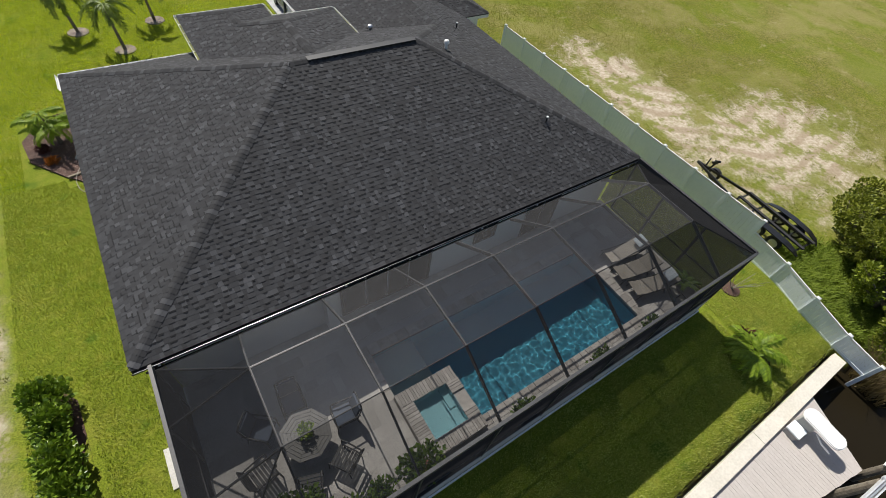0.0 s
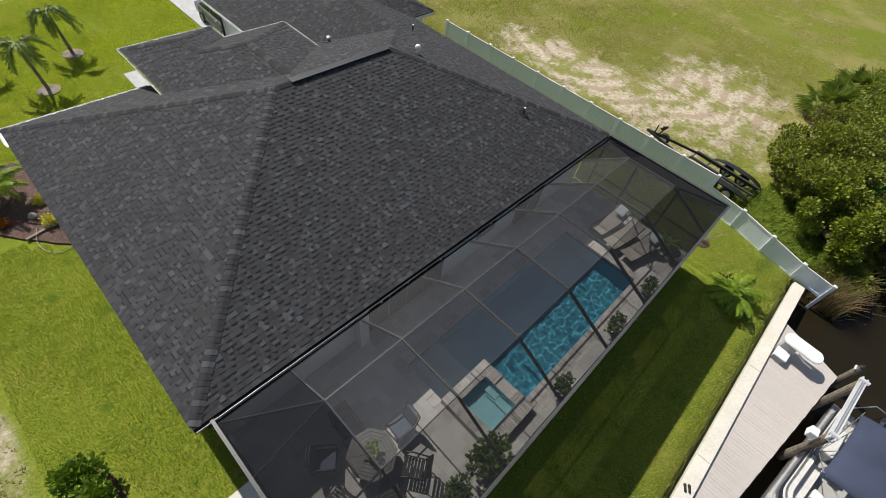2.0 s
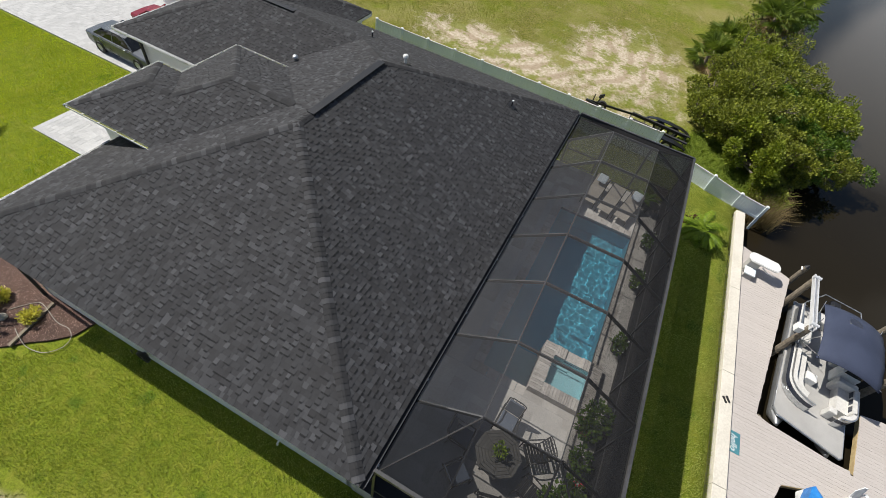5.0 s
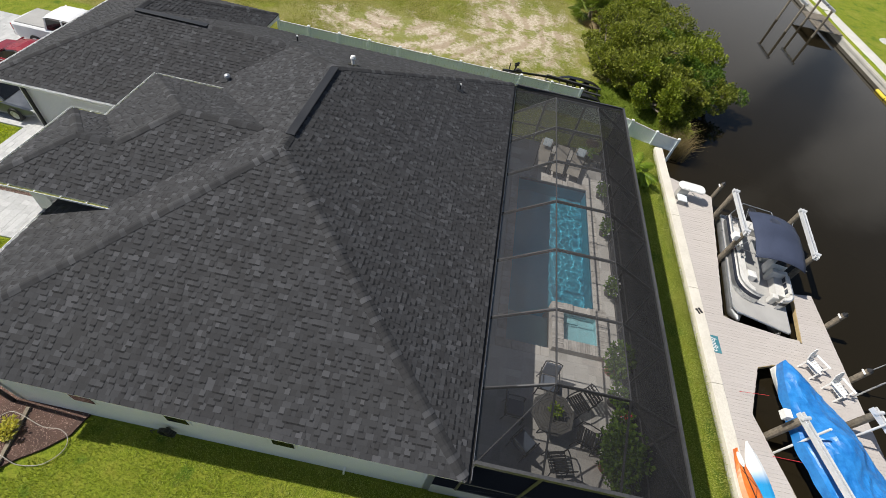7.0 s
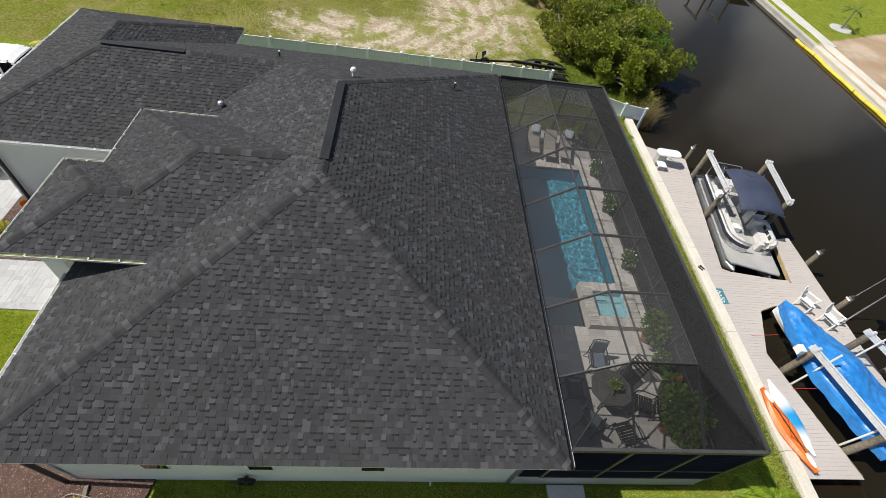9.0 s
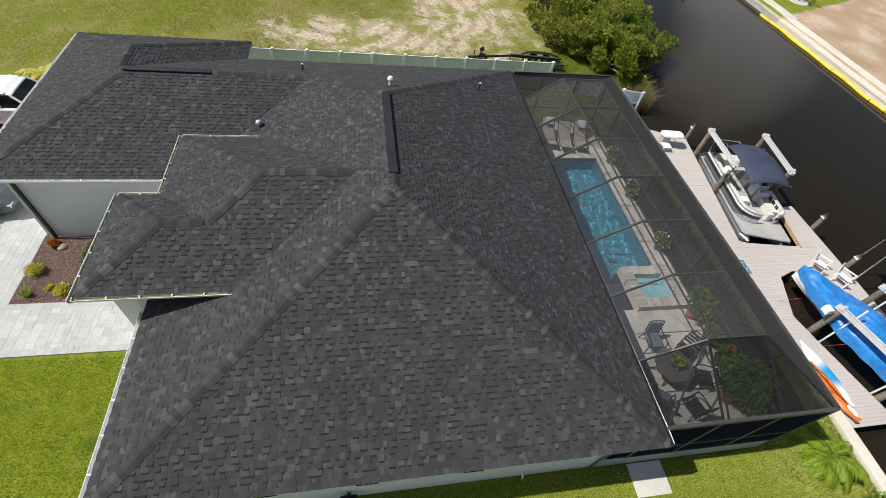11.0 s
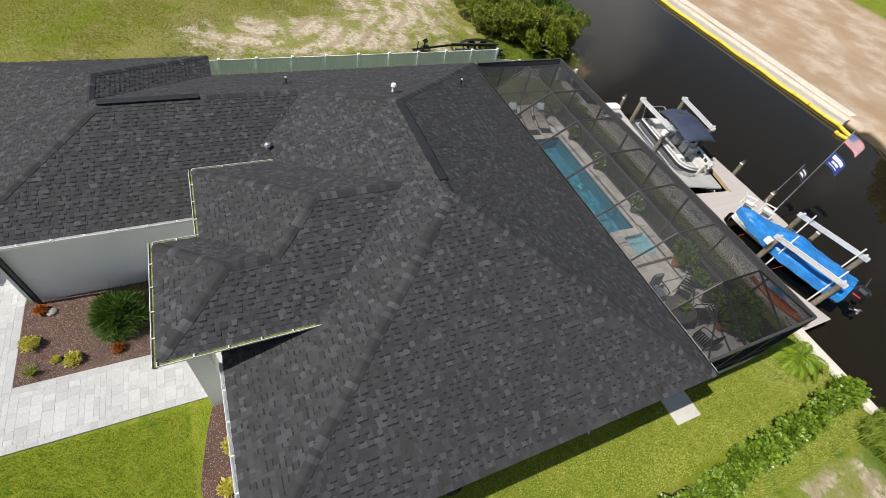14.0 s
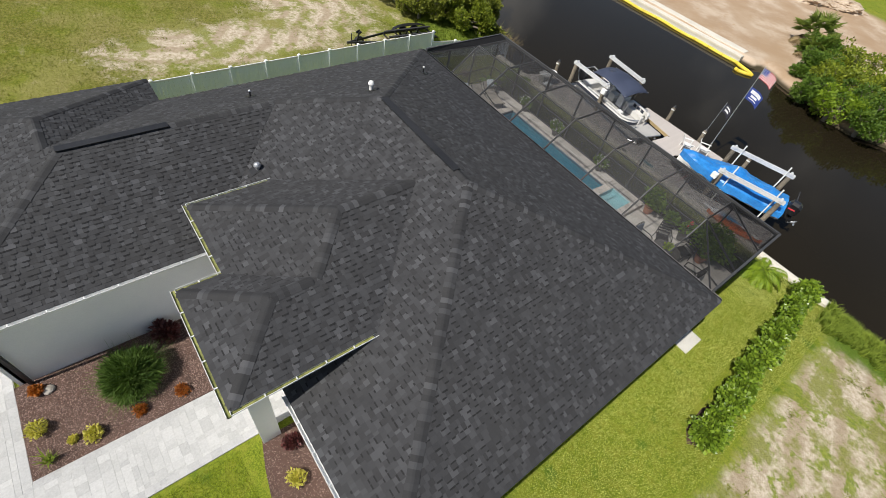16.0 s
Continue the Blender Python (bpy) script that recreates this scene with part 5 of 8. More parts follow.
def feather_palm(name, label, x, y, trunk, spread, fronds, material, seed, group="", lean=(0.0, 0.0), stems=1, arch=0.75, leaf=0.34, bark="bark", bushy=False):
    r = random.Random(seed)
    z = ground_height(x, y)
    ob = thing(name, label, "palm", group, pose(x, y, z, 0, 0, r.uniform(0, 360)))
    for s in range(stems):
        base = Vector((r.uniform(-0.12, 0.12), r.uniform(-0.12, 0.12), 0)) if stems > 1 else Vector()
        h = trunk * (1 if s == 0 else r.uniform(0.55, 0.95))
        top = base + Vector((lean[0] + (r.uniform(-0.25, 0.25) if stems > 1 else 0), lean[1] + (r.uniform(-0.25, 0.25) if stems > 1 else 0), h))
        bm = bmesh.new()
        n = 7
        prev = base - Vector((0, 0, 0.1))
        r0 = 0.07 if stems == 1 else 0.035
        for i in range(1, n + 1):
            q = base.lerp(top, i / n) + Vector((0, 0, 0))
            rod(bm, prev, q, r0 * (1.35 - 0.6 * (i - 1) / n), r0 * (1.28 - 0.6 * i / n), 9)
            prev = q
        part("trunk", bm, MAT[bark], ob)
        for i in range(fronds):
            a = 360 * i / fronds + r.uniform(-18, 18)
            tilt = r.uniform(-32, 22)
            m = Matrix.Translation(top) @ pose(0, 0, 0, r.uniform(-12, 12), -tilt, a)
            feather_frond(spread * r.uniform(0.8, 1.1), arch * r.uniform(0.8, 1.25), 22, leaf * r.uniform(0.85, 1.1), material, ob, m, bushy=bushy)
    return ob


def fan_palm(x, y, z, trunk, size, seed, label, dead=True):
    """A cabbage palm: round fans on stalks, brown skirts below."""
    r = random.Random(seed)
    ob = thing("cabbage_palm", label, "palm", "", pose(x, y, z))
    bm = bmesh.new()
    rod(bm, (0, 0, -0.3), (0.1, 0.05, trunk), 0.2, 0.17, 10)
    part("trunk", bm, MAT["bark"], ob)
    for i in range(30):
        a = i * 2.39996
        brown = dead and i < 8
        elev = r.uniform(-0.9, -0.3) if brown else r.uniform(-0.25, 1.2)
        d = Vector((math.cos(a) * math.cos(elev), math.sin(a) * math.cos(elev), math.sin(elev)))
        top = Vector((0.1, 0.05, trunk))
        hub = top + d * size * r.uniform(0.55, 0.8)
        vs, fs = [], []
        side = d.cross(Vector((0, 0, 1))).normalized()
        up = side.cross(d)
        k = len(vs)
        vs += [top + side * 0.02, top - side * 0.02, hub - side * 0.015, hub + side * 0.015]
        fs.append((0, 1, 2, 3))
        n = 18
        for j in range(n):
            b = (j / (n - 1) - 0.5) * 3.6
            ray = (d * math.cos(b) + side * math.sin(b) + up * 0.15 - Vector((0, 0, 0.3 * abs(math.sin(b)))) ).normalized()
            w = ray.cross(up).normalized() * 0.045
            ln = size * 0.75 * (1 - 0.12 * abs(b)) * r.uniform(0.85, 1.1)
            k = len(vs)
            vs += [hub, hub + ray * ln * 0.5 + w, hub + ray * ln + Vector((0, 0, -0.2 * ln)), hub + ray * ln * 0.5 - w]
            fs += [(k, k + 1, k + 2), (k, k + 2, k + 3)]
        solid("frond", vs, fs, MAT["dead_frond"] if brown else MAT["frond"], ob)
    return ob


def bush(name, label, category, x, y, size, material, seed, count=260, leaf=0.13, height=None, group="", slim=0.4, stems=5):
    r = random.Random(seed)
    ob = thing(name, label, category, group, pose(x, y, ground_height(x, y)))
    h = height or size
    bm = bmesh.new()
    for i in range(stems):
        a = r.uniform(0, 6.28)
        rod(bm, (0, 0, -0.05), (math.cos(a) * size * 0.35, math.sin(a) * size * 0.35, h * 0.7), 0.012, 0.006, 5)
    part("stem", bm, MAT["bark"], ob)
    blobs = [((r.uniform(-0.3, 0.3) * size, r.uniform(-0.3, 0.3) * size, h * r.uniform(0.45, 0.75)), (size * 0.55, size * 0.55, h * 0.42)) for _ in range(4)]
    leaves("foliage", blobs, count, leaf, MAT[material], ob, seed, slim=slim, shell=0.35)
    return ob


def tree(x, y, base, height, blobs, count, leaf, material, seed, label, bare=0):
    """A many-limbed shoreline tree: tapered limbs reach for the clumps of its crown."""
    r = random.Random(seed)
    ob = thing("mangrove_tree", label, "tree", "trees on the bank", pose(x, y, base))
    bm = bmesh.new()
    rod(bm, (0, 0, -0.6), (0.1, 0, height * 0.3), 0.2, 0.13, 9)
    part("trunk", bm, MAT["bark"], ob)
    for c, rad in blobs:
        bm = bmesh.new()
        s = Vector((0.1, 0, height * 0.28))
        e = Vector(c)
        mid = s.lerp(e, 0.5) + Vector((r.uniform(-0.4, 0.4), r.uniform(-0.4, 0.4), -0.2))
        rod(bm, s, mid, 0.09, 0.06, 7)
        rod(bm, mid, e, 0.06, 0.02, 6)
        for _ in range(4):
            q = e + Vector((r.uniform(-1, 1) * rad[0], r.uniform(-1, 1) * rad[1], r.uniform(-0.3, 0.7) * rad[2])) * 0.8
            rod(bm, mid.lerp(e, 0.6), q, 0.025, 0.008, 5)
        part("limb", bm, MAT["bark"], ob)
    part_ = leaves("crown", blobs, count, leaf, MAT[material], ob, seed, shell=0.45, slim=0.42)
    for i in range(bare):
        bm = bmesh.new()
        p = Vector((r.uniform(-0.4, 0.4), r.uniform(-1.0, -0.4), height * 0.3))
        for _ in range(7):
            q = p + Vector((r.uniform(-0.9, 0.9), r.uniform(-2.0, -0.9), r.uniform(-0.1, 0.6)))
            rod(bm, p, q, 0.02, 0.006, 5)
            for _ in range(3):
                t = p.lerp(q, r.uniform(0.4, 0.9))
                rod(bm, t, t + Vector((r.uniform(-0.4, 0.4), r.uniform(-0.5, 0.1), r.uniform(-0.1, 0.4))), 0.01, 0.003, 4)
        part("bare_branch", bm, MAT["rock"], ob, "pale leafless branches")
    return ob


def plants():
    # three young palms on the front lawn, each in a ring of mulch
    for i, (x, y, h) in enumerate(((0.45, 24.75, 2.3), (2.35, 22.05, 2.45), (4.42, 24.95, 2.4))):
        feather_palm("foxtail_palm", "young palm with bushy plumes in a mulch ring on the lawn", x, y, h, 1.7, 8, MAT["frond"], 60 + i, "front lawn palms", arch=1.25, leaf=0.40, bushy=True, lean=(rng.uniform(-0.2, 0.2), rng.uniform(-0.2, 0.2)))
        bm = lathe(bmesh.new(), [(0.56, -0.02), (0.52, 0.045), (0.3, 0.06)], 20)
        ring = part("mulch_ring", bm, MAT["pale_mulch"])
        ring.location = (x, y, ground_height(x, y))
        tagged(ring, "round ring of pale mulch round a palm trunk", "mulch", "mulch rings")
    feather_palm("areca_palm", "clump of green palm stems in the corner mulch bed", -1.42, 14.75, 1.5, 1.2, 6, MAT["leaf_bright"], 71, stems=4, arch=0.6, leaf=0.34)
    feather_palm("fan_leaved_palm", "low bright palm in a mulch ring on the back lawn", 18.5, -7.9, 0.5, 1.35, 10, MAT["leaf_bright"], 72, stems=3, arch=0.7, leaf=0.40)
    feather_palm("coconut_palm", "low yellow-green palm beside the corner of the pool cage", -0.15, -7.95, 0.6, 1.35, 11, MAT["leaf_bright"], 73, stems=3, arch=0.75, leaf=0.42)
    feather_palm("dwarf_palm", "yellow-green palm beside the garage", 21.87, 23.5, 0.6, 1.35, 11, MAT["yellow_leaf"], 74, stems=2, arch=0.7, leaf=0.34)
    for i, (x, y, rr) in enumerate(((18.45, -7.95, 0.75), (-0.15, -7.6, 0.5), (20.4, -5.6, 0.42))):
        bm = lathe(bmesh.new(), [(rr, -0.04), (rr * 0.92, 0.04), (rr * 0.4, 0.07)], 22)
        ring = part("mulch_ring", bm, MAT["mulch"])
        ring.location = (x, y, ground_height(x, y))
        tagged(ring, "round patch of brown mulch on the back lawn", "mulch", "mulch rings")
    bush("red_cordyline", "small red-leaved plant in the mulch patch", "plant", 18.75, -7.35, 0.4, "red_leaf", 81, 120, 0.22, 0.5, slim=0.15)
    sap = thing("bare_sapling", "leafless grey sapling in a small mulch patch", "sapling", "", pose(20.4, -5.6, -0.03))
    r = random.Random(3)
    for _ in range(12):
        a = r.uniform(0, 6.28)
        p = Vector((0, 0, 0.05))
        q = p + Vector((math.cos(a) * r.uniform(0.3, 1.0), math.sin(a) * r.uniform(0.3, 1.0), r.uniform(0.7, 1.7)))
        bm = bmesh.new()
        rod(bm, p, q, 0.012, 0.004, 5)
        part("branch", bm, MAT["rock"], sap)
    # hedge between the lots, one shrub after another
    for i in range(13):
        t = i / 12
        x, y = -2.85 + 0.75 * t, 2.1 - 10.6 * t
        ob = thing("hedge_shrub", "dense bright green clusia shrub in the hedge row", "shrub", "hedge row", pose(x, y, ground_height(x, y)))
        r = random.Random(200 + i)
        bm = bmesh.new()
        for _ in range(6):
            rod(bm, (r.uniform(-0.1, 0.1), r.uniform(-0.1, 0.1), -0.1), (r.uniform(-0.4, 0.4), r.uniform(-0.4, 0.4), 0.9), 0.022, 0.01, 5)
        part("stem", bm, MAT["bark"], ob)
        blobs = [((r.uniform(-0.22, 0.22), r.uniform(-0.25, 0.25), r.uniform(0.55, 0.95)), (r.uniform(0.30, 0.44), r.uniform(0.36, 0.54), r.uniform(0.36, 0.52))) for _ in range(5)]
        leaves("foliage", blobs, 1500, 0.125, MAT["clusia"], ob, 300 + i, slim=0.5, shell=0.3)
    hedge_bed = [(-3.1, 2.2), (-3.0, -2.5), (-2.45, -8.9), (-1.75, -8.9), (-2.08, -3.0), (-2.38, 2.1), (-2.7, 2.6)]
    bm = prism(bmesh.new(), hedge_bed, -0.4, -0.015)
    for v in bm.verts:
        if v.co.z > -0.1:
            v.co.z = ground_height(v.co.x, v.co.y) + 0.014
    tagged(part("hedge_bed", bm, MAT["mulch"]), "strip of brown mulch under the hedge", "mulch bed", kind="structure")
    # front garden
    gx = thing("fountain_grass", "big round clump of dark green fine-leaved grass in the mulch bed", "ornamental grass", "", pose(9.33, 16.95, 0.0))
    r = random.Random(17)
    spots = [(r.gauss(0, 0.22), r.gauss(0, 0.22), 0.0) for _ in range(60)]
    blades("blade_tuft", spots, MAT["fine_grass"], gx, 18, 0.72, 0.005, 0.9, 70)
    leaves("leaf_tuft", [((0, 0, 0.46), (0.66, 0.66, 0.50))], 11000, 0.26, MAT["fine_grass"], gx, 19, shell=0.35, slim=0.022)
    for i, (x, y, s, m, lf) in enumerate(((9.08, 19.4, 0.40, "yellow_leaf", 0.12), (8.12, 18.25, 0.36, "yellow_leaf", 0.12), (8.32, 18.8, 0.18, "yellow_leaf", 0.09), (10.3, 19.3, 0.28, "orange_leaf", 0.12), (8.2, 17.1, 0.26, "orange_leaf", 0.11),
                                            (8.2, 15.9, 0.30, "orange_leaf", 0.11), (10.4, 15.75, 0.50, "red_leaf", 0.26), (3.85, 14.1, 0.36, "yellow_leaf", 0.13), (2.7, 14.3, 0.36, "yellow_leaf", 0.13), (4.9, 13.75, 0.36, "red_leaf", 0.16),
                                            (-0.42, 12.65, 0.42, "yellow_leaf", 0.15), (-0.45, 14.05, 0.34, "yellow_leaf", 0.14), (-1.8, 13.5, 0.30, "orange_leaf", 0.13), (-2.05, 14.4, 0.34, "red_leaf", 0.15), (-1.2, 16.2, 0.34, "red_leaf", 0.15))):
        names = {"yellow_leaf": "yellow croton shrub in red-brown mulch", "red_leaf": "dark red leafy plant in red-brown mulch", "orange_leaf": "small orange croton in red-brown mulch"}
        bush("croton", names[m], "shrub", x, y, s, m, 400 + i, 460, lf * 0.68, s * 1.05, "front bed shrubs", slim=0.3)
    sp = thing("spiky_plant", "pale green spiky rosette plant in the mulch bed", "plant", "", pose(8.08, 19.4, 0))
    blades("leaf_rosette", [(0, 0, 0.05)], MAT["grass_blade"], sp, 9, 0.36, 0.016, 0.8, 46)
    for i, (x, y, s) in enumerate(((10.25, 19.05, 0.17), (9.2, 19.5, 0.13), (-0.9, 13.4, 0.16))):
        bm = bmesh.new()
        bmesh.ops.create_icosphere(bm, subdivisions=2, radius=s)
        for v in bm.verts:
            v.co *= 1 + 0.25 * noise.noise(v.co * 5 + Vector((i, 0, 0)))
            v.co.z *= 0.55
        ob = part("rock", bm, MAT["rock"])
        ob.location = (x, y, 0.08)
        tagged(ob, "pale rounded garden stone lying in the mulch", "stone", "garden stones")


def shore():
    # trees on the bank of the empty lot
    r = random.Random(31)
    for i, (x, y, h, s) in enumerate(((25.6, -9.4, 2.5, 1.35), (27.8, -8.6, 3.0, 1.7), (30.2, -9.0, 3.3, 1.9), (28.6, -11.6, 2.6, 1.6), (31.5, -12.2, 3.0, 1.9), (28.2, -7.2, 2.5, 1.5), (27.0, -11.3, 2.3, 1.4), (30.2, -13.4, 2.2, 1.5), (33.4, -13.9, 2.3, 1.6), (31.4, -7.0, 2.7, 1.6), (33.6, -9.4, 3.2, 1.9), (34.6, -12.2, 2.8, 1.8), (37.2, -9.2, 3.1, 1.9), (37.4, -12.0, 2.8, 1.7), (41, -9.6, 3.0, 1.9), (45, -10.2, 3.0, 2.0), (49.5, -10, 3.2, 2.0), (26.6, -12.2, 1.9, 1.3), (28.9, -14.3, 2.0, 1.5), (31.0, -15.4, 2.0, 1.5), (36.2, -14.6, 2.4, 1.7), (24.7, -11.0, 1.5, 0.9))):
        blobs = [((r.uniform(-1, 1) * s * 1.1, r.uniform(-1, 1) * s * 1.05, h * r.uniform(0.36, 1.05)), (s * r.uniform(0.24, 0.56), s * r.uniform(0.24, 0.56), s * r.uniform(0.20, 0.40))) for _ in range(16)]
        tree(x, y, max(-0.9, ground_height(x, y)), h, blobs, 9200 if i < 12 else 4800, 0.135, ("leaf_dark", "leaf_olive", "leaf_olive", "leaf")[i % 4], 500 + i, "wide dark green many-stemmed tree leaning over the canal", bare=1 if i in (7, 8) else 0)
    fan_palm(38.2, -6.2, -0.1, 0.9, 1.5, 1, "low cabbage palm with brown hanging dead fronds")
    fan_palm(41.6, -7.0, -0.1, 1.2, 1.5, 6, "cabbage palm with brown hanging dead fronds")
    fan_palm(46.8, -11.0, -0.2, 3.4, 1.7, 7, "cabbage palm with brown hanging dead fronds")
    fan_palm(43.0, -9.6, -0.2, 3.4, 1.5, 3, "cabbage palm with brown hanging dead fronds")
    # tall grass and reeds on the natural banks
    g = thing("bank_grass", "tall green and dry grass on the sloping canal bank", "grass")
    g["kind"] = "stuff"
    r = random.Random(41)
    spots = []
    while len(spots) < 2200:
        x, y = r.uniform(23.3, 29.0), r.uniform(-10.6, -4.9)
        if y < -5.2 - 0.25 * (x - 23) + r.uniform(-0.5, 0.5) and x + y * 0.6 < 23.4:
            spots.append((x, y, ground_height(x, y)))
    while len(spots) < 4300:
        x, y = r.uniform(-13, -3.3), r.uniform(-11.2, -7.6)
        if y < -8.0 - 0.10 * (-3.4 - x) + r.uniform(-0.4, 0.4):
            spots.append((x, y, ground_height(x, y)))
    tagged(blades("grass_tufts", spots, MAT["grass_blade"], g, 42, 0.42, 0.02, 0.6, 9), kind="stuff")
    d = thing("reeds", "dry brown reeds at the water's edge beside the fence", "reeds")
    d["kind"] = "stuff"
    spots = [(22.6 + r.uniform(-0.5, 2.3), -11.3 + r.uniform(-0.7, 0.6), -1.1) for _ in range(120)]
    tagged(blades("reed_tufts", spots, MAT["reed"], d, 43, 1.5, 0.012, 0.55, 14), kind="stuff")
    tagged(blades("reed_tufts", [(s[0] + 0.8, s[1] + 0.3, s[2]) for s in spots[:60]], MAT["grass_blade"], d, 44, 1.6, 0.02, 0.5, 10), kind="stuff")
    w = thing("lot_weeds", "scattered green weed tufts on the sandy lots", "weeds")
    w["kind"] = "stuff"
    spots = []
    while len(spots) < 900:
        x, y = r.uniform(23.6, 44), r.uniform(-6, 20)
        if noise.noise((x * 0.35, y * 0.35, 9.0)) > 0.05:
            spots.append((x, y, ground_height(x, y)))
    while len(spots) < 1300:
        x, y = r.uniform(-9.5, -3.9), r.uniform(-8, 9)
        if noise.noise((x * 0.6, y * 0.6, 2.0)) > 0.12:
            spots.append((x, y, ground_height(x, y)))
    tagged(blades("weed_tufts", spots, MAT["weed"], w, 45, 0.08, 0.016, 1.5, 9), kind="stuff")
    # the far bank: mangroves and cabbage palms
    for i, (x, y, h, s) in enumerate(((7.6, -33.0, 2.0, 1.5), (5.0, -32.0, 2.0, 1.6), (2.6, -32.3, 2.0, 1.7), (6.8, -35.2, 2.2, 1.7), (3.8, -33.6, 2.2, 1.8), (0.5, -34.6, 2.2, 1.8), (9.2, -38.0, 2.0, 1.5), (5.6, -38.0, 2.2, 1.8), (1.6, -36.2, 2.2, 1.9), (-1.8, -36.4, 2.2, 1.9), (11.0, -42.5, 2.0, 1.5), (7.6, -42, 2.2, 1.8), (-4.6, -37.5, 2.4, 2.0), (3, -41, 2.2, 1.9), (9.0, -36.8, 1.6, 1.3))):
        blobs = [((r.uniform(-1, 1) * s * 0.9, r.uniform(-1, 1) * s * 0.85, h * r.uniform(0.28, 0.95)), (s * r.uniform(0.26, 0.58), s * r.uniform(0.26, 0.58), s * r.uniform(0.22, 0.42))) for _ in range(15)]
        tree(x, y, max(-0.9, ground_height(x, y)), h, blobs, 3400, 0.18, ("leaf", "leaf_bright", "leaf", "leaf_dark")[i % 4], 600 + i, "dense green mangrove on the far bank at the waterline", bare=1 if i in (0, 1, 3) else 0)
    fan_palm(12.4, -44.6, -0.5, 1.5, 1.7, 4, "cabbage palm among bushes on the far bank")
    fan_palm(10.6, -42.0, -0.5, 1.0, 1.5, 5, "cabbage palm among bushes on the far bank")


def mown_grass():
    """Short leaning blades over the lawns and the empty lot, as one sheet of stuff each."""
    r = np.random.default_rng(77)

    def sow(name, label, areas, density, height, width, material, skip, fade=(99, 99)):
        top = thing(name, label, "grass")
        top["kind"] = "stuff"
        xs, ys = [], []
        for x0, x1, y0, y1 in areas:
            n = int((x1 - x0) * (y1 - y0) * density)
            xs.append(r.uniform(x0, x1, n))
            ys.append(r.uniform(y0, y1, n))
        x, y = np.concatenate(xs), np.concatenate(ys)
        keep = np.ones(len(x), bool)
        for cx, cy, rx, ry in skip:
            keep &= ((x - cx) / rx) ** 2 + ((y - cy) / ry) ** 2 > r.uniform(0.6, 1.3, len(x))
        keep &= r.uniform(0, 1, len(x)) < np.clip((fade[0] - x) / 16, 0, 1) * np.clip((fade[1] - y) / 12, 0, 1)
        x, y = x[keep], y[keep]
        n = len(x)
        z = np.full(n, -0.03) + CAP_Z * np.clip((-6.5 - y) / 3.1, 0, 1) ** 2 * (3 - 2 * np.clip((-6.5 - y) / 3.1, 0, 1))
        a, h, lean = r.uniform(0, 2 * np.pi, n), height * r.uniform(0.5, 1.3, n), r.uniform(0.1, 0.65, n)
        c, s = np.cos(a), np.sin(a)
        w = width * r.uniform(0.6, 1.3, n)
        v = np.empty((n, 3, 3))
        v[:, 0] = np.stack((x - s * w, y + c * w, z), 1)
        v[:, 1] = np.stack((x + s * w, y - c * w, z), 1)
        v[:, 2] = np.stack((x + c * h * lean, y + s * h * lean, z + h), 1)
        me = bpy.data.meshes.new("grass_blades")
        me.vertices.add(3 * n)
        me.vertices.foreach_set("co", v.ravel())
        me.loops.add(3 * n)
        me.loops.foreach_set("vertex_index", np.arange(3 * n))
        me.polygons.add(n)
        me.polygons.foreach_set("loop_start", np.arange(n) * 3)
        me.materials.append(material)
        me.update(calc_edges=True)
        ob = new("grass_blades", me)
        ob.parent = top
        tagged(ob, kind="stuff")
    sow("lawn_grass", "short mown yellow-green lawn grass round the house", [(-3.7, 0.35, -9.5, 10.9), (-3.7, -1.5, 10.9, 12.2), (-1.5, -0.9, 10.9, 11.7), (-0.9, -0.3, 10.9, 11.1), (-1.5, 18.4, -9.6, -5.7), (18.6, 22.6, -9.6, 20.0)], 1000, 0.075, 0.009, MAT["lawn_blade"], [(18.45, -7.95, 0.75, 0.75), (-2.4, -3.0, 0.45, 6.0)])
    sow("front_grass", "short mown fresh green lawn grass before the house", [(-12.0, -2.9, 12.2, 33.0), (-2.9, 5.6, 17.3, 33.0), (0.7, 5.5, 15.2, 17.3), (5.6, 11.3, 21.7, 33.0)], 900, 0.070, 0.009, MAT["front_blade"], [])
    sow("lot_grass", "rough dry yellow-green grass on the empty lot", [(23.3, 52.0, -4.5, 30.0)], 130, 0.085, 0.014, MAT["weed"], [(28.7, 7.0, 2.7, 6.4), (32.4, -0.4, 7.0, 4.2)], (52, 30))


def dirt_pile(x, y, r, h, seed):
    bm = bmesh.new()
    bmesh.ops.create_icosphere(bm, subdivisions=5, radius=1.0)
    for v in bm.verts:
        k = 1 + 0.30 * noise.noise(v.co * 2.2 + Vector((seed, 0, 0))) + 0.16 * noise.noise(v.co * 7.0) + 0.07 * noise.noise(v.co * 19.0)
        v.co = Vector((v.co.x * r * k, v.co.y * r * 0.8 * k, max(v.co.z, -0.25) * h * k))
    ob = part("dirt_mound", bm, MAT["soil"])
    ob.location = (x, y, -0.45)
    tagged(ob, "lumpy mound of pale excavated sand on the far bank", "dirt mound", "dirt mounds")


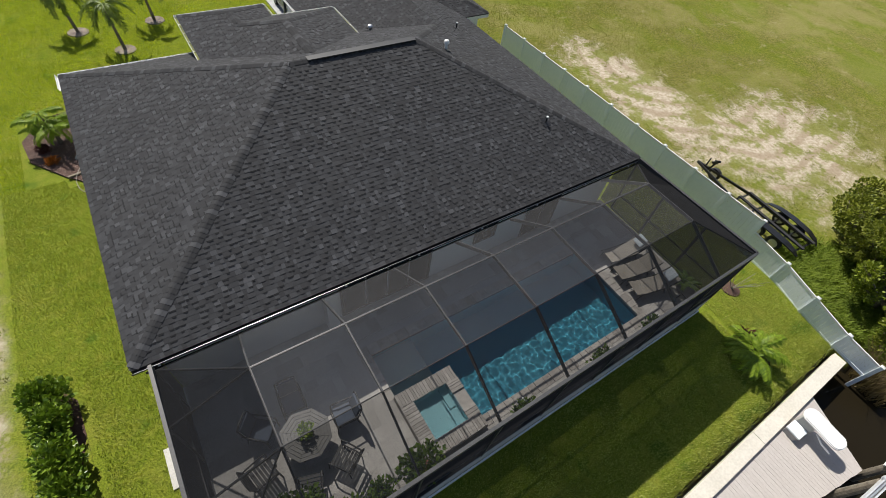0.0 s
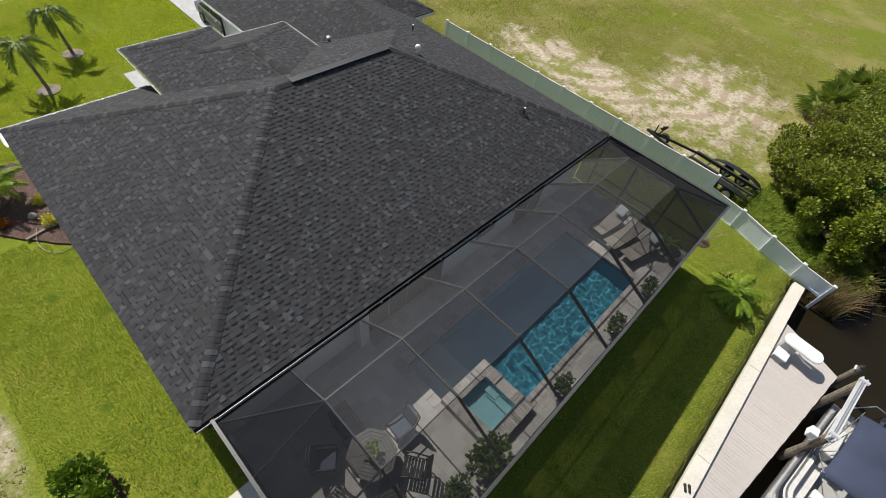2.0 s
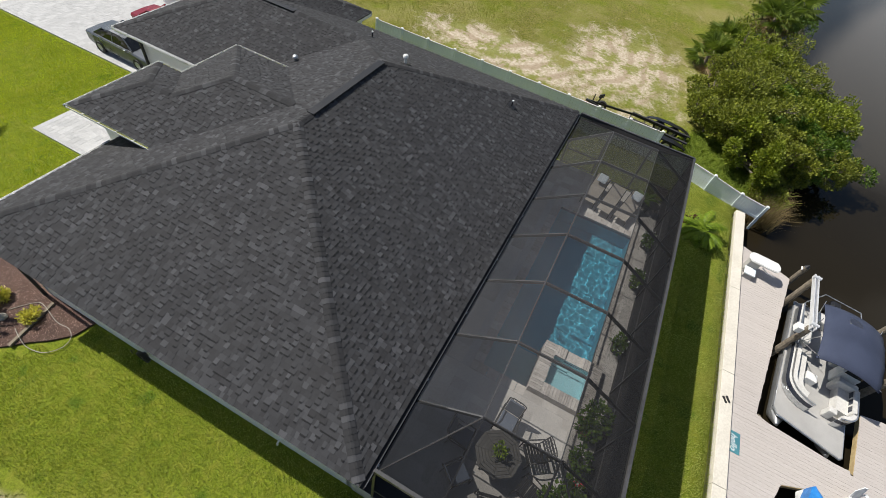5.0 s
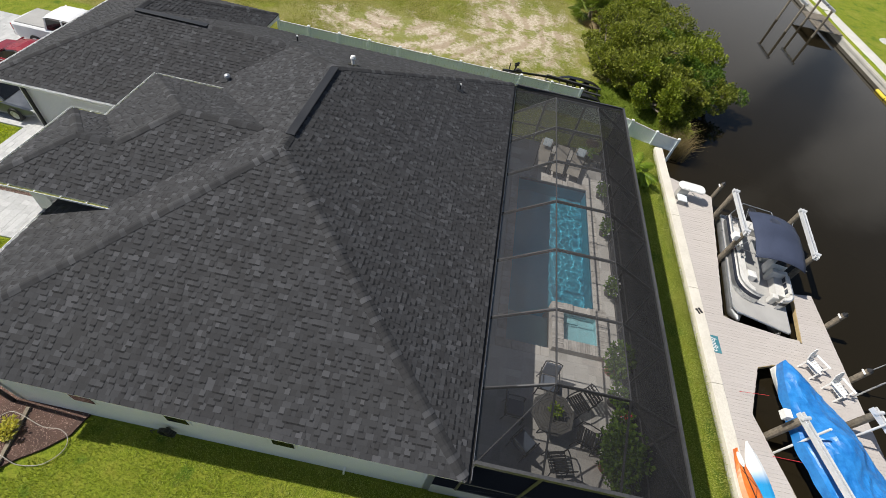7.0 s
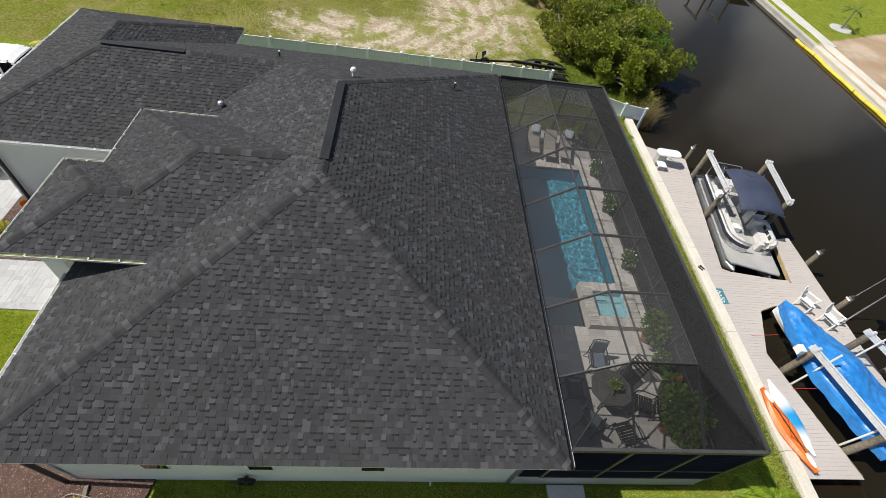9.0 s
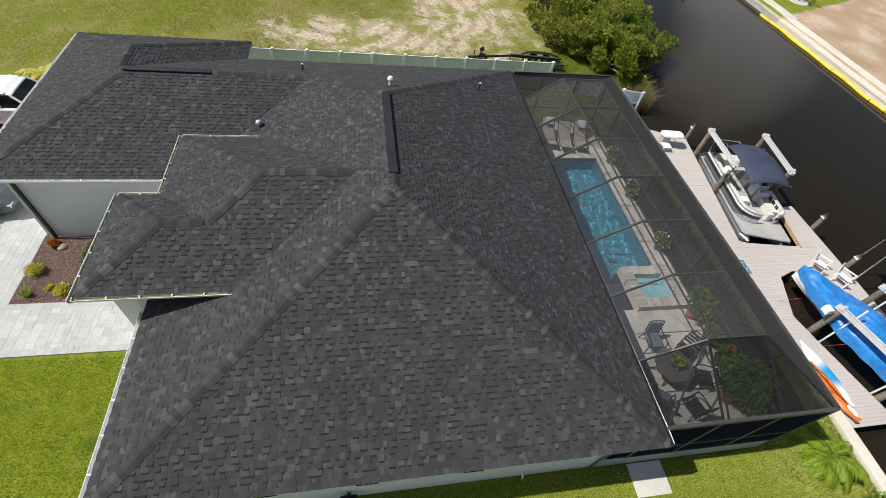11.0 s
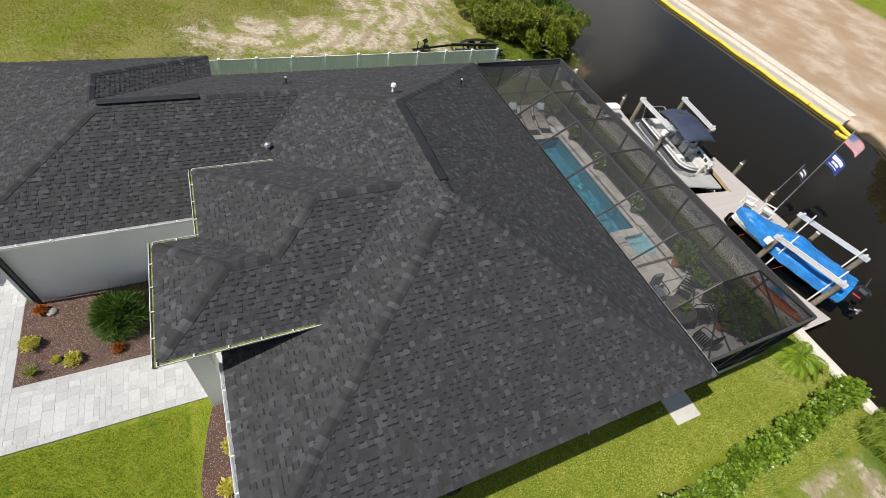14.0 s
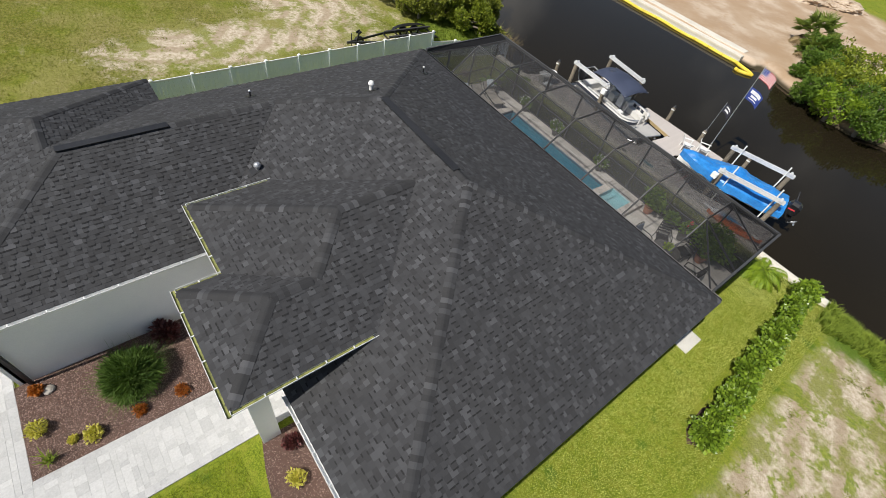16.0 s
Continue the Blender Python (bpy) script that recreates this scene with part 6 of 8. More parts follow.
plants()
shore()
mown_grass()
feather_palm("yard_palm", "young palm in a mulch ring on the far lawn", 43.4, -39.9, 1.8, 1.6, 8, MAT["frond"], 90, "far lawn palms")
feather_palm("yard_palm", "young palm in a mulch ring on the far lawn", 51.9, -40.0, 1.8, 1.6, 8, MAT["frond"], 91, "far lawn palms")
for px, py in ((43.4, -39.9), (51.9, -40.0)):
    pale_ring = part("stone_ring", lathe(bmesh.new(), [(1.15, -0.05), (1.1, 0.05), (0.2, 0.07)], 24), MAT["joint"])
    pale_ring.location = (px, py, ground_height(px, py))
    tagged(pale_ring, "round bed of pale gravel under a young palm", "gravel bed", "far lawn palm beds")
dirt_pile(21.5, -62.5, 4.0, 1.3, 1.0)
dirt_pile(17.0, -65.5, 3.4, 0.9, 5.0)

# ---- beds, walk and drive ----
WALK = [(5.68, 13.0), (7.72, 13.0), (7.72, 19.85), (11.4, 19.85), (11.4, 21.55), (5.68, 21.55)]
DRIVE = [(11.4, 19.75), (20.1, 19.75), (20.1, 33.2), (11.4, 33.2)]


def paving_beds():
    for name, poly, label in (("mulch_bed", [(7.75, 13.05), (10.82, 13.05), (10.82, 19.846), (7.72, 19.846)], "red-brown bark mulch bed beside the entry walk"),
                              ("mulch_bed", [(0.45, 10.9), (0.45, 13.05), (5.4, 13.05), (5.45, 14.5), (4.6, 14.75), (3.1, 15.05), (1.5, 14.9), (0.6, 15.8), (-0.6, 17.2), (-1.9, 16.9), (-2.8, 15.4), (-2.6, 13.9), (-1.5, 12.4), (-1.05, 11.95), (-0.7, 11.5), (-0.2, 11.05)], "red-brown bark mulch bed round the house corner")):
        bm = bmesh.new()
        area = poly if sum(a[0] * b[1] - b[0] * a[1] for a, b in zip(poly, poly[1:] + poly[:1])) > 0 else poly[::-1]
        prism(bm, area, -0.25, 0.035)
        bed = part(name, bm, MAT["mulch"])
        tagged(bed, label, "mulch bed", kind="structure")
        r = random.Random(len(poly))
        xs, ys = [p[0] for p in poly], [p[1] for p in poly]
        vs, fs = [], []
        for _ in range(24000):
            x, y = r.uniform(min(xs), max(xs)), r.uniform(min(ys), max(ys))
            if not inside(poly, x, y):
                continue
            a, l, w, h = r.uniform(0, 6.28), r.uniform(0.008, 0.027), r.uniform(0.003, 0.008), 0.036 + r.uniform(0, 0.022)
            d, s = Vector((math.cos(a), math.sin(a), r.uniform(-0.4, 0.4))) * l, Vector((-math.sin(a), math.cos(a), r.uniform(-0.3, 0.3))) * w
            c = Vector((x, y, h))
            k = len(vs)
            vs += [c - d - s, c + d - s, c + d + s, c - d + s]
            fs.append((k, k + 1, k + 2, k + 3))
        tagged(solid("bark_chips", vs, fs, MAT["bark_chip"], bed), kind="stuff")
    # edging timbers at the bed's end
    bm = bmesh.new()
    beam(bm, (-1.42, 12.26, 0.06), (0.26, 12.6, 0.06), 0.1, 0.1)
    tagged(part("edging_timber", bm, MAT["timber"]), "weathered timber edging along the mulch bed", "edging")
    road = part("road", bx(-60, 120, 36.5, 44, -0.2, -0.01), surf("asphalt", (0.10, 0.10, 0.10), (0.17, 0.165, 0.16), 60, 0.5, 0.9))
    tagged(road, "grey asphalt street beyond the front lawn", "road", kind="structure")
    tagged(part("pavement_strip", bx(-60, 120, 33.2, 34.7, -0.2, 0.0), MAT["concrete"]), "pale concrete footpath along the street", "footpath", kind="structure")
    tagged(part("side_pad", bx(-0.62, 0.38, -1.8, -0.6, -0.1, 0.035, bevel=0.015), MAT["concrete"]), "small concrete pad at the cage door", "concrete pad", kind="structure")


def lay(name, polys, base_z, material, label, category, near, seed, unit=0.23, jitter=0.0015, rows_along="x", holes=()):
    """Pavers in a mixed running bond; those inside the near stretch are pieces of their own."""
    base = thing(name, label, category)
    base["kind"] = "structure"
    r = random.Random(seed)
    shared = {}
    vs, fs, single = [], [], 0
    for poly in polys:
        xs, ys = [p[0] for p in poly], [p[1] for p in poly]
        y = min(ys)
        while y < max(ys) - 0.02:
            h = r.choice((unit * 0.66, unit, unit * 1.33))
            h = min(h, max(ys) - y)
            x = min(xs) - r.uniform(0, unit)
            while x < max(xs):
                w = r.choice((unit * 0.66, unit, unit * 1.33, unit * 1.7))
                a, b = max(x, min(xs)), min(x + w, max(xs))
                cx, cy = (a + b) / 2, y + h / 2
                if b - a > 0.04 and inside(poly, cx, cy) and not any(hx0 < cx < hx1 and hy0 < cy < hy1 for hx0, hx1, hy0, hy1 in holes):
                    z = base_z + r.uniform(-jitter, jitter)
                    whole = a == x and b == x + w
                    if whole and near[0] < cx < near[1] and near[2] < cy < near[3] and single < 300:
                        key = (round(w, 3), round(h, 3))
                        if key not in shared:
                            bm = bx(0.0012, w - 0.0012, 0.0012, h - 0.0012, -0.05, 0.0)
                            top = [e for e in bm.edges if all(v.co.z > -0.01 for v in e.verts)]
                            bmesh.ops.bevel(bm, geom=top, offset=0.0025, segments=1, affect="EDGES")
                            me = bpy.data.meshes.new("paver")
                            bm.to_mesh(me)
                            bm.free()
                            me.materials.append(material)
                            shared[key] = me
                        ob = new("paver", shared[key])
                        ob.location, ob.parent = (a, y, z), base
                        single += 1
                    else:
                        k = len(vs)
                        x0, x1, y0, y1 = a + 0.0012, b - 0.0012, y + 0.0012, y + h - 0.0012
                        vs += [(x0, y0, z - 0.05), (x1, y0, z - 0.05), (x1, y1, z - 0.05), (x0, y1, z - 0.05), (x0 + 0.0025, y0 + 0.0025, z), (x1 - 0.0025, y0 + 0.0025, z), (x1 - 0.0025, y1 - 0.0025, z), (x0 + 0.0025, y1 - 0.0025, z)]
                        fs += [(k + 4, k + 5, k + 6, k + 7), (k, k + 1, k + 5, k + 4), (k + 1, k + 2, k + 6, k + 5), (k + 2, k + 3, k + 7, k + 6), (k + 3, k, k + 4, k + 7)]
                x += w
            y += h
    if vs:
        tagged(solid("pavers", vs, fs, material, base), kind="stuff")
    for poly in polys:
        bm = prism(bmesh.new(), poly, base_z - 0.2, base_z - 0.005)
        part("bedding", bm, MAT["joint"], base)
    return base


def paving():
    lay("walkway", [[(5.92, 13.0), (7.48, 13.0), (7.48, 21.31), (5.92, 21.31)], [(7.48, 20.09), (11.4, 20.09), (11.4, 21.31), (7.48, 21.31)]], 0.04, MAT["paver"], "pale grey concrete paver walk leading to the entry", "walkway", (5.6, 7.8, 13.0, 21.0), 21)
    lay("walkway_border", [[(5.68, 13.0), (5.92, 13.0), (5.92, 21.55), (5.68, 21.55)], [(7.48, 13.0), (7.72, 13.0), (7.72, 20.09), (7.48, 20.09)], [(5.92, 21.31), (11.4, 21.31), (11.4, 21.55), (5.92, 21.55)], [(7.72, 19.85), (11.4, 19.85), (11.4, 20.09), (7.72, 20.09)]], 0.04, MAT["border_paver"], "grey concrete border course along the paver walk", "paving border", (5.6, 7.8, 13.0, 21.0), 24, unit=0.24)
    lay("driveway", [DRIVE], 0.035, MAT["paver"], "pale grey concrete paver driveway", "driveway", (11.4, 13.8, 19.7, 23.5), 22)
    lay("deck_paving", [[(0.46, -5.48), (5.27, -5.48), (5.27, 0.5), (0.46, 0.5)], [(5.27, -0.57), (15.23, -0.57), (15.23, 0.5), (5.27, 0.5)], [(15.23, -5.48), (18.08, -5.48), (18.08, 0.5), (15.23, 0.5)], [(5.27, -5.48), (15.23, -5.48), (15.23, -4.98), (5.27, -4.98)], [(5.27, -4.98), (5.55, -4.98), (5.55, -2.86), (5.27, -2.86)]],
            DECK_Z, MAT["deck_paver"], "grey travertine pavers round the pool and spa", "paving", (0.4, 5.0, -5.5, -2.0), 23, unit=0.40, jitter=0.002)


paving_beds()

# ---- vehicles on the drive ----
def wheel(parent, x, y, r, w=0.22):
    bm = bmesh.new()
    rings = [(r * 0.62, -w / 2), (r * 0.94, -w / 2), (r, -w * 0.3), (r, w * 0.3), (r * 0.94, w / 2), (r * 0.62, w / 2)]
    lathe(bm, rings, 22, close=False)
    bmesh.ops.rotate(bm, verts=bm.verts[:], matrix=Matrix.Rotation(math.pi / 2, 3, "X"))
    ob = part("tyre", bm, MAT["rubber"], parent)
    ob.location = (x, y, r)
    bm = lathe(bmesh.new(), [(r * 0.12, -w * 0.46), (r * 0.5, -w * 0.36), (r * 0.63, -w * 0.44), (r * 0.63, w * 0.44), (r * 0.5, w * 0.36), (r * 0.12, w * 0.46)], 20)
    for a in range(5):
        box(bm, -r * 0.05, r * 0.05, r * 0.1, r * 0.58, -w * 0.47, w * 0.47, Matrix.Rotation(a * 2 * math.pi / 5, 4, "Z"))
    bmesh.ops.rotate(bm, verts=bm.verts[:], matrix=Matrix.Rotation(math.pi / 2, 3, "X"))
    part("rim", bm, MAT["metal"], ob)


def section(x, half, z0, z1, crown=0.04, tuck=0.06, round_=0.07):
    """A rounded car-body section at x."""
    return [(x, -half + tuck, z0), (x, -half, z0 + 0.16), (x, -half, z1 - round_), (x, -half + round_, z1), (x, 0, z1 + crown), (x, half - round_, z1), (x, half, z1 - round_), (x, half, z0 + 0.16), (x, half - tuck, z0)]


def cabin(x, top, foot, z0, z1):
    """A section of a car's glasshouse, leaning in towards the roof."""
    k = max(z0 + 0.02, z1 - 0.05)
    return [(x, -foot, z0), (x, -top - 0.02, k), (x, -top + 0.08, max(z1, k + 0.01)), (x, 0, max(z1, k + 0.01) + 0.015), (x, top - 0.08, max(z1, k + 0.01)), (x, top + 0.02, k), (x, foot, z0)]


def sedan(label, paint, m, category="car"):
    c = thing("car", label, category, "cars on the drive", m)
    L, h = 2.4, 0.90
    prof = [(-2.42, 0.74, 0.45, 0.80), (-2.3, 0.84, 0.3, 0.94), (-1.7, 0.91, 0.22, 0.98), (-0.9, 0.915, 0.2, 0.95), (0.4, 0.915, 0.2, 0.93), (1.1, 0.91, 0.22, 0.91), (1.9, 0.87, 0.25, 0.80), (2.3, 0.78, 0.3, 0.68), (2.42, 0.66, 0.42, 0.60)]
    part("body", loft(bmesh.new(), [section(*p) for p in prof]), MAT[paint], c, smooth=False)
    cab = [(-1.75, 0.66, 0.93, 0.98), (-1.1, 0.66, 0.93, 1.33), (-0.5, 0.64, 0.93, 1.43), (0.2, 0.64, 0.93, 1.42), (0.55, 0.66, 0.93, 1.33), (1.15, 0.70, 0.9, 0.95)]
    part("glasshouse", loft(bmesh.new(), [cabin(x, w, 0.80, z0, z1) for x, w, z0, z1 in cab]), MAT["glass"], c, "dark tinted glass")
    roof_ = [(-1.05, 0.60, 1.33, 1.36), (-0.5, 0.61, 1.42, 1.455), (0.2, 0.61, 1.415, 1.45), (0.52, 0.6, 1.33, 1.36)]
    part("roof", loft(bmesh.new(), [[(x, -w, z0), (x, -w * 0.6, z1 + 0.012), (x, 0, z1 + 0.02), (x, w * 0.6, z1 + 0.012), (x, w, z0)] + [(x, w * 0.9, z0 - 0.01), (x, -w * 0.9, z0 - 0.01)] for x, w, z0, z1 in roof_]), MAT[paint], c)
    for s in (-1, 1):
        for pts in (((1.12, 0.79, 0.95), (0.5, 0.64, 1.38)), ((-0.3, 0.77, 0.95), (-0.3, 0.64, 1.42)), ((-1.72, 0.77, 0.97), (-1.05, 0.63, 1.37))):
            bm = bmesh.new()
            (ax, ay, az), (qx, qy, qz) = pts
            beam(bm, (ax, s * ay, az), (qx, s * qy, qz), 0.06, 0.06)
            part("pillar", bm, MAT[paint], c)
        part("mirror", bx(0.85, 1.02, s * 1.0 - 0.09, s * 1.0 + 0.09, 0.93, 1.06, bevel=0.03), MAT[paint], c)
        part("headlight", bx(2.12, 2.34, s * 0.62 - 0.16, s * 0.62 + 0.14, 0.56, 0.68, bevel=0.03), MAT["lamp"], c)
        part("tail_light", bx(-2.42, -2.26, s * 0.62 - 0.18, s * 0.62 + 0.16, 0.68, 0.84, bevel=0.03), MAT["red_lamp"], c)
        for k in (0.9, -0.15):
            part("door_handle", bx(k - 1.05, k - 0.85, s * 0.925 - 0.012, s * 0.925 + 0.012, 0.80, 0.83), MAT["chrome"], c)
        part("sill_trim", bx(-1.3, 1.2, s * 0.92 - 0.01, s * 0.92 + 0.01, 0.93, 0.955), MAT["chrome"], c)
    part("grille", bx(2.36, 2.44, -0.4, 0.4, 0.44, 0.58, bevel=0.02), MAT["black"], c)
    part("plate", bx(2.43, 2.45, -0.15, 0.15, 0.34, 0.42), MAT["white_plastic"], c)
    for x in (-1.38, 1.42):
        for s in (-1, 1):
            wheel(c, x, s * 0.84, 0.325)
    return c


def pickup(label, m):
    c = thing("pickup_truck", label, "truck", "", m)
    prof = [(-2.85, 0.93, 0.55, 1.18), (-2.7, 0.98, 0.42, 1.22), (0.9, 0.99, 0.40, 1.22), (1.2, 0.99, 0.4, 1.2), (2.4, 0.96, 0.42, 1.14), (2.75, 0.9, 0.5, 1.0), (2.85, 0.8, 0.55, 0.9)]
    part("body", loft(bmesh.new(), [section(*p) for p in prof]), MAT["white_car"], c)
    cab = [(-0.95, 0.84, 1.18, 1.30), (-0.75, 0.80, 1.18, 1.82), (0.5, 0.80, 1.18, 1.84), (0.75, 0.82, 1.18, 1.72), (1.35, 0.88, 1.15, 1.22)]
    part("glasshouse", loft(bmesh.new(), [cabin(x, w, 0.90, z0, z1) for x, w, z0, z1 in cab]), MAT["glass"], c, "dark tinted glass")
    part("roof", loft(bmesh.new(), [[(x, -0.76, z), (x, -0.5, z + 0.05), (x, 0, z + 0.07), (x, 0.5, z + 0.05), (x, 0.76, z), (x, 0.74, z - 0.06), (x, -0.74, z - 0.06)] for x, z in ((-0.85, 1.80), (-0.5, 1.84), (0.4, 1.85), (0.72, 1.76))]), MAT["white_car"], c)
    for s in (-1, 1):
        for a, b in (((1.32, 0.9, 1.2), (0.7, 0.78, 1.78)), ((0.1, 0.9, 1.2), (0.1, 0.8, 1.82)), ((-0.9, 0.9, 1.2), (-0.8, 0.8, 1.82))):
            bm = bmesh.new()
            beam(bm, (a[0], s * a[1], a[2]), (b[0], s * b[1], b[2]), 0.08, 0.08)
            part("pillar", bm, MAT["white_car"], c)
        part("mirror", bx(1.0, 1.15, s * 1.12 - 0.1, s * 1.12 + 0.1, 1.2, 1.42, bevel=0.03), MAT["white_car"], c)
        part("headlight", bx(2.62, 2.82, s * 0.72 - 0.15, s * 0.72 + 0.12, 0.82, 1.0, bevel=0.03), MAT["lamp"], c)
        part("tail_light", bx(-2.88, -2.76, s * 0.86 - 0.08, s * 0.86 + 0.08, 0.8, 1.15, bevel=0.02), MAT["red_lamp"], c)
        part("door_handle", bx(-0.35, -0.15, s * 0.995 - 0.012, s * 0.995 + 0.012, 1.05, 1.09), MAT["black"], c)
    part("bed_cover", bx(-2.7, -1.0, -0.84, 0.84, 1.215, 1.275, bevel=0.03), MAT["boat_floor"], c, "grey soft bed cover")
    part("rear_bumper", bx(-3.0, -2.84, -0.9, 0.9, 0.5, 0.68, bevel=0.03), MAT["chrome"], c)
    for x in (-1.75, 1.85):
        for s in (-1, 1):
            wheel(c, x, s * 0.88, 0.39, 0.27)


sedan("silver-grey four-door saloon parked at the garage", "silver_car", pose(12.66, 23.4, 0.04, 0, 0, -91))
sedan("dark red saloon parked beside other cars", "red_car", pose(15.5, 23.45, 0.04, 0, 0, -90))
pickup("white crew-cab pickup with grey bed cover on the drive", pose(18.35, 23.5, 0.04, 0, 0, -90))


# ---- boat trailer behind the fence ----
def trailer():
    t = thing("boat_trailer", "black empty boat trailer with long bunks parked on sand", "trailer", "", pose(25.4, -2.9, 0.0, 0, 0, -95))
    # x runs from the hitch back

    def bar(p, q, w, h, name="frame_rail"):
        bm = bmesh.new()
        beam(bm, p, q, w, h)
        part(name, bm, MAT["black_paint"], t)
    bar((-3.3, 0, 0.48), (-0.4, 0.62, 0.5), 0.08, 0.12)
    bar((-3.3, 0, 0.48), (-0.4, -0.62, 0.5), 0.08, 0.12)
    for s in (-1, 1):
        bar((-0.4, s * 0.62, 0.5), (3.1, s * 0.66, 0.5), 0.08, 0.12)
        bm = bmesh.new()
        beam(bm, (-0.4, s * 0.38, 0.72), (3.2, s * 0.42, 0.72), 0.15, 0.07)
        part("bunk", bm, MAT["deck_felt"], t, "carpeted bunk board")
    for x in (-0.4, 0.5, 1.4, 2.3, 3.05):
        bar((x, -0.66, 0.5), (x, 0.66, 0.5), 0.07, 0.08, "cross_member")
        for s in (-1, 1):
            bar((x, s * 0.4, 0.5), (x, s * 0.4, 0.7), 0.05, 0.05, "bracket")
    for s in (-1, 1):
        bm = bmesh.new()
        pts = [(0.30, 0.50, 0.10), (0.55, 0.66, 0.26), (1.0, 0.76, 0.36), (1.8, 0.79, 0.40), (2.6, 0.76, 0.36), (3.05, 0.66, 0.26), (3.3, 0.50, 0.10)]
        lo = [[(x, s * 0.72, z), (x, s * (0.72 + w), z - 0.02), (x, s * (0.72 + w), z - 0.06), (x, s * 0.72, z - 0.03)] for x, z, w in pts]
        part("mudguard", loft(bm, lo), MAT["black_paint"], t)
        for x in (1.35, 2.25):
            wheel(t, x, s * 0.9, 0.34, 0.22)
    bm = bmesh.new()
    beam(bm, (-2.6, 0, 0.5), (-2.45, 0, 1.05), 0.08, 0.08)
    beam(bm, (-2.6, -0.12, 1.0), (-2.35, -0.12, 1.15), 0.06, 0.12)
    beam(bm, (-2.6, 0.12, 1.0), (-2.35, 0.12, 1.15), 0.06, 0.12)
    part("winch_post", bm, MAT["black_paint"], t)
    bm = bmesh.new()
    rod(bm, (-2.9, 0.2, 0.1), (-2.9, 0.2, 0.95), 0.035, 0.035, 8)
    part("jockey_post", bm, MAT["black_paint"], t)
    wheel(t, -2.3, 0.32, 0.33, 0.2)


trailer()


# ---- boats, lifts and dock things ----
def lift(label, ends, posts, m=None):
    l = thing("boat_lift", label, "boat lift", "boat lifts")
    for i, (a, b) in enumerate(ends):
        a, b = Vector(a), Vector(b)
        bm = bmesh.new()
        side = Vector((-(b - a).y, (b - a).x, 0)).normalized()
        for s in (-1, 1):
            beam(bm, a + side * s * 0.075, b + side * s * 0.075, 0.035, 0.20)
        beam(bm, a + Vector((0, 0, -0.09)), b + Vector((0, 0, -0.085)), 0.115, 0.025)
        top = part("top_beam", bm, MAT["lift_metal"], l)
        bm = bmesh.new()
        rod(bm, a.lerp(b, 0.03) + Vector((0, 0, 0.05)), a.lerp(b, 0.97) + Vector((0, 0, 0.05)), 0.035, 0.035, 8)
        part("drive_shaft", bm, MAT["metal"], top)
        for k, e in ((0.06, a), (0.94, b)):
            c = a.lerp(b, k)
            bm = bmesh.new()
            rod(bm, (c.x, c.y, -2.8), (c.x, c.y, c.z - 0.12), 0.15, 0.13, 10)
            part("piling", bm, MAT["timber"], l)
            bm = bmesh.new()
            rod(bm, c - side * 0.15 + Vector((0, 0, 0.1)), c + side * 0.15 + Vector((0, 0, 0.1)), 0.075, 0.075, 10)
            part("winch_drum", bm, MAT["lift_metal"], l)
            bm = bmesh.new()
            rod(bm, (c.x + side.x * 0.1, c.y + side.y * 0.1, c.z), (c.x + side.x * 0.1, c.y + side.y * 0.1, -1.3), 0.007, 0.007, 5)
            part("lift_cable", bm, MAT["metal"], l)
        c = b if posts is None else a.lerp(b, 0.02)
        if i == 0:
            part("motor_box", bx(c.x - 0.16, c.x + 0.16, c.y + 0.28, c.y + 0.52, c.z - 0.35, c.z - 0.05, bevel=0.02), MAT["white_plastic"], l)
    for p in posts or ():
        bm = bmesh.new()
        rod(bm, (p[0], p[1], -1.3), (p[0] + 0.02, p[1], 1.82), 0.04, 0.04, 8)
        part("guide_post", bm, MAT["white_plastic"], l)
    return l


lift("galvanised boat lift on timber pilings over the pontoon boat", [((17.1, -12.52, 1.28), (13.75, -12.2, 1.28)), ((16.6, -15.85, 1.35), (13.1, -15.3, 1.35))], None)
lift("galvanised boat lift with white guide posts over the covered boat", [((5.05, -11.65, 1.28), (1.48, -12.6, 1.28)), ((5.9, -14.65, 1.28), (2.28, -15.7, 1.28))], ((4.38, -12.05), (1.98, -12.70), (5.2, -14.60), (2.7, -15.32)))


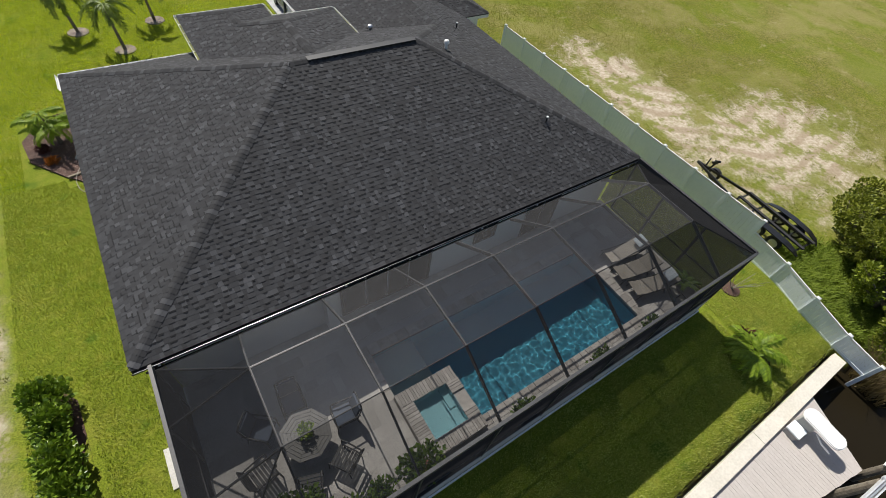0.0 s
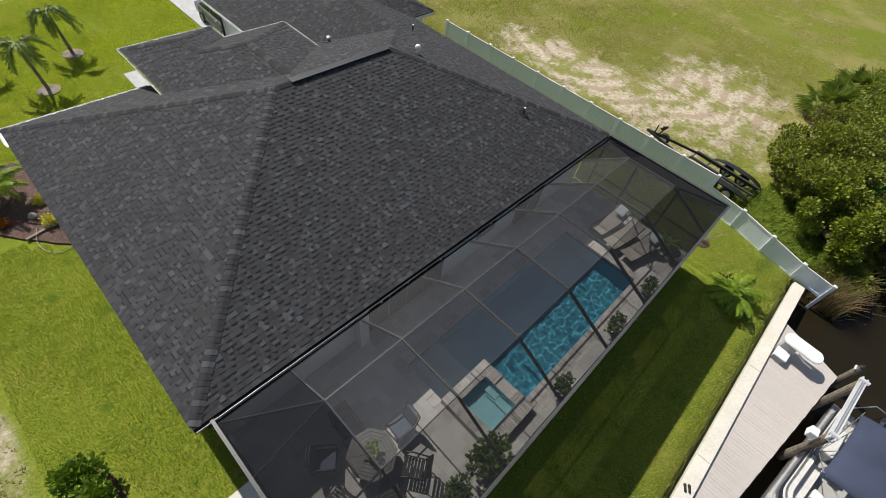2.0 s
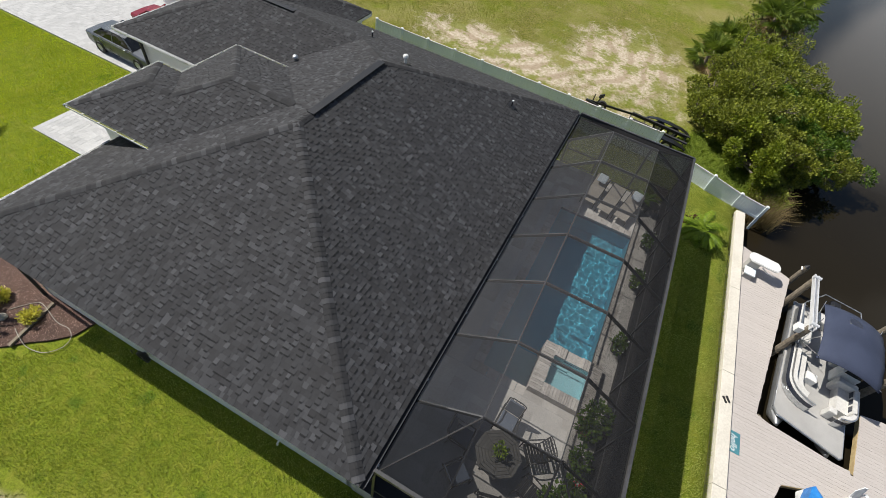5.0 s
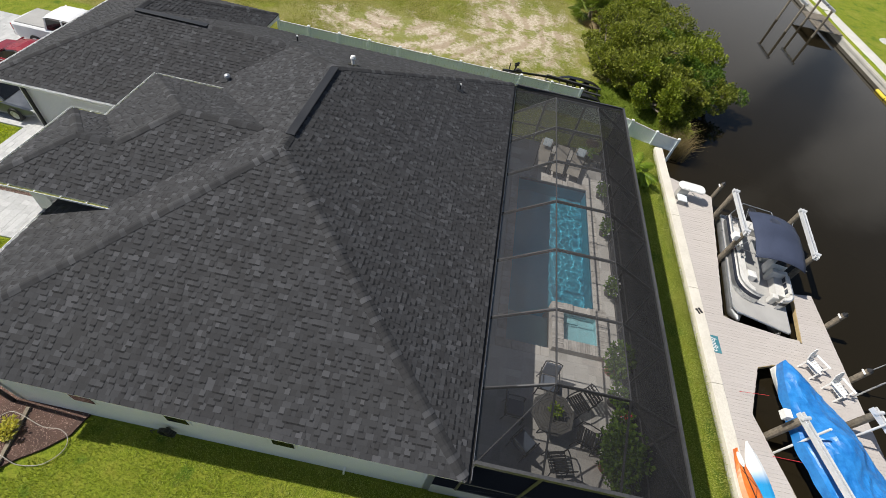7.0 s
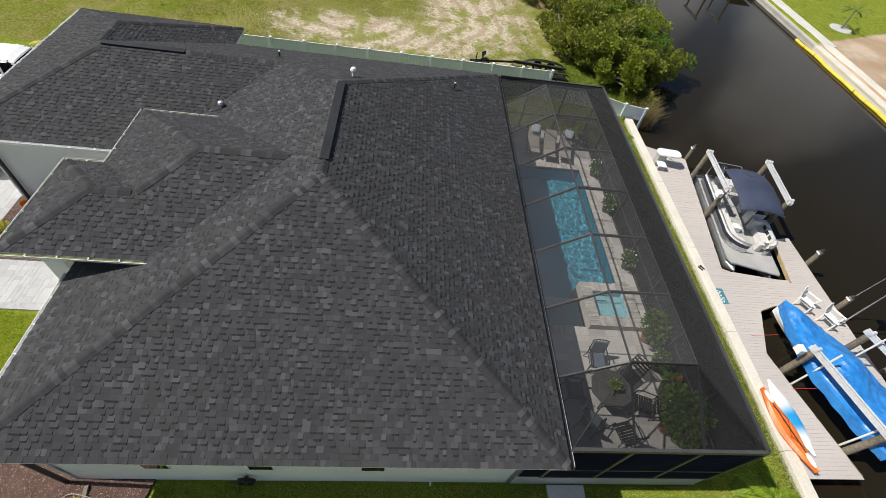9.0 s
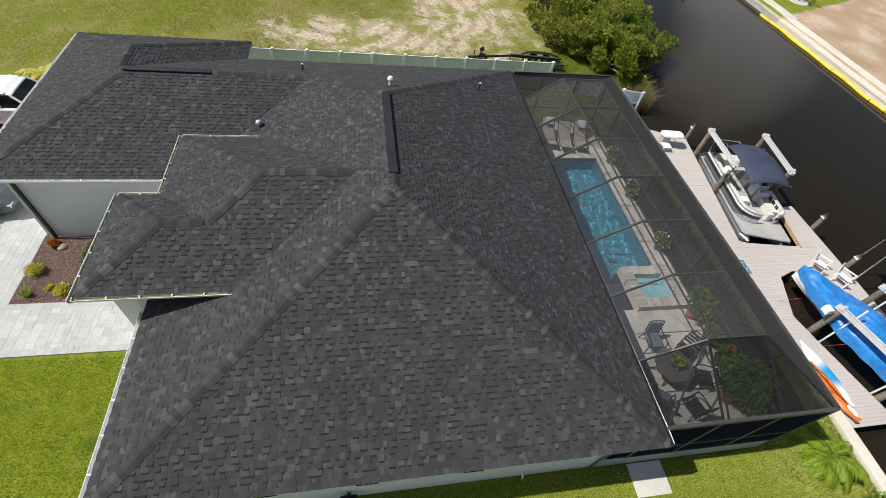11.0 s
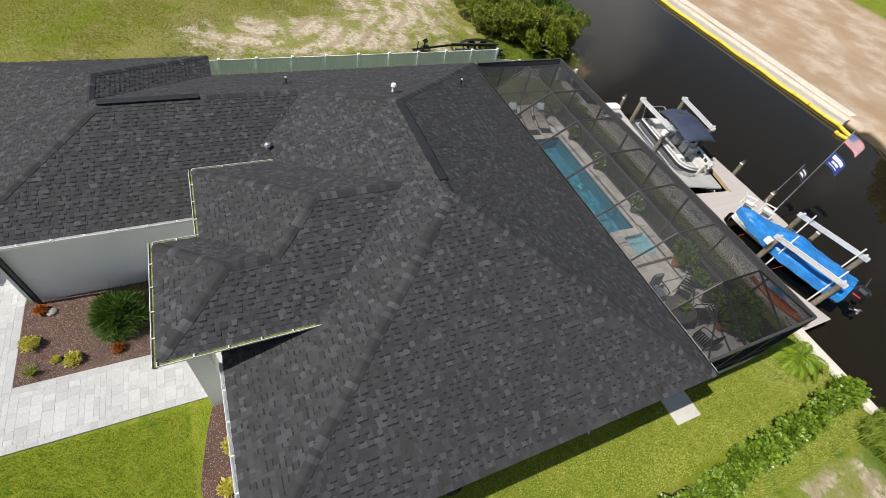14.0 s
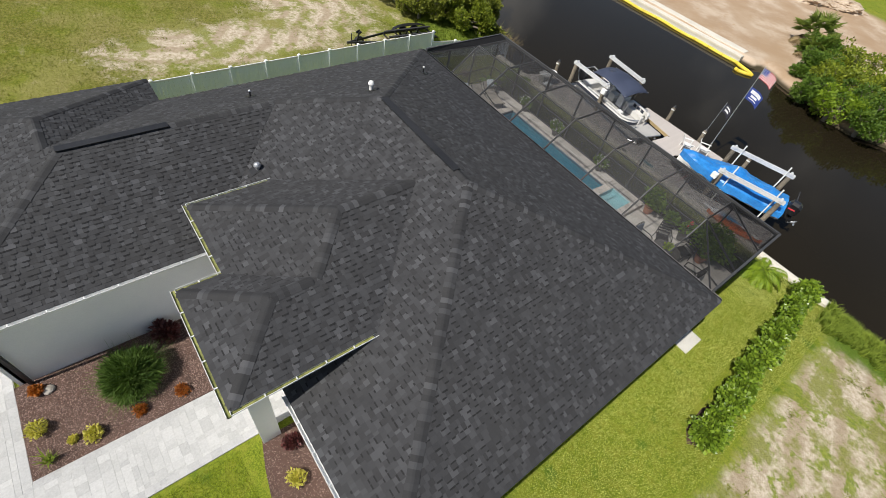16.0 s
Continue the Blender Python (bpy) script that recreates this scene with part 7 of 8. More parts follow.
def pontoon():
    p = thing("pontoon_boat", "grey and white pontoon boat with navy bimini top in the slip", "boat", "", pose(10.02, -13.05, -0.42, 0, 0, -8.8))
    for y in (-0.92, 0.92):
        bm = bmesh.new()
        rod(bm, (0.55, y, -0.42), (6.9, y, -0.42), 0.31, 0.31, 16)
        rod(bm, (0.0, y, -0.28), (0.55, y, -0.42), 0.06, 0.31, 16)
        part("pontoon_tube", bm, MAT["aluminium"], p)
    deck = [(0.0, -1.2), (0.12, -1.27), (6.9, -1.27), (6.9, 1.27), (0.55, 1.27), (0.28, 1.1)]
    part("deck", prism(bmesh.new(), deck, -0.09, 0.0), MAT["boat_floor"], p)
    bm = bmesh.new()
    tube(bm, [(x, y, -0.045) for x, y in deck + deck[:1]], 0.045, 6)
    part("deck_rim", bm, MAT["aluminium"], p)

    def skin(name, line, z0, z1, thick, material, label="", parent=p):
        bm = bmesh.new()
        rows = []
        for i, (x, y) in enumerate(line):
            a, b = Vector(line[max(0, i - 1)]), Vector(line[min(len(line) - 1, i + 1)])
            n = Vector((-(b - a).y, (b - a).x)).normalized() * thick / 2
            rows.append([(x + n.x, y + n.y, z0), (x + n.x, y + n.y, z1), (x - n.x, y - n.y, z1), (x - n.x, y - n.y, z0)])
        return part(name, loft(bm, rows), material, parent, label)

    def arc(cx, cy, r, a0, a1, n=7):
        return [(cx + r * math.cos(radians(a0 + (a1 - a0) * i / n)), cy + r * math.sin(radians(a0 + (a1 - a0) * i / n))) for i in range(n + 1)]
    port = [(6.3, 1.22), (2.0, 1.22)] + arc(2.0, 0.32, 0.9, 90, 185)
    star = [(2.95, -1.22), (1.75, -1.22)] + arc(1.75, -0.66, 0.56, 270, 180)
    rear = [(6.3, -1.22), (4.4, -1.22)]
    for line in (port, star, rear):
        skin("fence_panel", line, 0.03, 0.30, 0.03, MAT["aluminium"])
        skin("fence_band", line, 0.30, 0.50, 0.034, MAT["dark_band"], "dark blue side band")
        skin("fence_panel", line, 0.50, 0.60, 0.034, MAT["white_plastic"])
        skin("top_rail", line, 0.62, 0.66, 0.045, MAT["aluminium"])
    inset = lambda line, d: [(x, y - d if y > 0 else y + d) for x, y in line]  # noqa: E731
    # lounges: seat, back, along port and starboard bow
    pl = [(3.6, 0.92), (2.1, 0.92)] + arc(2.05, 0.32, 0.58, 90, 170)
    skin("lounge_seat", pl, 0.02, 0.40, 0.55, MAT["white_vinyl_seat"], "grey-white padded lounge seat")
    skin("lounge_back", [(3.6, 1.12), (2.0, 1.12)] + arc(2.0, 0.32, 0.80, 90, 160), 0.38, 0.68, 0.13, MAT["white_vinyl_seat"], "grey-white padded backrest")
    skin("lounge_seat", [(2.85, -0.9), (1.72, -0.9)], 0.02, 0.40, 0.56, MAT["white_vinyl_seat"], "grey-white padded lounge seat")
    skin("lounge_back", [(2.95, -1.1), (1.7, -1.1)] + arc(1.75, -0.66, 0.46, 270, 190), 0.38, 0.68, 0.14, MAT["white_vinyl_seat"], "grey-white padded backrest")
    part("seat_back", bx(2.85, 3.12, -1.15, -0.42, 0.02, 0.72, bevel=0.06), MAT["white_vinyl_seat"], p)
    part("arm_rest", bx(1.36, 1.62, -0.62, -0.34, 0.02, 0.52, bevel=0.05), MAT["white_vinyl_seat"], p)
    for k in range(3):
        part("cushion_insert", bx(1.85 + k * 0.36, 2.12 + k * 0.36, -1.065, -1.03, 0.42, 0.62), MAT["dark_band"], p)
    part("helm_console", bx(3.3, 3.85, -1.15, -0.45, 0.0, 0.85, bevel=0.08), MAT["white_plastic"], p)
    part("windscreen", bx(3.28, 3.31, -1.1, -0.5, 0.85, 1.1), MAT["glass"], p)
    part("helm_seat", bx(4.1, 4.65, -0.95, -0.4, 0.0, 0.55, bevel=0.08), MAT["white_vinyl_seat"], p)
    part("helm_seat_back", bx(4.6, 4.74, -0.95, -0.4, 0.5, 1.0, bevel=0.06), MAT["white_vinyl_seat"], p)
    part("side_seat", bx(4.3, 5.7, 0.6, 1.15, 0.0, 0.42, bevel=0.06), MAT["white_vinyl_seat"], p)
    part("cooler", bx(2.5, 2.9, 0.1, 0.5, 0.0, 0.32, bevel=0.03), MAT["white_plastic"], p)
    part("stern_bench", bx(5.9, 6.5, -0.9, 0.5, 0.0, 0.45, bevel=0.07), MAT["white_vinyl_seat"], p)
    # bimini: a bowed canvas on four bows
    rows = []
    for i in range(13):
        x = 2.28 + 3.2 * i / 12
        sag = 0.15 * math.sin(math.pi * i / 12) - (0.10 if i in (0, 12) else 0) + (0.03 if i % 4 == 0 else 0)
        row = []
        for j in range(11):
            y = -1.12 + 2.24 * j / 10
            row.append((x, y, 1.96 + sag - 0.24 * abs(y / 1.12) ** 2.2))
        rows.append(row)
    bm = bmesh.new()
    grid = [[bm.verts.new(v) for v in row] for row in rows]
    under = [[bm.verts.new(Vector(v) - Vector((0, 0, 0.025))) for v in row] for row in rows]
    for i in range(12):
        for j in range(10):
            bm.faces.new((grid[i][j], grid[i + 1][j], grid[i + 1][j + 1], grid[i][j + 1]))
            bm.faces.new((under[i][j], under[i][j + 1], under[i + 1][j + 1], under[i + 1][j]))
    for i in range(12):
        for j in (0, 10):
            bm.faces.new((grid[i][j], grid[i + 1][j], under[i + 1][j], under[i][j]))
    for j in range(10):
        for i in (0, 12):
            bm.faces.new((grid[i][j], grid[i][j + 1], under[i][j + 1], under[i][j]))
    bmesh.ops.recalc_face_normals(bm, faces=bm.faces[:])
    canopy = part("bimini_canopy", bm, MAT["navy"], p, "navy canvas sun top", smooth=True)
    bm = lathe(bmesh.new(), [(0.26, 0.0), (0.24, 0.02), (0.05, 0.03)], 18)
    bmesh.ops.translate(bm, verts=bm.verts[:], vec=(4.75, 0.1, 2.05))
    part("patch", bm, MAT["dark_band"], canopy)
    for x0, x1 in ((3.9, 2.3), (3.9, 3.4), (3.9, 4.5), (3.9, 5.55)):
        for y in (-1.1, 1.1):
            bm = bmesh.new()
            rod(bm, (x0, y, 0.64), (x1, y, 1.76), 0.014, 0.014, 6)
            part("bimini_bow", bm, MAT["aluminium"], p)
    bm = loft(bmesh.new(), [[(x, -w, z0), (x, -w, z1 - 0.08), (x, -w * 0.5, z1), (x, w * 0.5, z1), (x, w, z1 - 0.08), (x, w, z0)] for x, w, z0, z1 in ((6.75, 0.16, 0.25, 0.6), (6.95, 0.22, 0.15, 0.78), (7.25, 0.22, 0.15, 0.78), (7.4, 0.15, 0.25, 0.65))])
    part("outboard_motor", bm, MAT["black_paint"], p, "black outboard motor")
    bm = bmesh.new()
    tube(bm, [(6.35, -1.2, 0.64), (7.2, -0.9, 0.9), (7.2, 0.6, 0.9), (6.35, 1.2, 0.64)], 0.022, 6)
    part("stern_rail", bm, MAT["aluminium"], p)
    for k in range(6):
        bm = bmesh.new()
        rod(bm, (6.45 + k * 0.02, 1.0 - k * 0.24, 0.45), (6.95, 1.0 - k * 0.24, 0.02), 0.016, 0.016, 6)
        part("ladder_rung", bm, MAT["aluminium"], p)


pontoon()


def covered_boat():
    b = thing("covered_boat", "bay boat under a creased bright blue tarpaulin on the lift", "boat", "", pose(7.55, -12.42, 0.0, 0, 0, 194.5))
    # local x runs from bow to stern
    secs, hull = [], []
    for i in range(49):
        t = i / 48
        x = 6.3 * t
        half = 1.16 * (min(1.0, t / 0.46)) ** 0.70 if t > 0 else 0.04
        half = max(half, 0.05) * (1 - 0.10 * max(0, t - 0.75) / 0.25)
        top = 0.68 + 0.05 * math.sin(t * 9) + 0.62 * math.exp(-((t - 0.52) / 0.15) ** 2) + 0.16 * math.exp(-((t - 0.10) / 0.08) ** 2) + 0.30 * math.exp(-((t - 0.86) / 0.07) ** 2)
        rail = 0.58 + 0.06 * (1 - t) ** 2
        row = []
        for j in range(29):
            u = -1 + 2 * j / 28
            y = half * u
            h = rail + (top - rail) * (1 - abs(u) ** 1.6) + 0.05 * noise.noise((x * 2.2, y * 2.4, 3.0)) - 0.12 * abs(noise.noise((x * 1.5 + y * 1.2, y * 2.6 - x * 0.8, 1.0))) - 0.018 * abs(noise.noise((x * 4.5 - y * 2, y * 3.5, 7.0)))
            row.append((x, y * 1.02, h))
        skirt = rail - 0.42 - 0.08 * noise.noise((x * 2.0, 0.3, 6.0))
        row = [(x, -half * 1.03, skirt)] + row + [(x, half * 1.03, skirt)]
        secs.append(row)
        hull.append([(x, -half * 0.97, rail - 0.12), (x, -half * 0.9, rail - 0.5), (x, -half * 0.55, rail - 0.78), (x, 0, rail - 0.95 + 0.25 * (1 - t) ** 3), (x, half * 0.55, rail - 0.78), (x, half * 0.9, rail - 0.5), (x, half * 0.97, rail - 0.12)])
    part("tarpaulin", loft(bmesh.new(), secs, closed=False), MAT["blue_tarp"], b, "bright blue creased tarpaulin")
    part("hull", loft(bmesh.new(), hull), MAT["white_plastic"], b)
    bm = loft(bmesh.new(), [[(x, -w, z0), (x, -w, z1 - 0.14), (x, -w * 0.55, z1), (x, w * 0.55, z1), (x, w, z1 - 0.14), (x, w, z0)] for x, w, z0, z1 in ((6.32, 0.17, 0.40, 0.86), (6.42, 0.25, 0.30, 1.02), (6.80, 0.26, 0.26, 1.0), (6.98, 0.20, 0.34, 0.88))])
    motor = part("outboard_motor", bm, MAT["motor_black"], b, "glossy black outboard motor")
    part("red_band", bx(6.40, 6.78, -0.266, -0.256, 0.56, 0.64), MAT["red"], motor)
    part("red_band", bx(6.40, 6.78, 0.256, 0.266, 0.56, 0.64), MAT["red"], motor)
    part("pale_band", bx(6.985, 6.995, -0.12, 0.12, 0.55, 0.66), MAT["white_plastic"], motor)
    bm = bmesh.new()
    beam(bm, (6.66, 0, 0.35), (7.02, 0, -0.30), 0.13, 0.24)
    leg = part("motor_leg", bm, MAT["motor_black"], b)
    bm = bmesh.new()
    rod(bm, (6.95, 0, -0.28), (7.30, 0, -0.10), 0.075, 0.05, 10)
    for k in range(3):
        a = k * 2.094
        beam(bm, (7.25, 0.04 * math.cos(a), -0.13 + 0.04 * math.sin(a)), (7.30, 0.18 * math.cos(a), -0.12 + 0.18 * math.sin(a)), 0.10, 0.015)
    part("propeller", bm, MAT["metal"], leg, "bright steel propeller")
    bm = bmesh.new()
    rod(bm, (6.62, 0.20, 0.82), (6.46, 0.72, 1.22), 0.05, 0.04, 8)
    part("tiller", bm, MAT["motor_black"], b)
    for x in (1.2, 3.6):
        bm = bmesh.new()
        rod(bm, (x, -1.1, 0.2), (x - 0.4, -1.75, -0.35), 0.008, 0.008, 5)
        part("tie_rope", bm, MAT["red"], b)


covered_boat()


def piling(x, y, top, lean=(0, 0), label="weathered timber mooring piling with a pale cap"):
    p = thing("mooring_piling", label, "piling", "mooring pilings", pose(x, y, 0))
    bm = bmesh.new()
    rod(bm, (0, 0, -2.7), (lean[0], lean[1], top), 0.14, 0.12, 10)
    part("shaft", bm, MAT["timber"], p)
    bm = bmesh.new()
    rod(bm, (lean[0], lean[1], top - 0.01), (lean[0], lean[1], top + 0.14), 0.13, 0.02, 10)
    part("cap", bm, MAT["black_paint"], p)
    part("cleat", bx(lean[0] - 0.12, lean[0] + 0.12, lean[1] + 0.10, lean[1] + 0.15, top - 0.2, top - 0.13, bevel=0.015), MAT["white_plastic"], p)


piling(18.5, -12.75, 0.55)
piling(10.7, -16.25, 0.65)
piling(8.1, -16.3, 0.5)
piling(4.9, -16.4, 0.5)


def chair():
    c = thing("dock_chair", "white slatted plastic chair on the dock", "chair", "dock chairs", pose(8.05, -14.35, DOCK_Z, 0, 0, 215))
    for k in range(5):
        part("seat_slat", bx(-0.26 + k * 0.105, -0.17 + k * 0.105, -0.27, 0.27, 0.36 - k * 0.012, 0.385 - k * 0.012), MAT["white_plastic"], c)
    for k in range(6):
        m = pose(-0.28, -0.235 + k * 0.094, 0.34, 0, -18, 0)
        part("back_slat", bx(-0.015, 0.012, -0.04, 0.04, 0, 0.66 - 0.05 * abs(k - 2.5), m=m), MAT["white_plastic"], c)
    for s in (-1, 1):
        part("arm", bx(-0.32, 0.34, s * 0.33 - 0.06, s * 0.33 + 0.06, 0.56, 0.585, bevel=0.01), MAT["white_plastic"], c)
        for x in (-0.3, 0.27):
            part("leg", bx(x - 0.03, x + 0.03, s * 0.31 - 0.02, s * 0.31 + 0.02, 0, 0.56), MAT["white_plastic"], c)
    copy_thing(c, pose(7.2, -15.05, DOCK_Z, 0, 0, 208))


chair()


def dock_items():
    t = thing("fillet_table", "white round-ended fillet table on a grey pedestal with step", "fillet table", "", pose(17.72, -10.89, DOCK_Z, 0, 0, -4))
    ends = [(0.36 * math.cos(radians(a)), (0.46 if a < 180 else -0.46) + 0.26 * math.sin(radians(a))) for a in range(0, 360, 20)]
    bm = prism(bmesh.new(), ends, 0.70, 0.80)
    bmesh.ops.bevel(bm, geom=[e for e in bm.edges if abs(e.verts[0].co.z - e.verts[1].co.z) < 0.01], offset=0.03, segments=2, affect="EDGES")
    part("top", bm, MAT["white_plastic"], t)
    part("pedestal", bx(-0.24, 0.16, 0.10, 0.60, 0.0, 0.70, bevel=0.03), MAT["boat_floor"], t)
    part("step", bx(-0.78, -0.26, 0.12, 0.62, 0.26, 0.34, bevel=0.03), MAT["vinyl"], t)
    for sx in (-0.72, -0.34):
        part("step_leg", bx(sx - 0.03, sx + 0.03, 0.16, 0.58, 0.0, 0.26), MAT["boat_floor"], t)
    bm = bmesh.new()
    tube(bm, [(-0.30, 0.0, 0.62), (-0.36, -0.30, 0.50), (-0.40, -0.62, 0.50)], 0.03, 7)
    part("rod_holder", bm, MAT["aluminium"], t)
    m = thing("door_mat", "teal door mat with a white greeting on the dock", "mat", "", pose(8.32, -10.38, DOCK_Z + 0.002))
    part("mat", bx(-0.42, 0.42, -0.235, 0.235, 0, 0.014, bevel=0.005), MAT["teal"], m)
    cu = bpy.data.curves.new("greeting", "FONT")
    cu.body, cu.size, cu.align_x, cu.align_y, cu.extrude, cu.shear = "hello", 0.34, "CENTER", "CENTER", 0.001, 0.3
    tx = bpy.data.objects.new("greeting_curve", cu)
    scene.collection.objects.link(tx)
    bpy.context.view_layer.update()
    me = bpy.data.meshes.new_from_object(tx.evaluated_get(bpy.context.evaluated_depsgraph_get()))
    bpy.data.objects.remove(tx)
    me.materials.clear()
    me.materials.append(MAT["flag_white"])
    w = new("greeting", me)
    w.parent, w.matrix_basis = m, pose(0, 0, 0.0165, 0, 0, 180)
    s = thing("flip_flops", "pair of black sandals lying on the seawall cap", "sandals", "", pose(9.8, -9.95, CAP_Z + 0.03, 0, 0, 30))
    for k in (-0.07, 0.07):
        bm = bmesh.new()
        rows = [[(x, k - w, 0), (x, k + w, 0), (x, k + w, 0.025), (x, k - w, 0.025)] for x, w in ((-0.14, 0.02), (-0.11, 0.04), (0, 0.035), (0.1, 0.05), (0.14, 0.025))]
        part("sandal", loft(bm, rows), MAT["rubber"], s)

    def hull(length, half, up, deep, pointed=1.6):
        rows = []
        for i in range(21):
            t = -1 + 2 * i / 20
            w = half * max(0.04, (1 - abs(t) ** pointed))
            lift_ = up * abs(t) ** 2.5
            x = t * length / 2
            rows.append([(x, -w, deep * 0.55 + lift_), (x, -w * 0.7, deep * 0.1 + lift_), (x, 0, lift_), (x, w * 0.7, deep * 0.1 + lift_), (x, w, deep * 0.55 + lift_), (x, w * 0.6, deep * 0.9 + lift_), (x, 0, deep + lift_), (x, -w * 0.6, deep * 0.9 + lift_)])
        return loft(bmesh.new(), rows)
    k = thing("kayak", "orange sit-on-top kayak lying on the dock", "kayak", "", pose(2.33, -10.12, CAP_Z + 0.03, 0, 0, 10.4))
    part("hull", hull(3.05, 0.38, 0.10, 0.26), MAT["orange"], k)
    part("seat_pad", bx(-0.35, 0.15, -0.2, 0.2, 0.25, 0.275, bevel=0.01), MAT["orange"], k)
    bm = bmesh.new()
    rod(bm, (-1.1, 0.02, 0.32), (1.1, 0.06, 0.32), 0.016, 0.016, 7)
    pd = part("paddle_shaft", bm, MAT["black_paint"], k)
    for x in (-1.15, 1.15):
        bm = loft(bmesh.new(), [[(x + a, 0.04 - w, 0.315), (x + a, 0.04 + w, 0.315), (x + a, 0.04 + w, 0.335), (x + a, 0.04 - w, 0.335)] for a, w in ((-0.24, 0.03), (-0.12, 0.09), (0.1, 0.09), (0.24, 0.04))])
        part("paddle_blade", bm, MAT["white_plastic"], pd)
    bm = bmesh.new()
    tube(bm, [(-0.9, -0.2, 0.27), (-0.3, 0.15, 0.29), (0.3, -0.18, 0.29), (0.9, 0.14, 0.27)], 0.008, 5)
    part("bungee", bm, MAT["black_paint"], k)
    s = thing("paddle_board", "white paddle board with a blue band on the dock", "paddle board", "", pose(2.87, -10.72, DOCK_Z + 0.01, 0, 0, 6.5))
    part("board", hull(2.9, 0.36, 0.04, 0.11, 2.6), MAT["board"], s)


dock_items()


def flag(parent, at, length, height, material, waves, name="flag_cloth", seed=0.0, droop=0.25):
    rows = []
    for i in range(15):
        t = i / 14
        x = -length * t
        y = 0.10 * math.sin(t * waves + seed) * t
        rows.append((Vector(at) + Vector((x, y, -droop * t * t)), t))
    bm = bmesh.new()
    lo = [bm.verts.new(p - Vector((0, 0, height))) for p, _ in rows]
    hi = [bm.verts.new(p) for p, _ in rows]
    lo2 = [bm.verts.new(p + Vector((0, 0.006, -height))) for p, _ in rows]
    hi2 = [bm.verts.new(p + Vector((0, 0.006, 0))) for p, _ in rows]
    for i in range(14):
        bm.faces.new((lo[i], lo[i + 1], hi[i + 1], hi[i]))
        bm.faces.new((lo2[i + 1], lo2[i], hi2[i], hi2[i + 1]))
    ob = part(name, bm, material, parent)
    return ob, rows


def stripe(parent, rows, i0, i1, top, height, material, off=0.004, name="stripe"):
    """A band on both faces of a cloth."""
    bm = bmesh.new()
    for s, o in ((-1, -off), (1, 0.006 + off)):
        lo = [bm.verts.new(rows[i][0] + Vector((0, o, -top - height))) for i in range(i0, i1 + 1)]
        hi = [bm.verts.new(rows[i][0] + Vector((0, o, -top))) for i in range(i0, i1 + 1)]
        for a in range(i1 - i0):
            f = (lo[a], lo[a + 1], hi[a + 1], hi[a])
            bm.faces.new(f if s < 0 else f[::-1])
    part(name, bm, material, parent)


def flags():
    f = thing("flagpole", "tall aluminium flagpole with a striped flag and a blue banner", "flagpole", "", pose(7.2, -15.85, DOCK_Z))
    tip = Vector((0.4, -0.85, 5.5))
    bm = bmesh.new()
    rod(bm, (0, 0, 0), tip, 0.035, 0.02, 8)
    part("pole", bm, MAT["aluminium"], f)
    on = lambda z: tip * (z / tip.z)  # noqa: E731
    cloth, rows = flag(f, on(5.4), 0.95, 0.60, MAT["flag_white"], 7, "striped_flag")
    for i in range(7):
        stripe(cloth, rows, 0, 14, i * 0.092, 0.046, MAT["red"])
    stripe(cloth, rows, 0, 6, 0.0, 0.32, MAT["flag_blue"], 0.007, "canton")
    for i in range(3):
        for j in range(1, 6, 2):
            stripe(cloth, rows, j, j + 1, 0.05 + i * 0.09, 0.028, MAT["flag_white"], 0.010, "star_bar")
    cloth, rows = flag(f, on(4.3), 0.95, 0.72, MAT["flag_blue"], 6, "blue_banner", 1.0)
    stripe(cloth, rows, 2, 12, 0.10, 0.20, MAT["flag_white"], name="text_bar")
    stripe(cloth, rows, 4, 10, 0.36, 0.12, MAT["flag_white"], name="text_bar")
    stripe(cloth, rows, 3, 11, 0.55, 0.05, MAT["flag_white"], name="text_bar")
    g = thing("flagpole", "short pole with a small dark banner on a piling", "flagpole", "", pose(8.1, -16.3, 0.55))
    bm = bmesh.new()
    rod(bm, (0, 0, -0.1), (0.05, -0.35, 1.95), 0.025, 0.015, 8)
    part("pole", bm, MAT["aluminium"], g)
    cloth, rows = flag(g, (0.045, -0.33, 1.85), 0.6, 0.55, MAT["flag_black"], 6, "dark_banner", 2.0, 0.3)
    stripe(cloth, rows, 3, 11, 0.12, 0.08, MAT["flag_white"], name="text_bar")
    stripe(cloth, rows, 3, 10, 0.30, 0.12, MAT["flag_white"], name="text_bar")


flags()


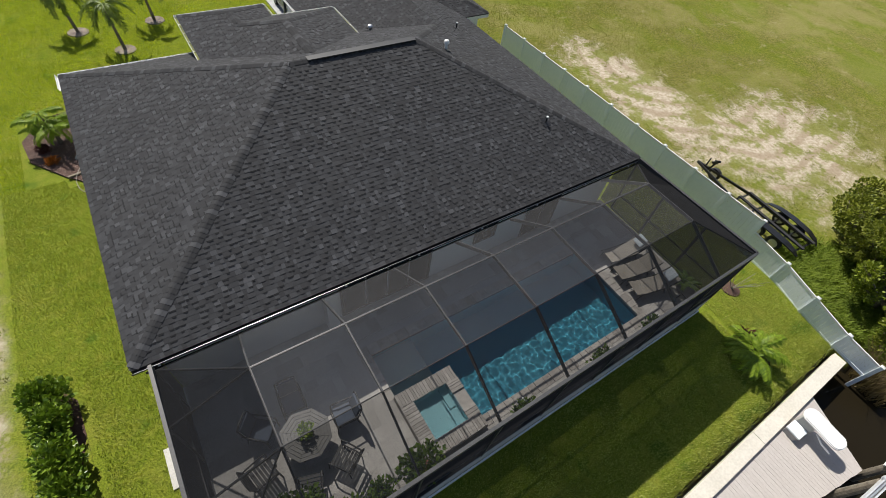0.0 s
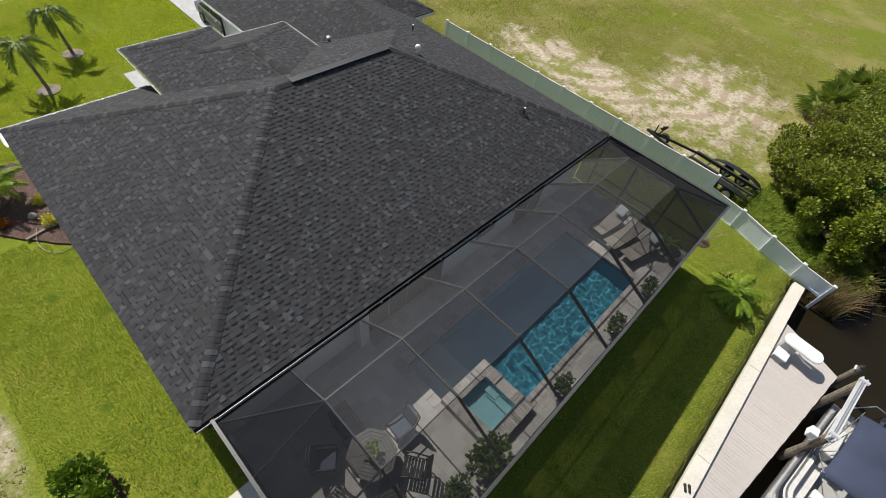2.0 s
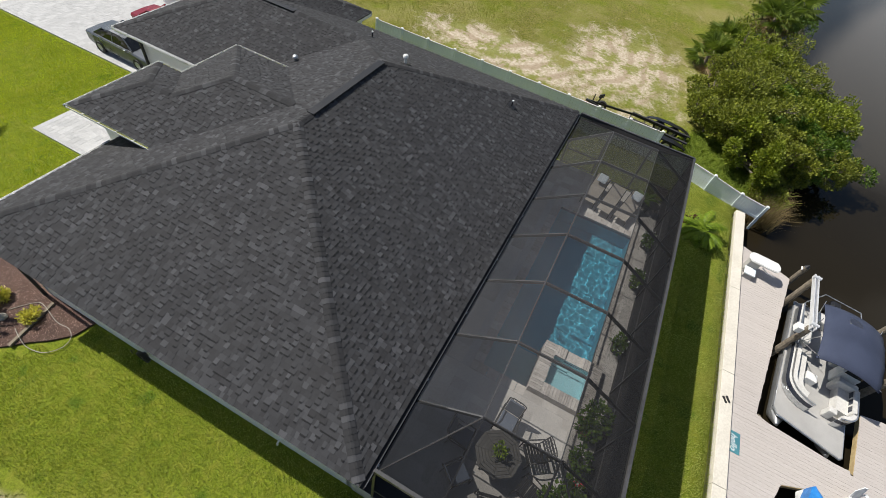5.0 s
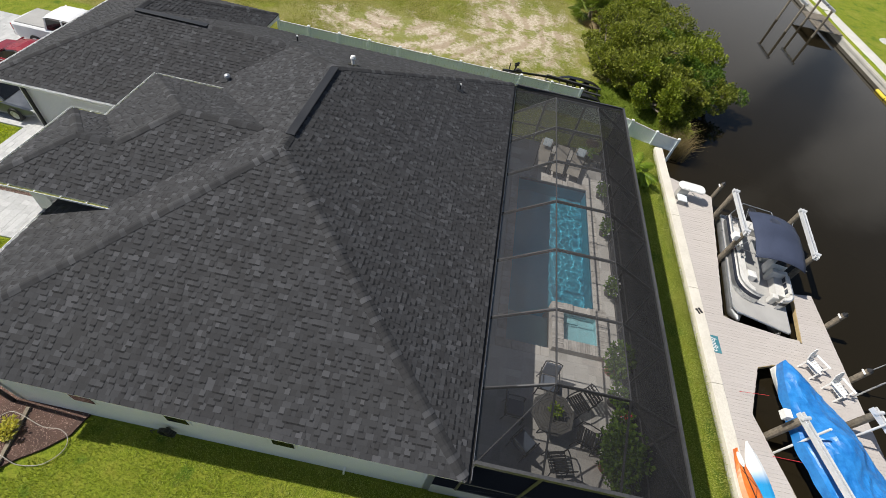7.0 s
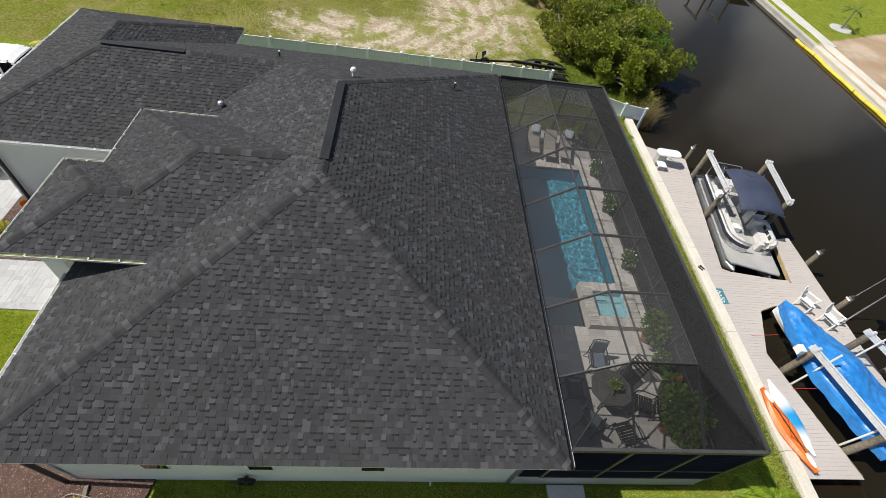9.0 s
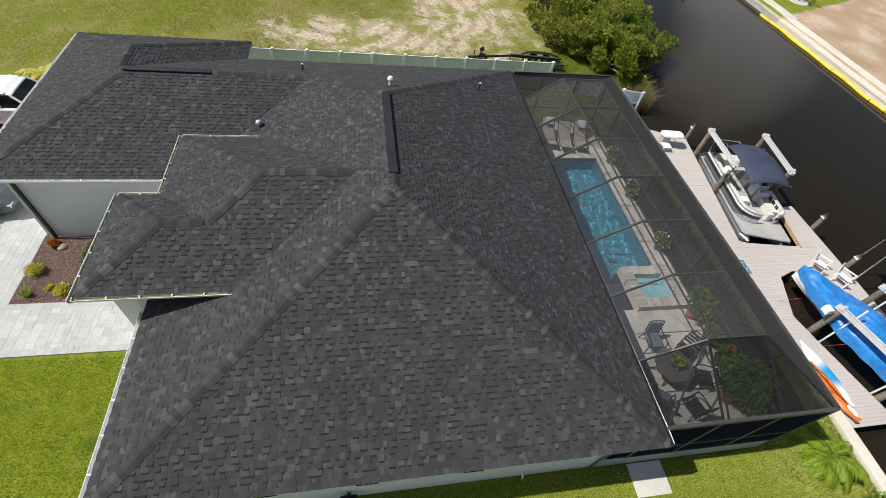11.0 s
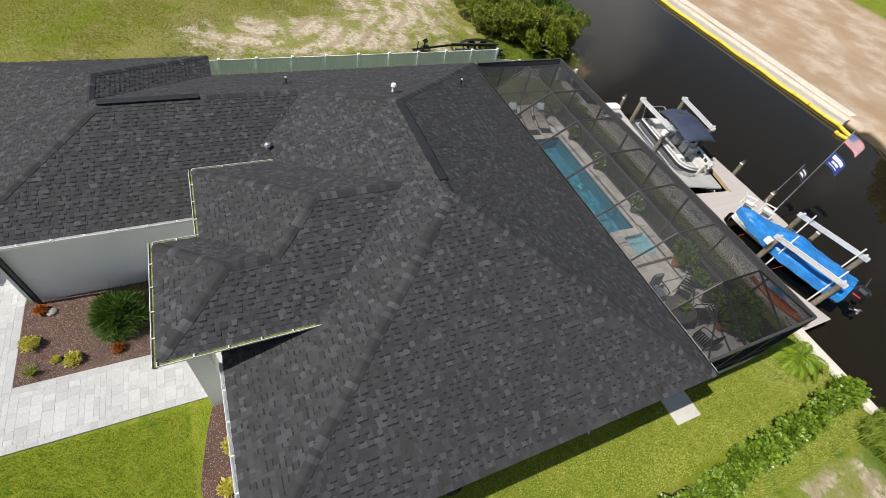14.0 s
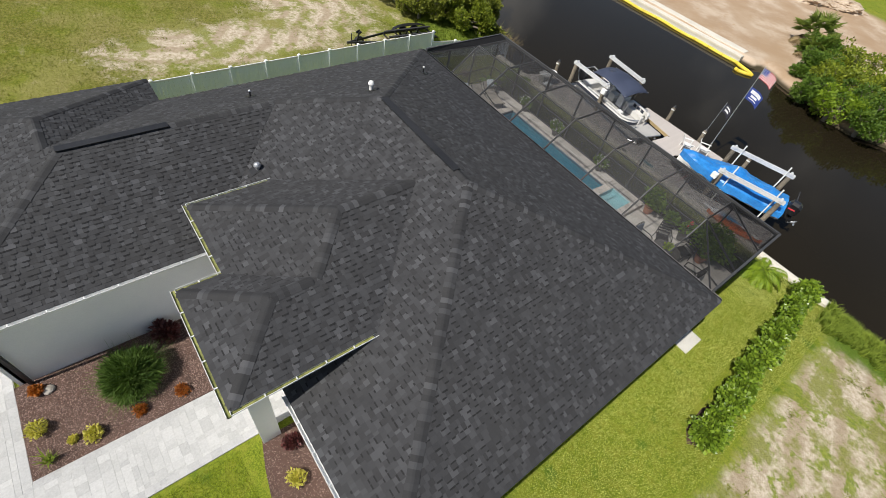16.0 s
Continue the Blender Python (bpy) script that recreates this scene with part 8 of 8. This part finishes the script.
# ---- poolside furniture and pots ----
def patio():
    z = DECK_Z + 0.012
    t = thing("patio_table", "eight-sided grey slatted patio table with a plant on it", "table", "", pose(2.93, -2.74, z, 0, 0, 11))
    n = 8
    for ring in range(6):
        r0, r1 = 0.70 - ring * 0.10, 0.70 - ring * 0.10 - 0.091
        for i in range(n):
            a, b = 2 * math.pi * i / n + 0.006, 2 * math.pi * (i + 1) / n - 0.006
            bm = prism(bmesh.new(), [(r1 * math.cos(a), r1 * math.sin(a)), (r0 * math.cos(a), r0 * math.sin(a)), (r0 * math.cos(b), r0 * math.sin(b)), (r1 * math.cos(b), r1 * math.sin(b))], 0.72, 0.75)
            part("slat", bm, MAT["table_top"], t)
    bm = lathe(bmesh.new(), [(0.1, 0.715), (0.69, 0.715), (0.69, 0.69), (0.1, 0.68)], 8)
    part("rim", bm, MAT["furniture"], t)
    for i in range(4):
        a = math.pi / 4 + i * math.pi / 2
        bm = bmesh.new()
        tube(bm, [(0.5 * math.cos(a), 0.5 * math.sin(a), 0), (0.32 * math.cos(a), 0.32 * math.sin(a), 0.35), (0.5 * math.cos(a), 0.5 * math.sin(a), 0.69)], 0.022, 7)
        part("leg", bm, MAT["furniture"], t)
    pl = thing("table_plant", "small green plant in a dark bowl on the table", "plant", "", pose(2.93, -2.74, z + 0.752))
    part("bowl", lathe(bmesh.new(), [(0.08, 0), (0.14, 0.08), (0.16, 0.11), (0.02, 0.10)], 14), MAT["dark_pot"], pl)
    leaves("foliage", [((0, 0, 0.25), (0.2, 0.2, 0.18))], 130, 0.1, MAT["leaf_bright"], pl, 5, shell=0.2)
    def patio_chair(m, soft):
        """A cast-metal armchair; the sitter looks along +x."""
        c = thing("patio_chair", "black cast-metal patio chair with a blue-grey cushion" if soft else "black slatted cast-metal patio chair without cushions", "chair", "patio chairs", m)
        if soft:
            part("cushion", bx(-0.25, 0.27, -0.26, 0.26, 0.42, 0.49, bevel=0.03), MAT["cushion"], c, "blue-grey seat cushion")
            part("back_cushion", bx(-0.035, 0.035, -0.25, 0.25, 0.06, 0.58, m=pose(-0.27, 0, 0.44, 0, -14, 0), bevel=0.025), MAT["cushion"], c, "blue-grey back cushion")
        else:
            for k in range(6):
                part("seat_slat", bx(-0.25 + k * 0.088, -0.185 + k * 0.088, -0.26, 0.26, 0.41, 0.43), MAT["furniture"], c)
            for k in range(4):
                part("back_slat", bx(-0.012, 0.012, -0.26, 0.26, 0.08 + k * 0.13, 0.15 + k * 0.13, m=pose(-0.30, 0, 0.44, 0, -14, 0)), MAT["furniture"], c)
        bm = bmesh.new()
        tube(bm, [(0.27, -0.28, 0.41), (0.27, 0.28, 0.41), (-0.27, 0.28, 0.41), (-0.27, -0.28, 0.41), (0.27, -0.28, 0.41)], 0.016, 6)
        part("seat_frame", bm, MAT["furniture"], c)
        bm = bmesh.new()
        tube(bm, [(-0.3, -0.28, 0.42), (-0.44, -0.28, 1.02), (-0.45, -0.15, 1.08), (-0.45, 0.15, 1.08), (-0.44, 0.28, 1.02), (-0.3, 0.28, 0.42)], 0.02, 6)
        part("back_frame", bm, MAT["furniture"], c)
        for k in range(4):
            bm = bmesh.new()
            rod(bm, (-0.33, -0.18 + k * 0.12, 0.5), (-0.45, -0.18 + k * 0.12, 1.07), 0.012, 0.012, 5)
            part("back_bar", bm, MAT["furniture"], c)
        for s in (-1, 1):
            bm = bmesh.new()
            tube(bm, [(-0.38, s * 0.30, 0.66), (0.1, s * 0.32, 0.68), (0.27, s * 0.32, 0.62), (0.3, s * 0.31, 0.0)], 0.022, 6)
            part("arm", bm, MAT["furniture"], c)
            bm = bmesh.new()
            rod(bm, (-0.28, s * 0.28, 0.42), (-0.36, s * 0.29, 0.0), 0.018, 0.016, 6)
            part("leg", bm, MAT["furniture"], c)
        return c
    c = patio_chair(pose(4.05, -2.66, z, 0, 0, 176), True)
    for x, y, a in ((2.95, -1.62, 268), (1.98, -1.95, 320)):
        copy_thing(c, pose(x, y, z, 0, 0, a))
    c = patio_chair(pose(3.58, -3.72, z, 0, 0, 125), False)
    for x, y, a in ((2.55, -3.9, 72), (1.66, -3.0, 14)):
        copy_thing(c, pose(x, y, z, 0, 0, a))
    # loungers at the far end of the pool
    l = thing("sun_lounger", "taupe sling sun lounger with a raised back", "sun lounger", "sun loungers", pose(16.35, -2.30, z, 0, 0, -8))
    rows = []
    for x, h in ((-0.85, 0.36), (-0.5, 0.30), (0.1, 0.33), (0.45, 0.36), (0.95, 0.72)):
        rows.append([(x, -0.31, h), (x, 0.31, h), (x, 0.31, h + 0.02), (x, -0.31, h + 0.02)])
    part("sling", loft(bmesh.new(), rows), MAT["sling"], l)
    for s in (-1, 1):
        bm = bmesh.new()
        tube(bm, [(-0.88, s * 0.33, 0.36), (-0.5, s * 0.33, 0.30), (0.1, s * 0.33, 0.33), (0.45, s * 0.33, 0.36), (0.98, s * 0.33, 0.74)], 0.02, 6)
        part("side_rail", bm, MAT["furniture"], l)
        bm = bmesh.new()
        tube(bm, [(-0.75, s * 0.33, 0.0), (-0.6, s * 0.33, 0.3)], 0.02, 6)
        part("leg", bm, MAT["furniture"], l)
        bm = bmesh.new()
        tube(bm, [(0.6, s * 0.33, 0.0), (0.4, s * 0.33, 0.35)], 0.02, 6)
        part("leg", bm, MAT["furniture"], l)
    for y, a in ((-3.12, -10), (-3.98, -14)):
        copy_thing(l, pose(16.1, y, z, 0, 0, a))
    for x, y, a in ((17.0, -2.40, -8), (16.75, -4.15, -14)):
        p = part("throw_pillow", bx(-0.05, 0.05, -0.22, 0.22, -0.2, 0.2, m=pose(0, 0, 0, 0, 38, a), bevel=0.05), MAT["pillow"])
        p.location = (x, y, z + 0.78)
        tagged(p, "pale blue and white pillow propped on a lounger", "pillow", "lounger pillows")
    s = thing("side_table", "small round dark side table between loungers", "side table", "", pose(17.0, -5.05, z))
    part("top", lathe(bmesh.new(), [(0.3, 0.47), (0.3, 0.5), (0.02, 0.505)], 20), MAT["furniture"], s)
    for i in range(3):
        a = i * 2.094
        bm = bmesh.new()
        rod(bm, (0.24 * math.cos(a), 0.24 * math.sin(a), 0), (0.15 * math.cos(a), 0.15 * math.sin(a), 0.47), 0.015, 0.015, 6)
        part("leg", bm, MAT["furniture"], s)

    def potted(x, y, r, h, kind, blobs, count, leaf, label, seed, pot="terracotta"):
        p = thing("potted_plant", label, "potted plant", "potted plants", pose(x, y, z))
        part("pot", lathe(bmesh.new(), [(r * 0.6, 0), (r * 0.85, h * 0.6), (r, h * 0.92), (r * 1.06, h), (r * 0.9, h), (r * 0.85, h * 0.86), (0.02, h * 0.85)], 20), MAT[pot], p)
        bm = bmesh.new()
        for b in blobs:
            rod(bm, (0, 0, h * 0.8), b[0], 0.025, 0.01, 6)
        part("stem", bm, MAT["bark"], p)
        leaves("foliage", blobs, count, leaf, MAT[kind], p, seed, shell=0.3, slim=0.42)
    potted(5.2, -5.02, 0.28, 0.42, "leaf", [((0.1, 0, 0.95), (0.5, 0.45, 0.45)), ((-0.25, 0.1, 0.8), (0.35, 0.35, 0.3))], 620, 0.14, "terracotta pot with a broad-leaved green shrub on the deck", 91)
    potted(1.9, -4.6, 0.3, 0.45, "leaf", [((0, 0, 1.5), (0.75, 0.6, 0.65)), ((0.4, 0.1, 1.1), (0.5, 0.45, 0.45)), ((-0.5, 0.0, 1.1), (0.5, 0.45, 0.45)), ((0.0, 0.1, 0.8), (0.5, 0.4, 0.35))], 1900, 0.12, "big bushy potted citrus tree beside the screen", 92)
    potted(4.05, -5.0, 0.24, 0.36, "leaf", [((0, 0, 0.65), (0.36, 0.32, 0.3))], 220, 0.12, "low green plant in a dark bowl by the screen", 93, "dark_pot")
    potted(3.2, -5.0, 0.24, 0.4, "leaf", [((0, 0, 0.75), (0.34, 0.3, 0.35))], 160, 0.14, "potted green plant with red flowers by the screen", 94, "dark_pot")
    fern = thing("potted_palm", "small potted palm with arching fronds beside the loungers", "potted plant", "", pose(17.35, -4.62, z))
    part("pot", lathe(bmesh.new(), [(0.13, 0), (0.2, 0.2), (0.23, 0.34), (0.19, 0.34), (0.18, 0.29), (0.02, 0.28)], 18), MAT["dark_pot"], fern)
    for i in range(9):
        feather_frond(0.75, 0.8, 14, 0.2, MAT["leaf"], fern, Matrix.Translation((0, 0, 0.3)) @ pose(0, 0, 0, 0, -18 - 9 * (i % 3), i * 40))
    leaves("flower", [((0.05, 0.05, 1.05), (0.16, 0.16, 0.1))], 12, 0.08, MAT["red"], bpy.data.objects["potted_plant.003"], 95, shell=0.2)
    for i, x in enumerate((8.65, 12.0, 14.55)):
        potted(x, -5.2, 0.2, 0.34, "leaf", [((0, 0, 0.55), (0.42, 0.24, 0.3)), ((0.2, 0, 0.5), (0.26, 0.2, 0.22))], 260, 0.11, "white-flowering shrub in a dark pot at the pool's edge", 96 + i, "dark_pot")
        leaves("flower", [((0, 0, 0.6), (0.42, 0.26, 0.3))], 46, 0.07, MAT["flag_white"], bpy.data.objects["potted_plant.00%d" % (4 + i)], 105 + i, shell=0.75)


patio()


# ---- on the near wall of the house ----
def side_wall_fittings():
    for i, y in enumerate((10.43, 7.79, 4.81)):
        w = thing("window_%d" % (i + 1), "white-framed window high in the side wall", "window", "side windows")
        w["kind"] = "structure"
        part("window_frame", bx(0.43, 0.47, y - 0.37, y + 0.40, 1.27, 2.3, bevel=0.008), MAT["trim"], w)
        part("pane", bx(0.420, 0.428, y - 0.31, y + 0.30, 1.34, 2.25), MAT["glass"], w)
    h = thing("hose_reel", "black garden hose coiled on a wall reel", "hose reel", "", pose(0.38, 8.3, 0.55))
    for k in range(4):
        bm = bmesh.new()
        pts = [(-0.04 - 0.03 * k, 0.24 * math.cos(a * 0.5236), 0.2 * math.sin(a * 0.5236)) for a in range(13)]
        tube(bm, pts, 0.018, 6)
        part("hose_coil", bm, MAT["black_paint"], h)
    part("reel", bx(-0.14, 0.04, -0.05, 0.05, -0.12, 0.12, bevel=0.02), MAT["black_paint"], h)
    bm = bmesh.new()
    tube(bm, [(-0.1, 0.3, 0.1), (-0.15, 0.42, 0.1), (-0.15, 0.42, -0.1)], 0.012, 6)
    part("crank", bm, MAT["black_paint"], h)
    p = thing("vent_pipe", "short white pipe bent out from the side wall", "pipe", "", pose(0.44, 3.1, 0.4))
    bm = bmesh.new()
    tube(bm, [(0.05, 0, 0), (-0.12, 0, 0), (-0.14, 0, -0.12)], 0.03, 8)
    part("pipe", bm, MAT["trim"], p)
    bm = bmesh.new()
    pts = [(-0.6, 13.5, 0.06), (-0.1, 13.15, 0.06), (0.05, 12.8, 0.12), (-0.15, 11.9, 0.06), (-0.12, 11.4, 0.05), (-0.3, 11.05, 0.03), (-0.65, 10.96, 0.03), (-1.05, 11.25, 0.03), (-1.18, 11.8, 0.04), (-1.1, 12.2, 0.12), (-0.95, 12.7, 0.06)]
    rings, last = [], len(pts) - 1
    for i in range(last * 5 + 1):
        k, f = min(i // 5, last - 1), i / 5 - min(i // 5, last - 1)
        a, b, c, d = (Vector(pts[min(max(k + j, 0), last)]) for j in (-1, 0, 1, 2))
        p = 0.5 * (2 * b + (c - a) * f + (2 * a - 5 * b + 4 * c - d) * f * f + (3 * b - a - 3 * c + d) * f ** 3)
        way = (c - a) * (1 - f) + (d - b) * f
        side = Vector((-way.y, way.x, 0)).normalized()
        rings.append([p + side * 0.013 * math.cos(q * 1.0472) + Vector((0, 0, 0.013 * math.sin(q * 1.0472))) for q in range(6)])
    loft(bm, rings)
    tagged(part("garden_hose", bm, MAT["rock"]), "pale garden hose lying on the lawn by the bed", "hose")


side_wall_fittings()


def far_dock():
    d = thing("far_dock", "small brown timber dock with a boat lift on the far bank", "dock")
    for i in range(22):
        part("plank", bx(50.4 + i * 0.24, 50.62 + i * 0.24, -34.05, -31.5, -0.42, -0.36), MAT["bark"], d)
    for x in (50.4, 53.4):
        for y in (-31.3, -28.5):
            bm = bmesh.new()
            rod(bm, (x, y, -2.7), (x, y, 1.6), 0.14, 0.12, 8)
            part("piling", bm, MAT["timber"], d)
    for y in (-31.3, -28.5):
        bm = bmesh.new()
        beam(bm, (50.0, y, 1.6), (53.8, y, 1.6), 0.2, 0.2)
        part("top_beam", bm, MAT["aluminium"], d)


far_dock()

# ---- small pieces of the roof and the paving ----
shingles()
hips()
paving()
